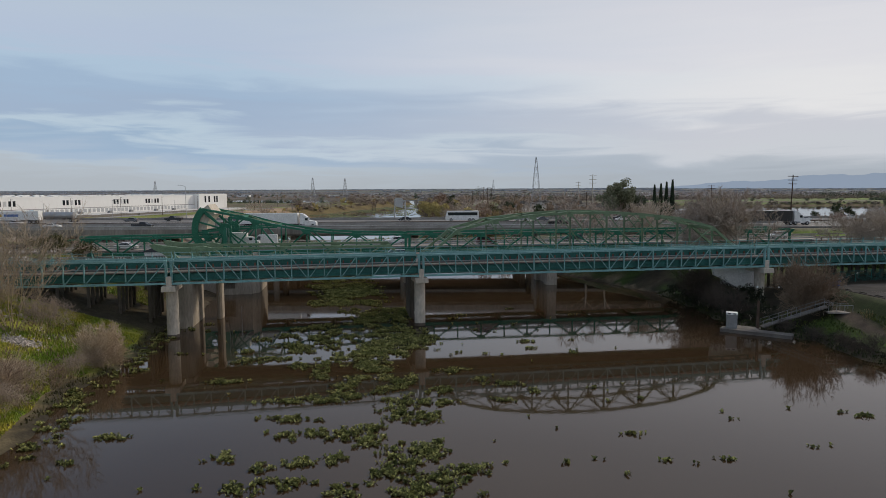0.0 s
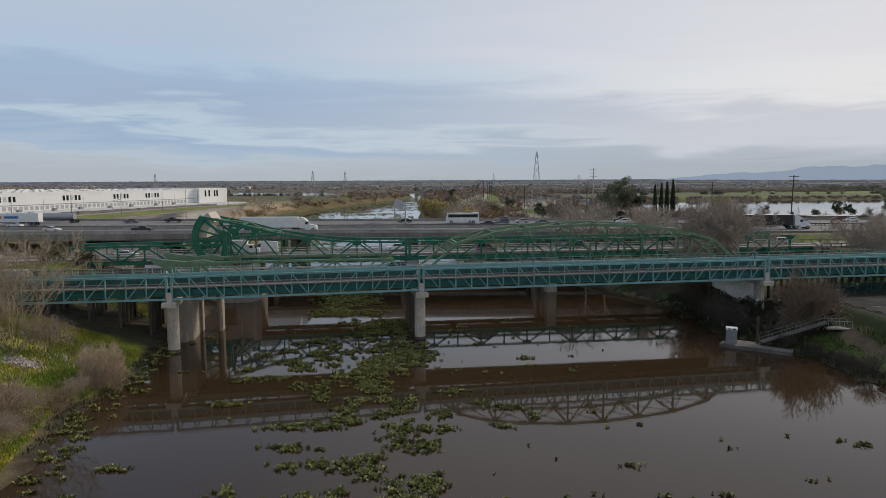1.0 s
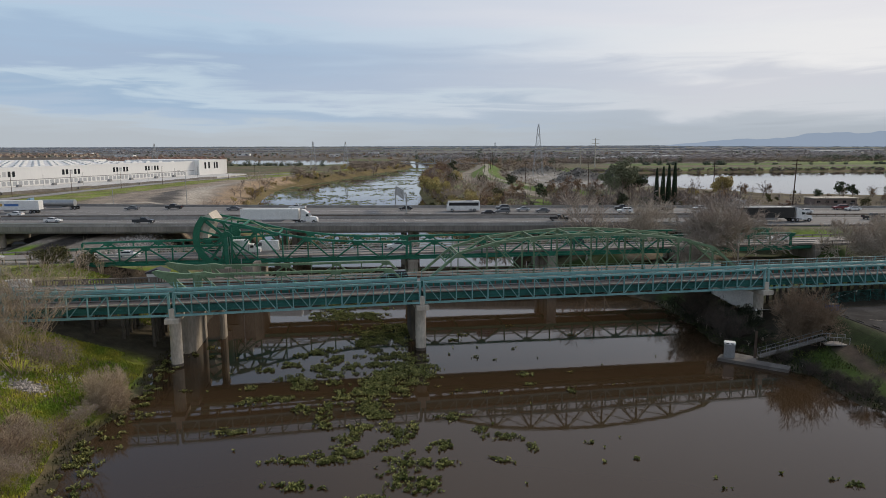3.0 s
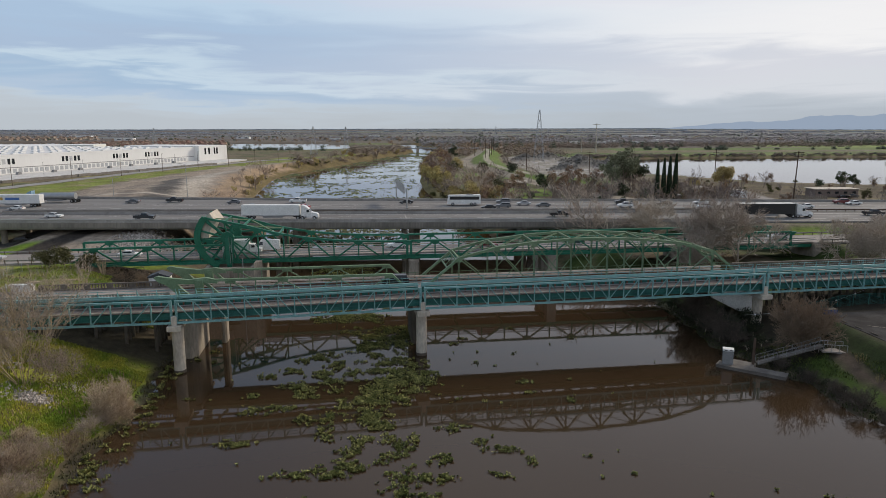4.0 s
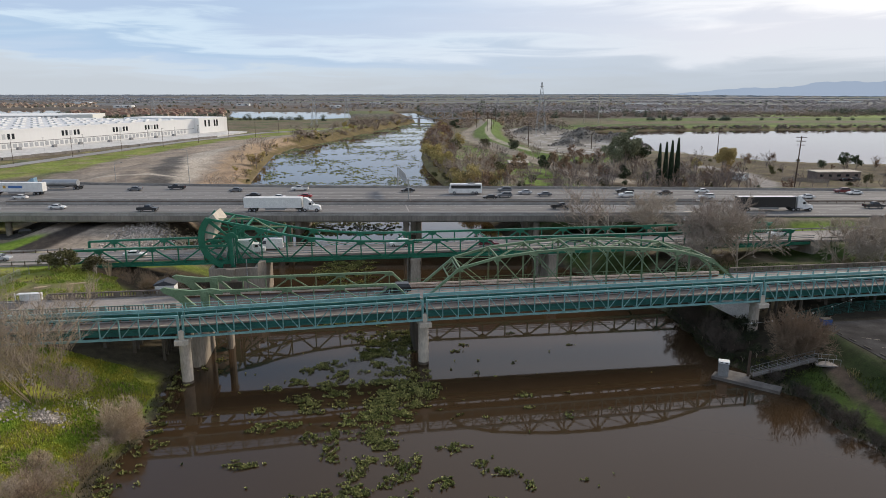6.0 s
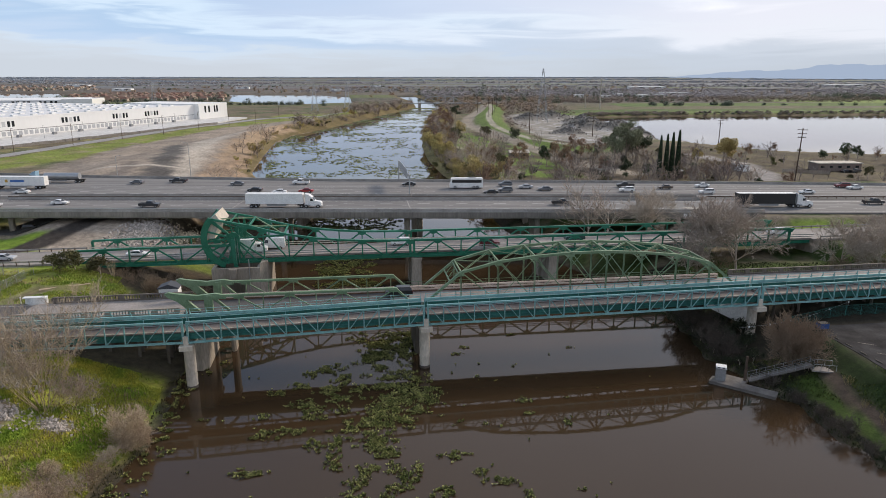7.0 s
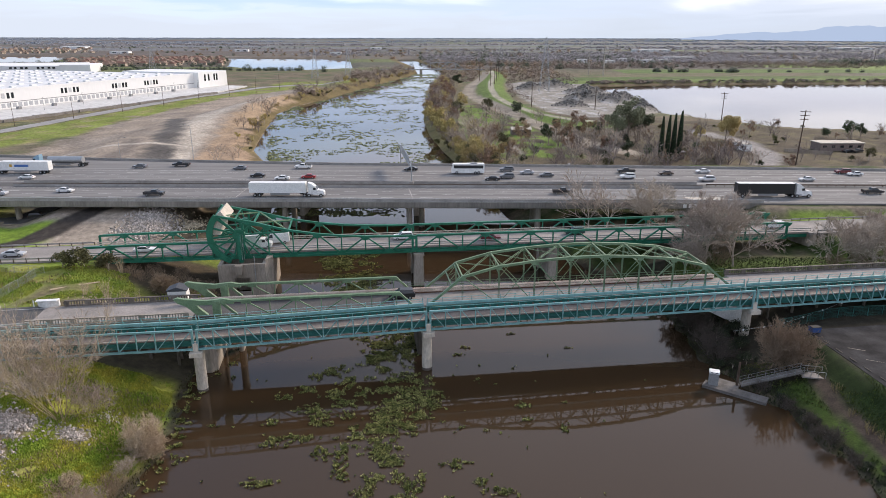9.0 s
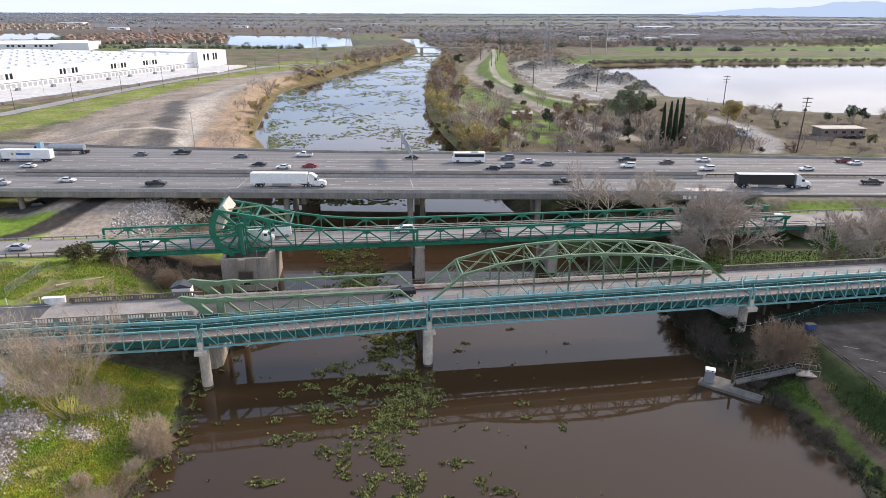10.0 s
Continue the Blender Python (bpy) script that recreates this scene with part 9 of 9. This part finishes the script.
far_woods("far_woods", [p for p in green if p[1] < 1300], WOOD_GREEN, "dark evergreen trees and hedges beyond the lake", 6, 170, 0.62)
far_woods("far_woods", [p for p in green if p[1] >= 1300], WOOD_GREEN, "dark evergreen woods and single trees far off", 2, 70, 0.8)
far_woods("far_woods", rust, WOOD_RUST, "rusty winter trees far along the river", 3, 60, 0.7)
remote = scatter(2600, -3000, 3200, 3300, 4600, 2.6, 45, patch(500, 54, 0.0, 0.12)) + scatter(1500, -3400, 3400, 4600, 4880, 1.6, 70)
far_woods("far_woods", remote, WOOD_HAZE, "remote woods on the skyline, coloured blue-grey for haze", 5, 40, 0.35)
for k, (hx, hy, hr, hz) in enumerate(HEAPS[:7]):
    stones("soil_lumps", 260, (hx, hy), (hr * 0.9, hr * 0.9), 1.1, "rough dark clods on the soil heap", 880 + k, SOIL_PILE)

# ---- mountains on the skyline ----
hill = Mesh()
rows = []
for k in range(120):
    a = radians(16.6 + 30.2 * k / 119)
    f = float(np.interp(k, (0, 8, 20, 46, 64, 119), (0.0, 0.2, 0.5, 0.88, 1.0, 1.1)))
    top = f * (92 + 8 * math.sin(k * 0.13 + 0.4) + 7 * math.sin(k * 0.29) + 3.5 * math.sin(k * 0.71) + 2 * math.sin(k * 1.7)) + 12
    rows.append(((math.sin(a) * 4700, math.cos(a) * 4700, -5), (math.sin(a) * 4760, math.cos(a) * 4760, top * 0.55), (math.sin(a) * 4850, math.cos(a) * 4850, top)))
for p, q in zip(rows, rows[1:]):
    hill.add([p[0], q[0], q[1], p[1], q[2], p[2]], [(0, 1, 2, 3), (3, 2, 4, 5)])
# black base with even blue emission: the mountains glow to stand for haze
HAZE = bpy.data.materials.new("self_lit_haze")
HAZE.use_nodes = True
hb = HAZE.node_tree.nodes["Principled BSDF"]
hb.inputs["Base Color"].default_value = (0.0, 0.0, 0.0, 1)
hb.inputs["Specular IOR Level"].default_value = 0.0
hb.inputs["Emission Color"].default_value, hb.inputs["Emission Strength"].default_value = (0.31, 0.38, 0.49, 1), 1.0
single("backdrop", hill, HAZE, "mountains on the horizon, a self-lit blue backdrop for haze", "mountains", kind="structure")
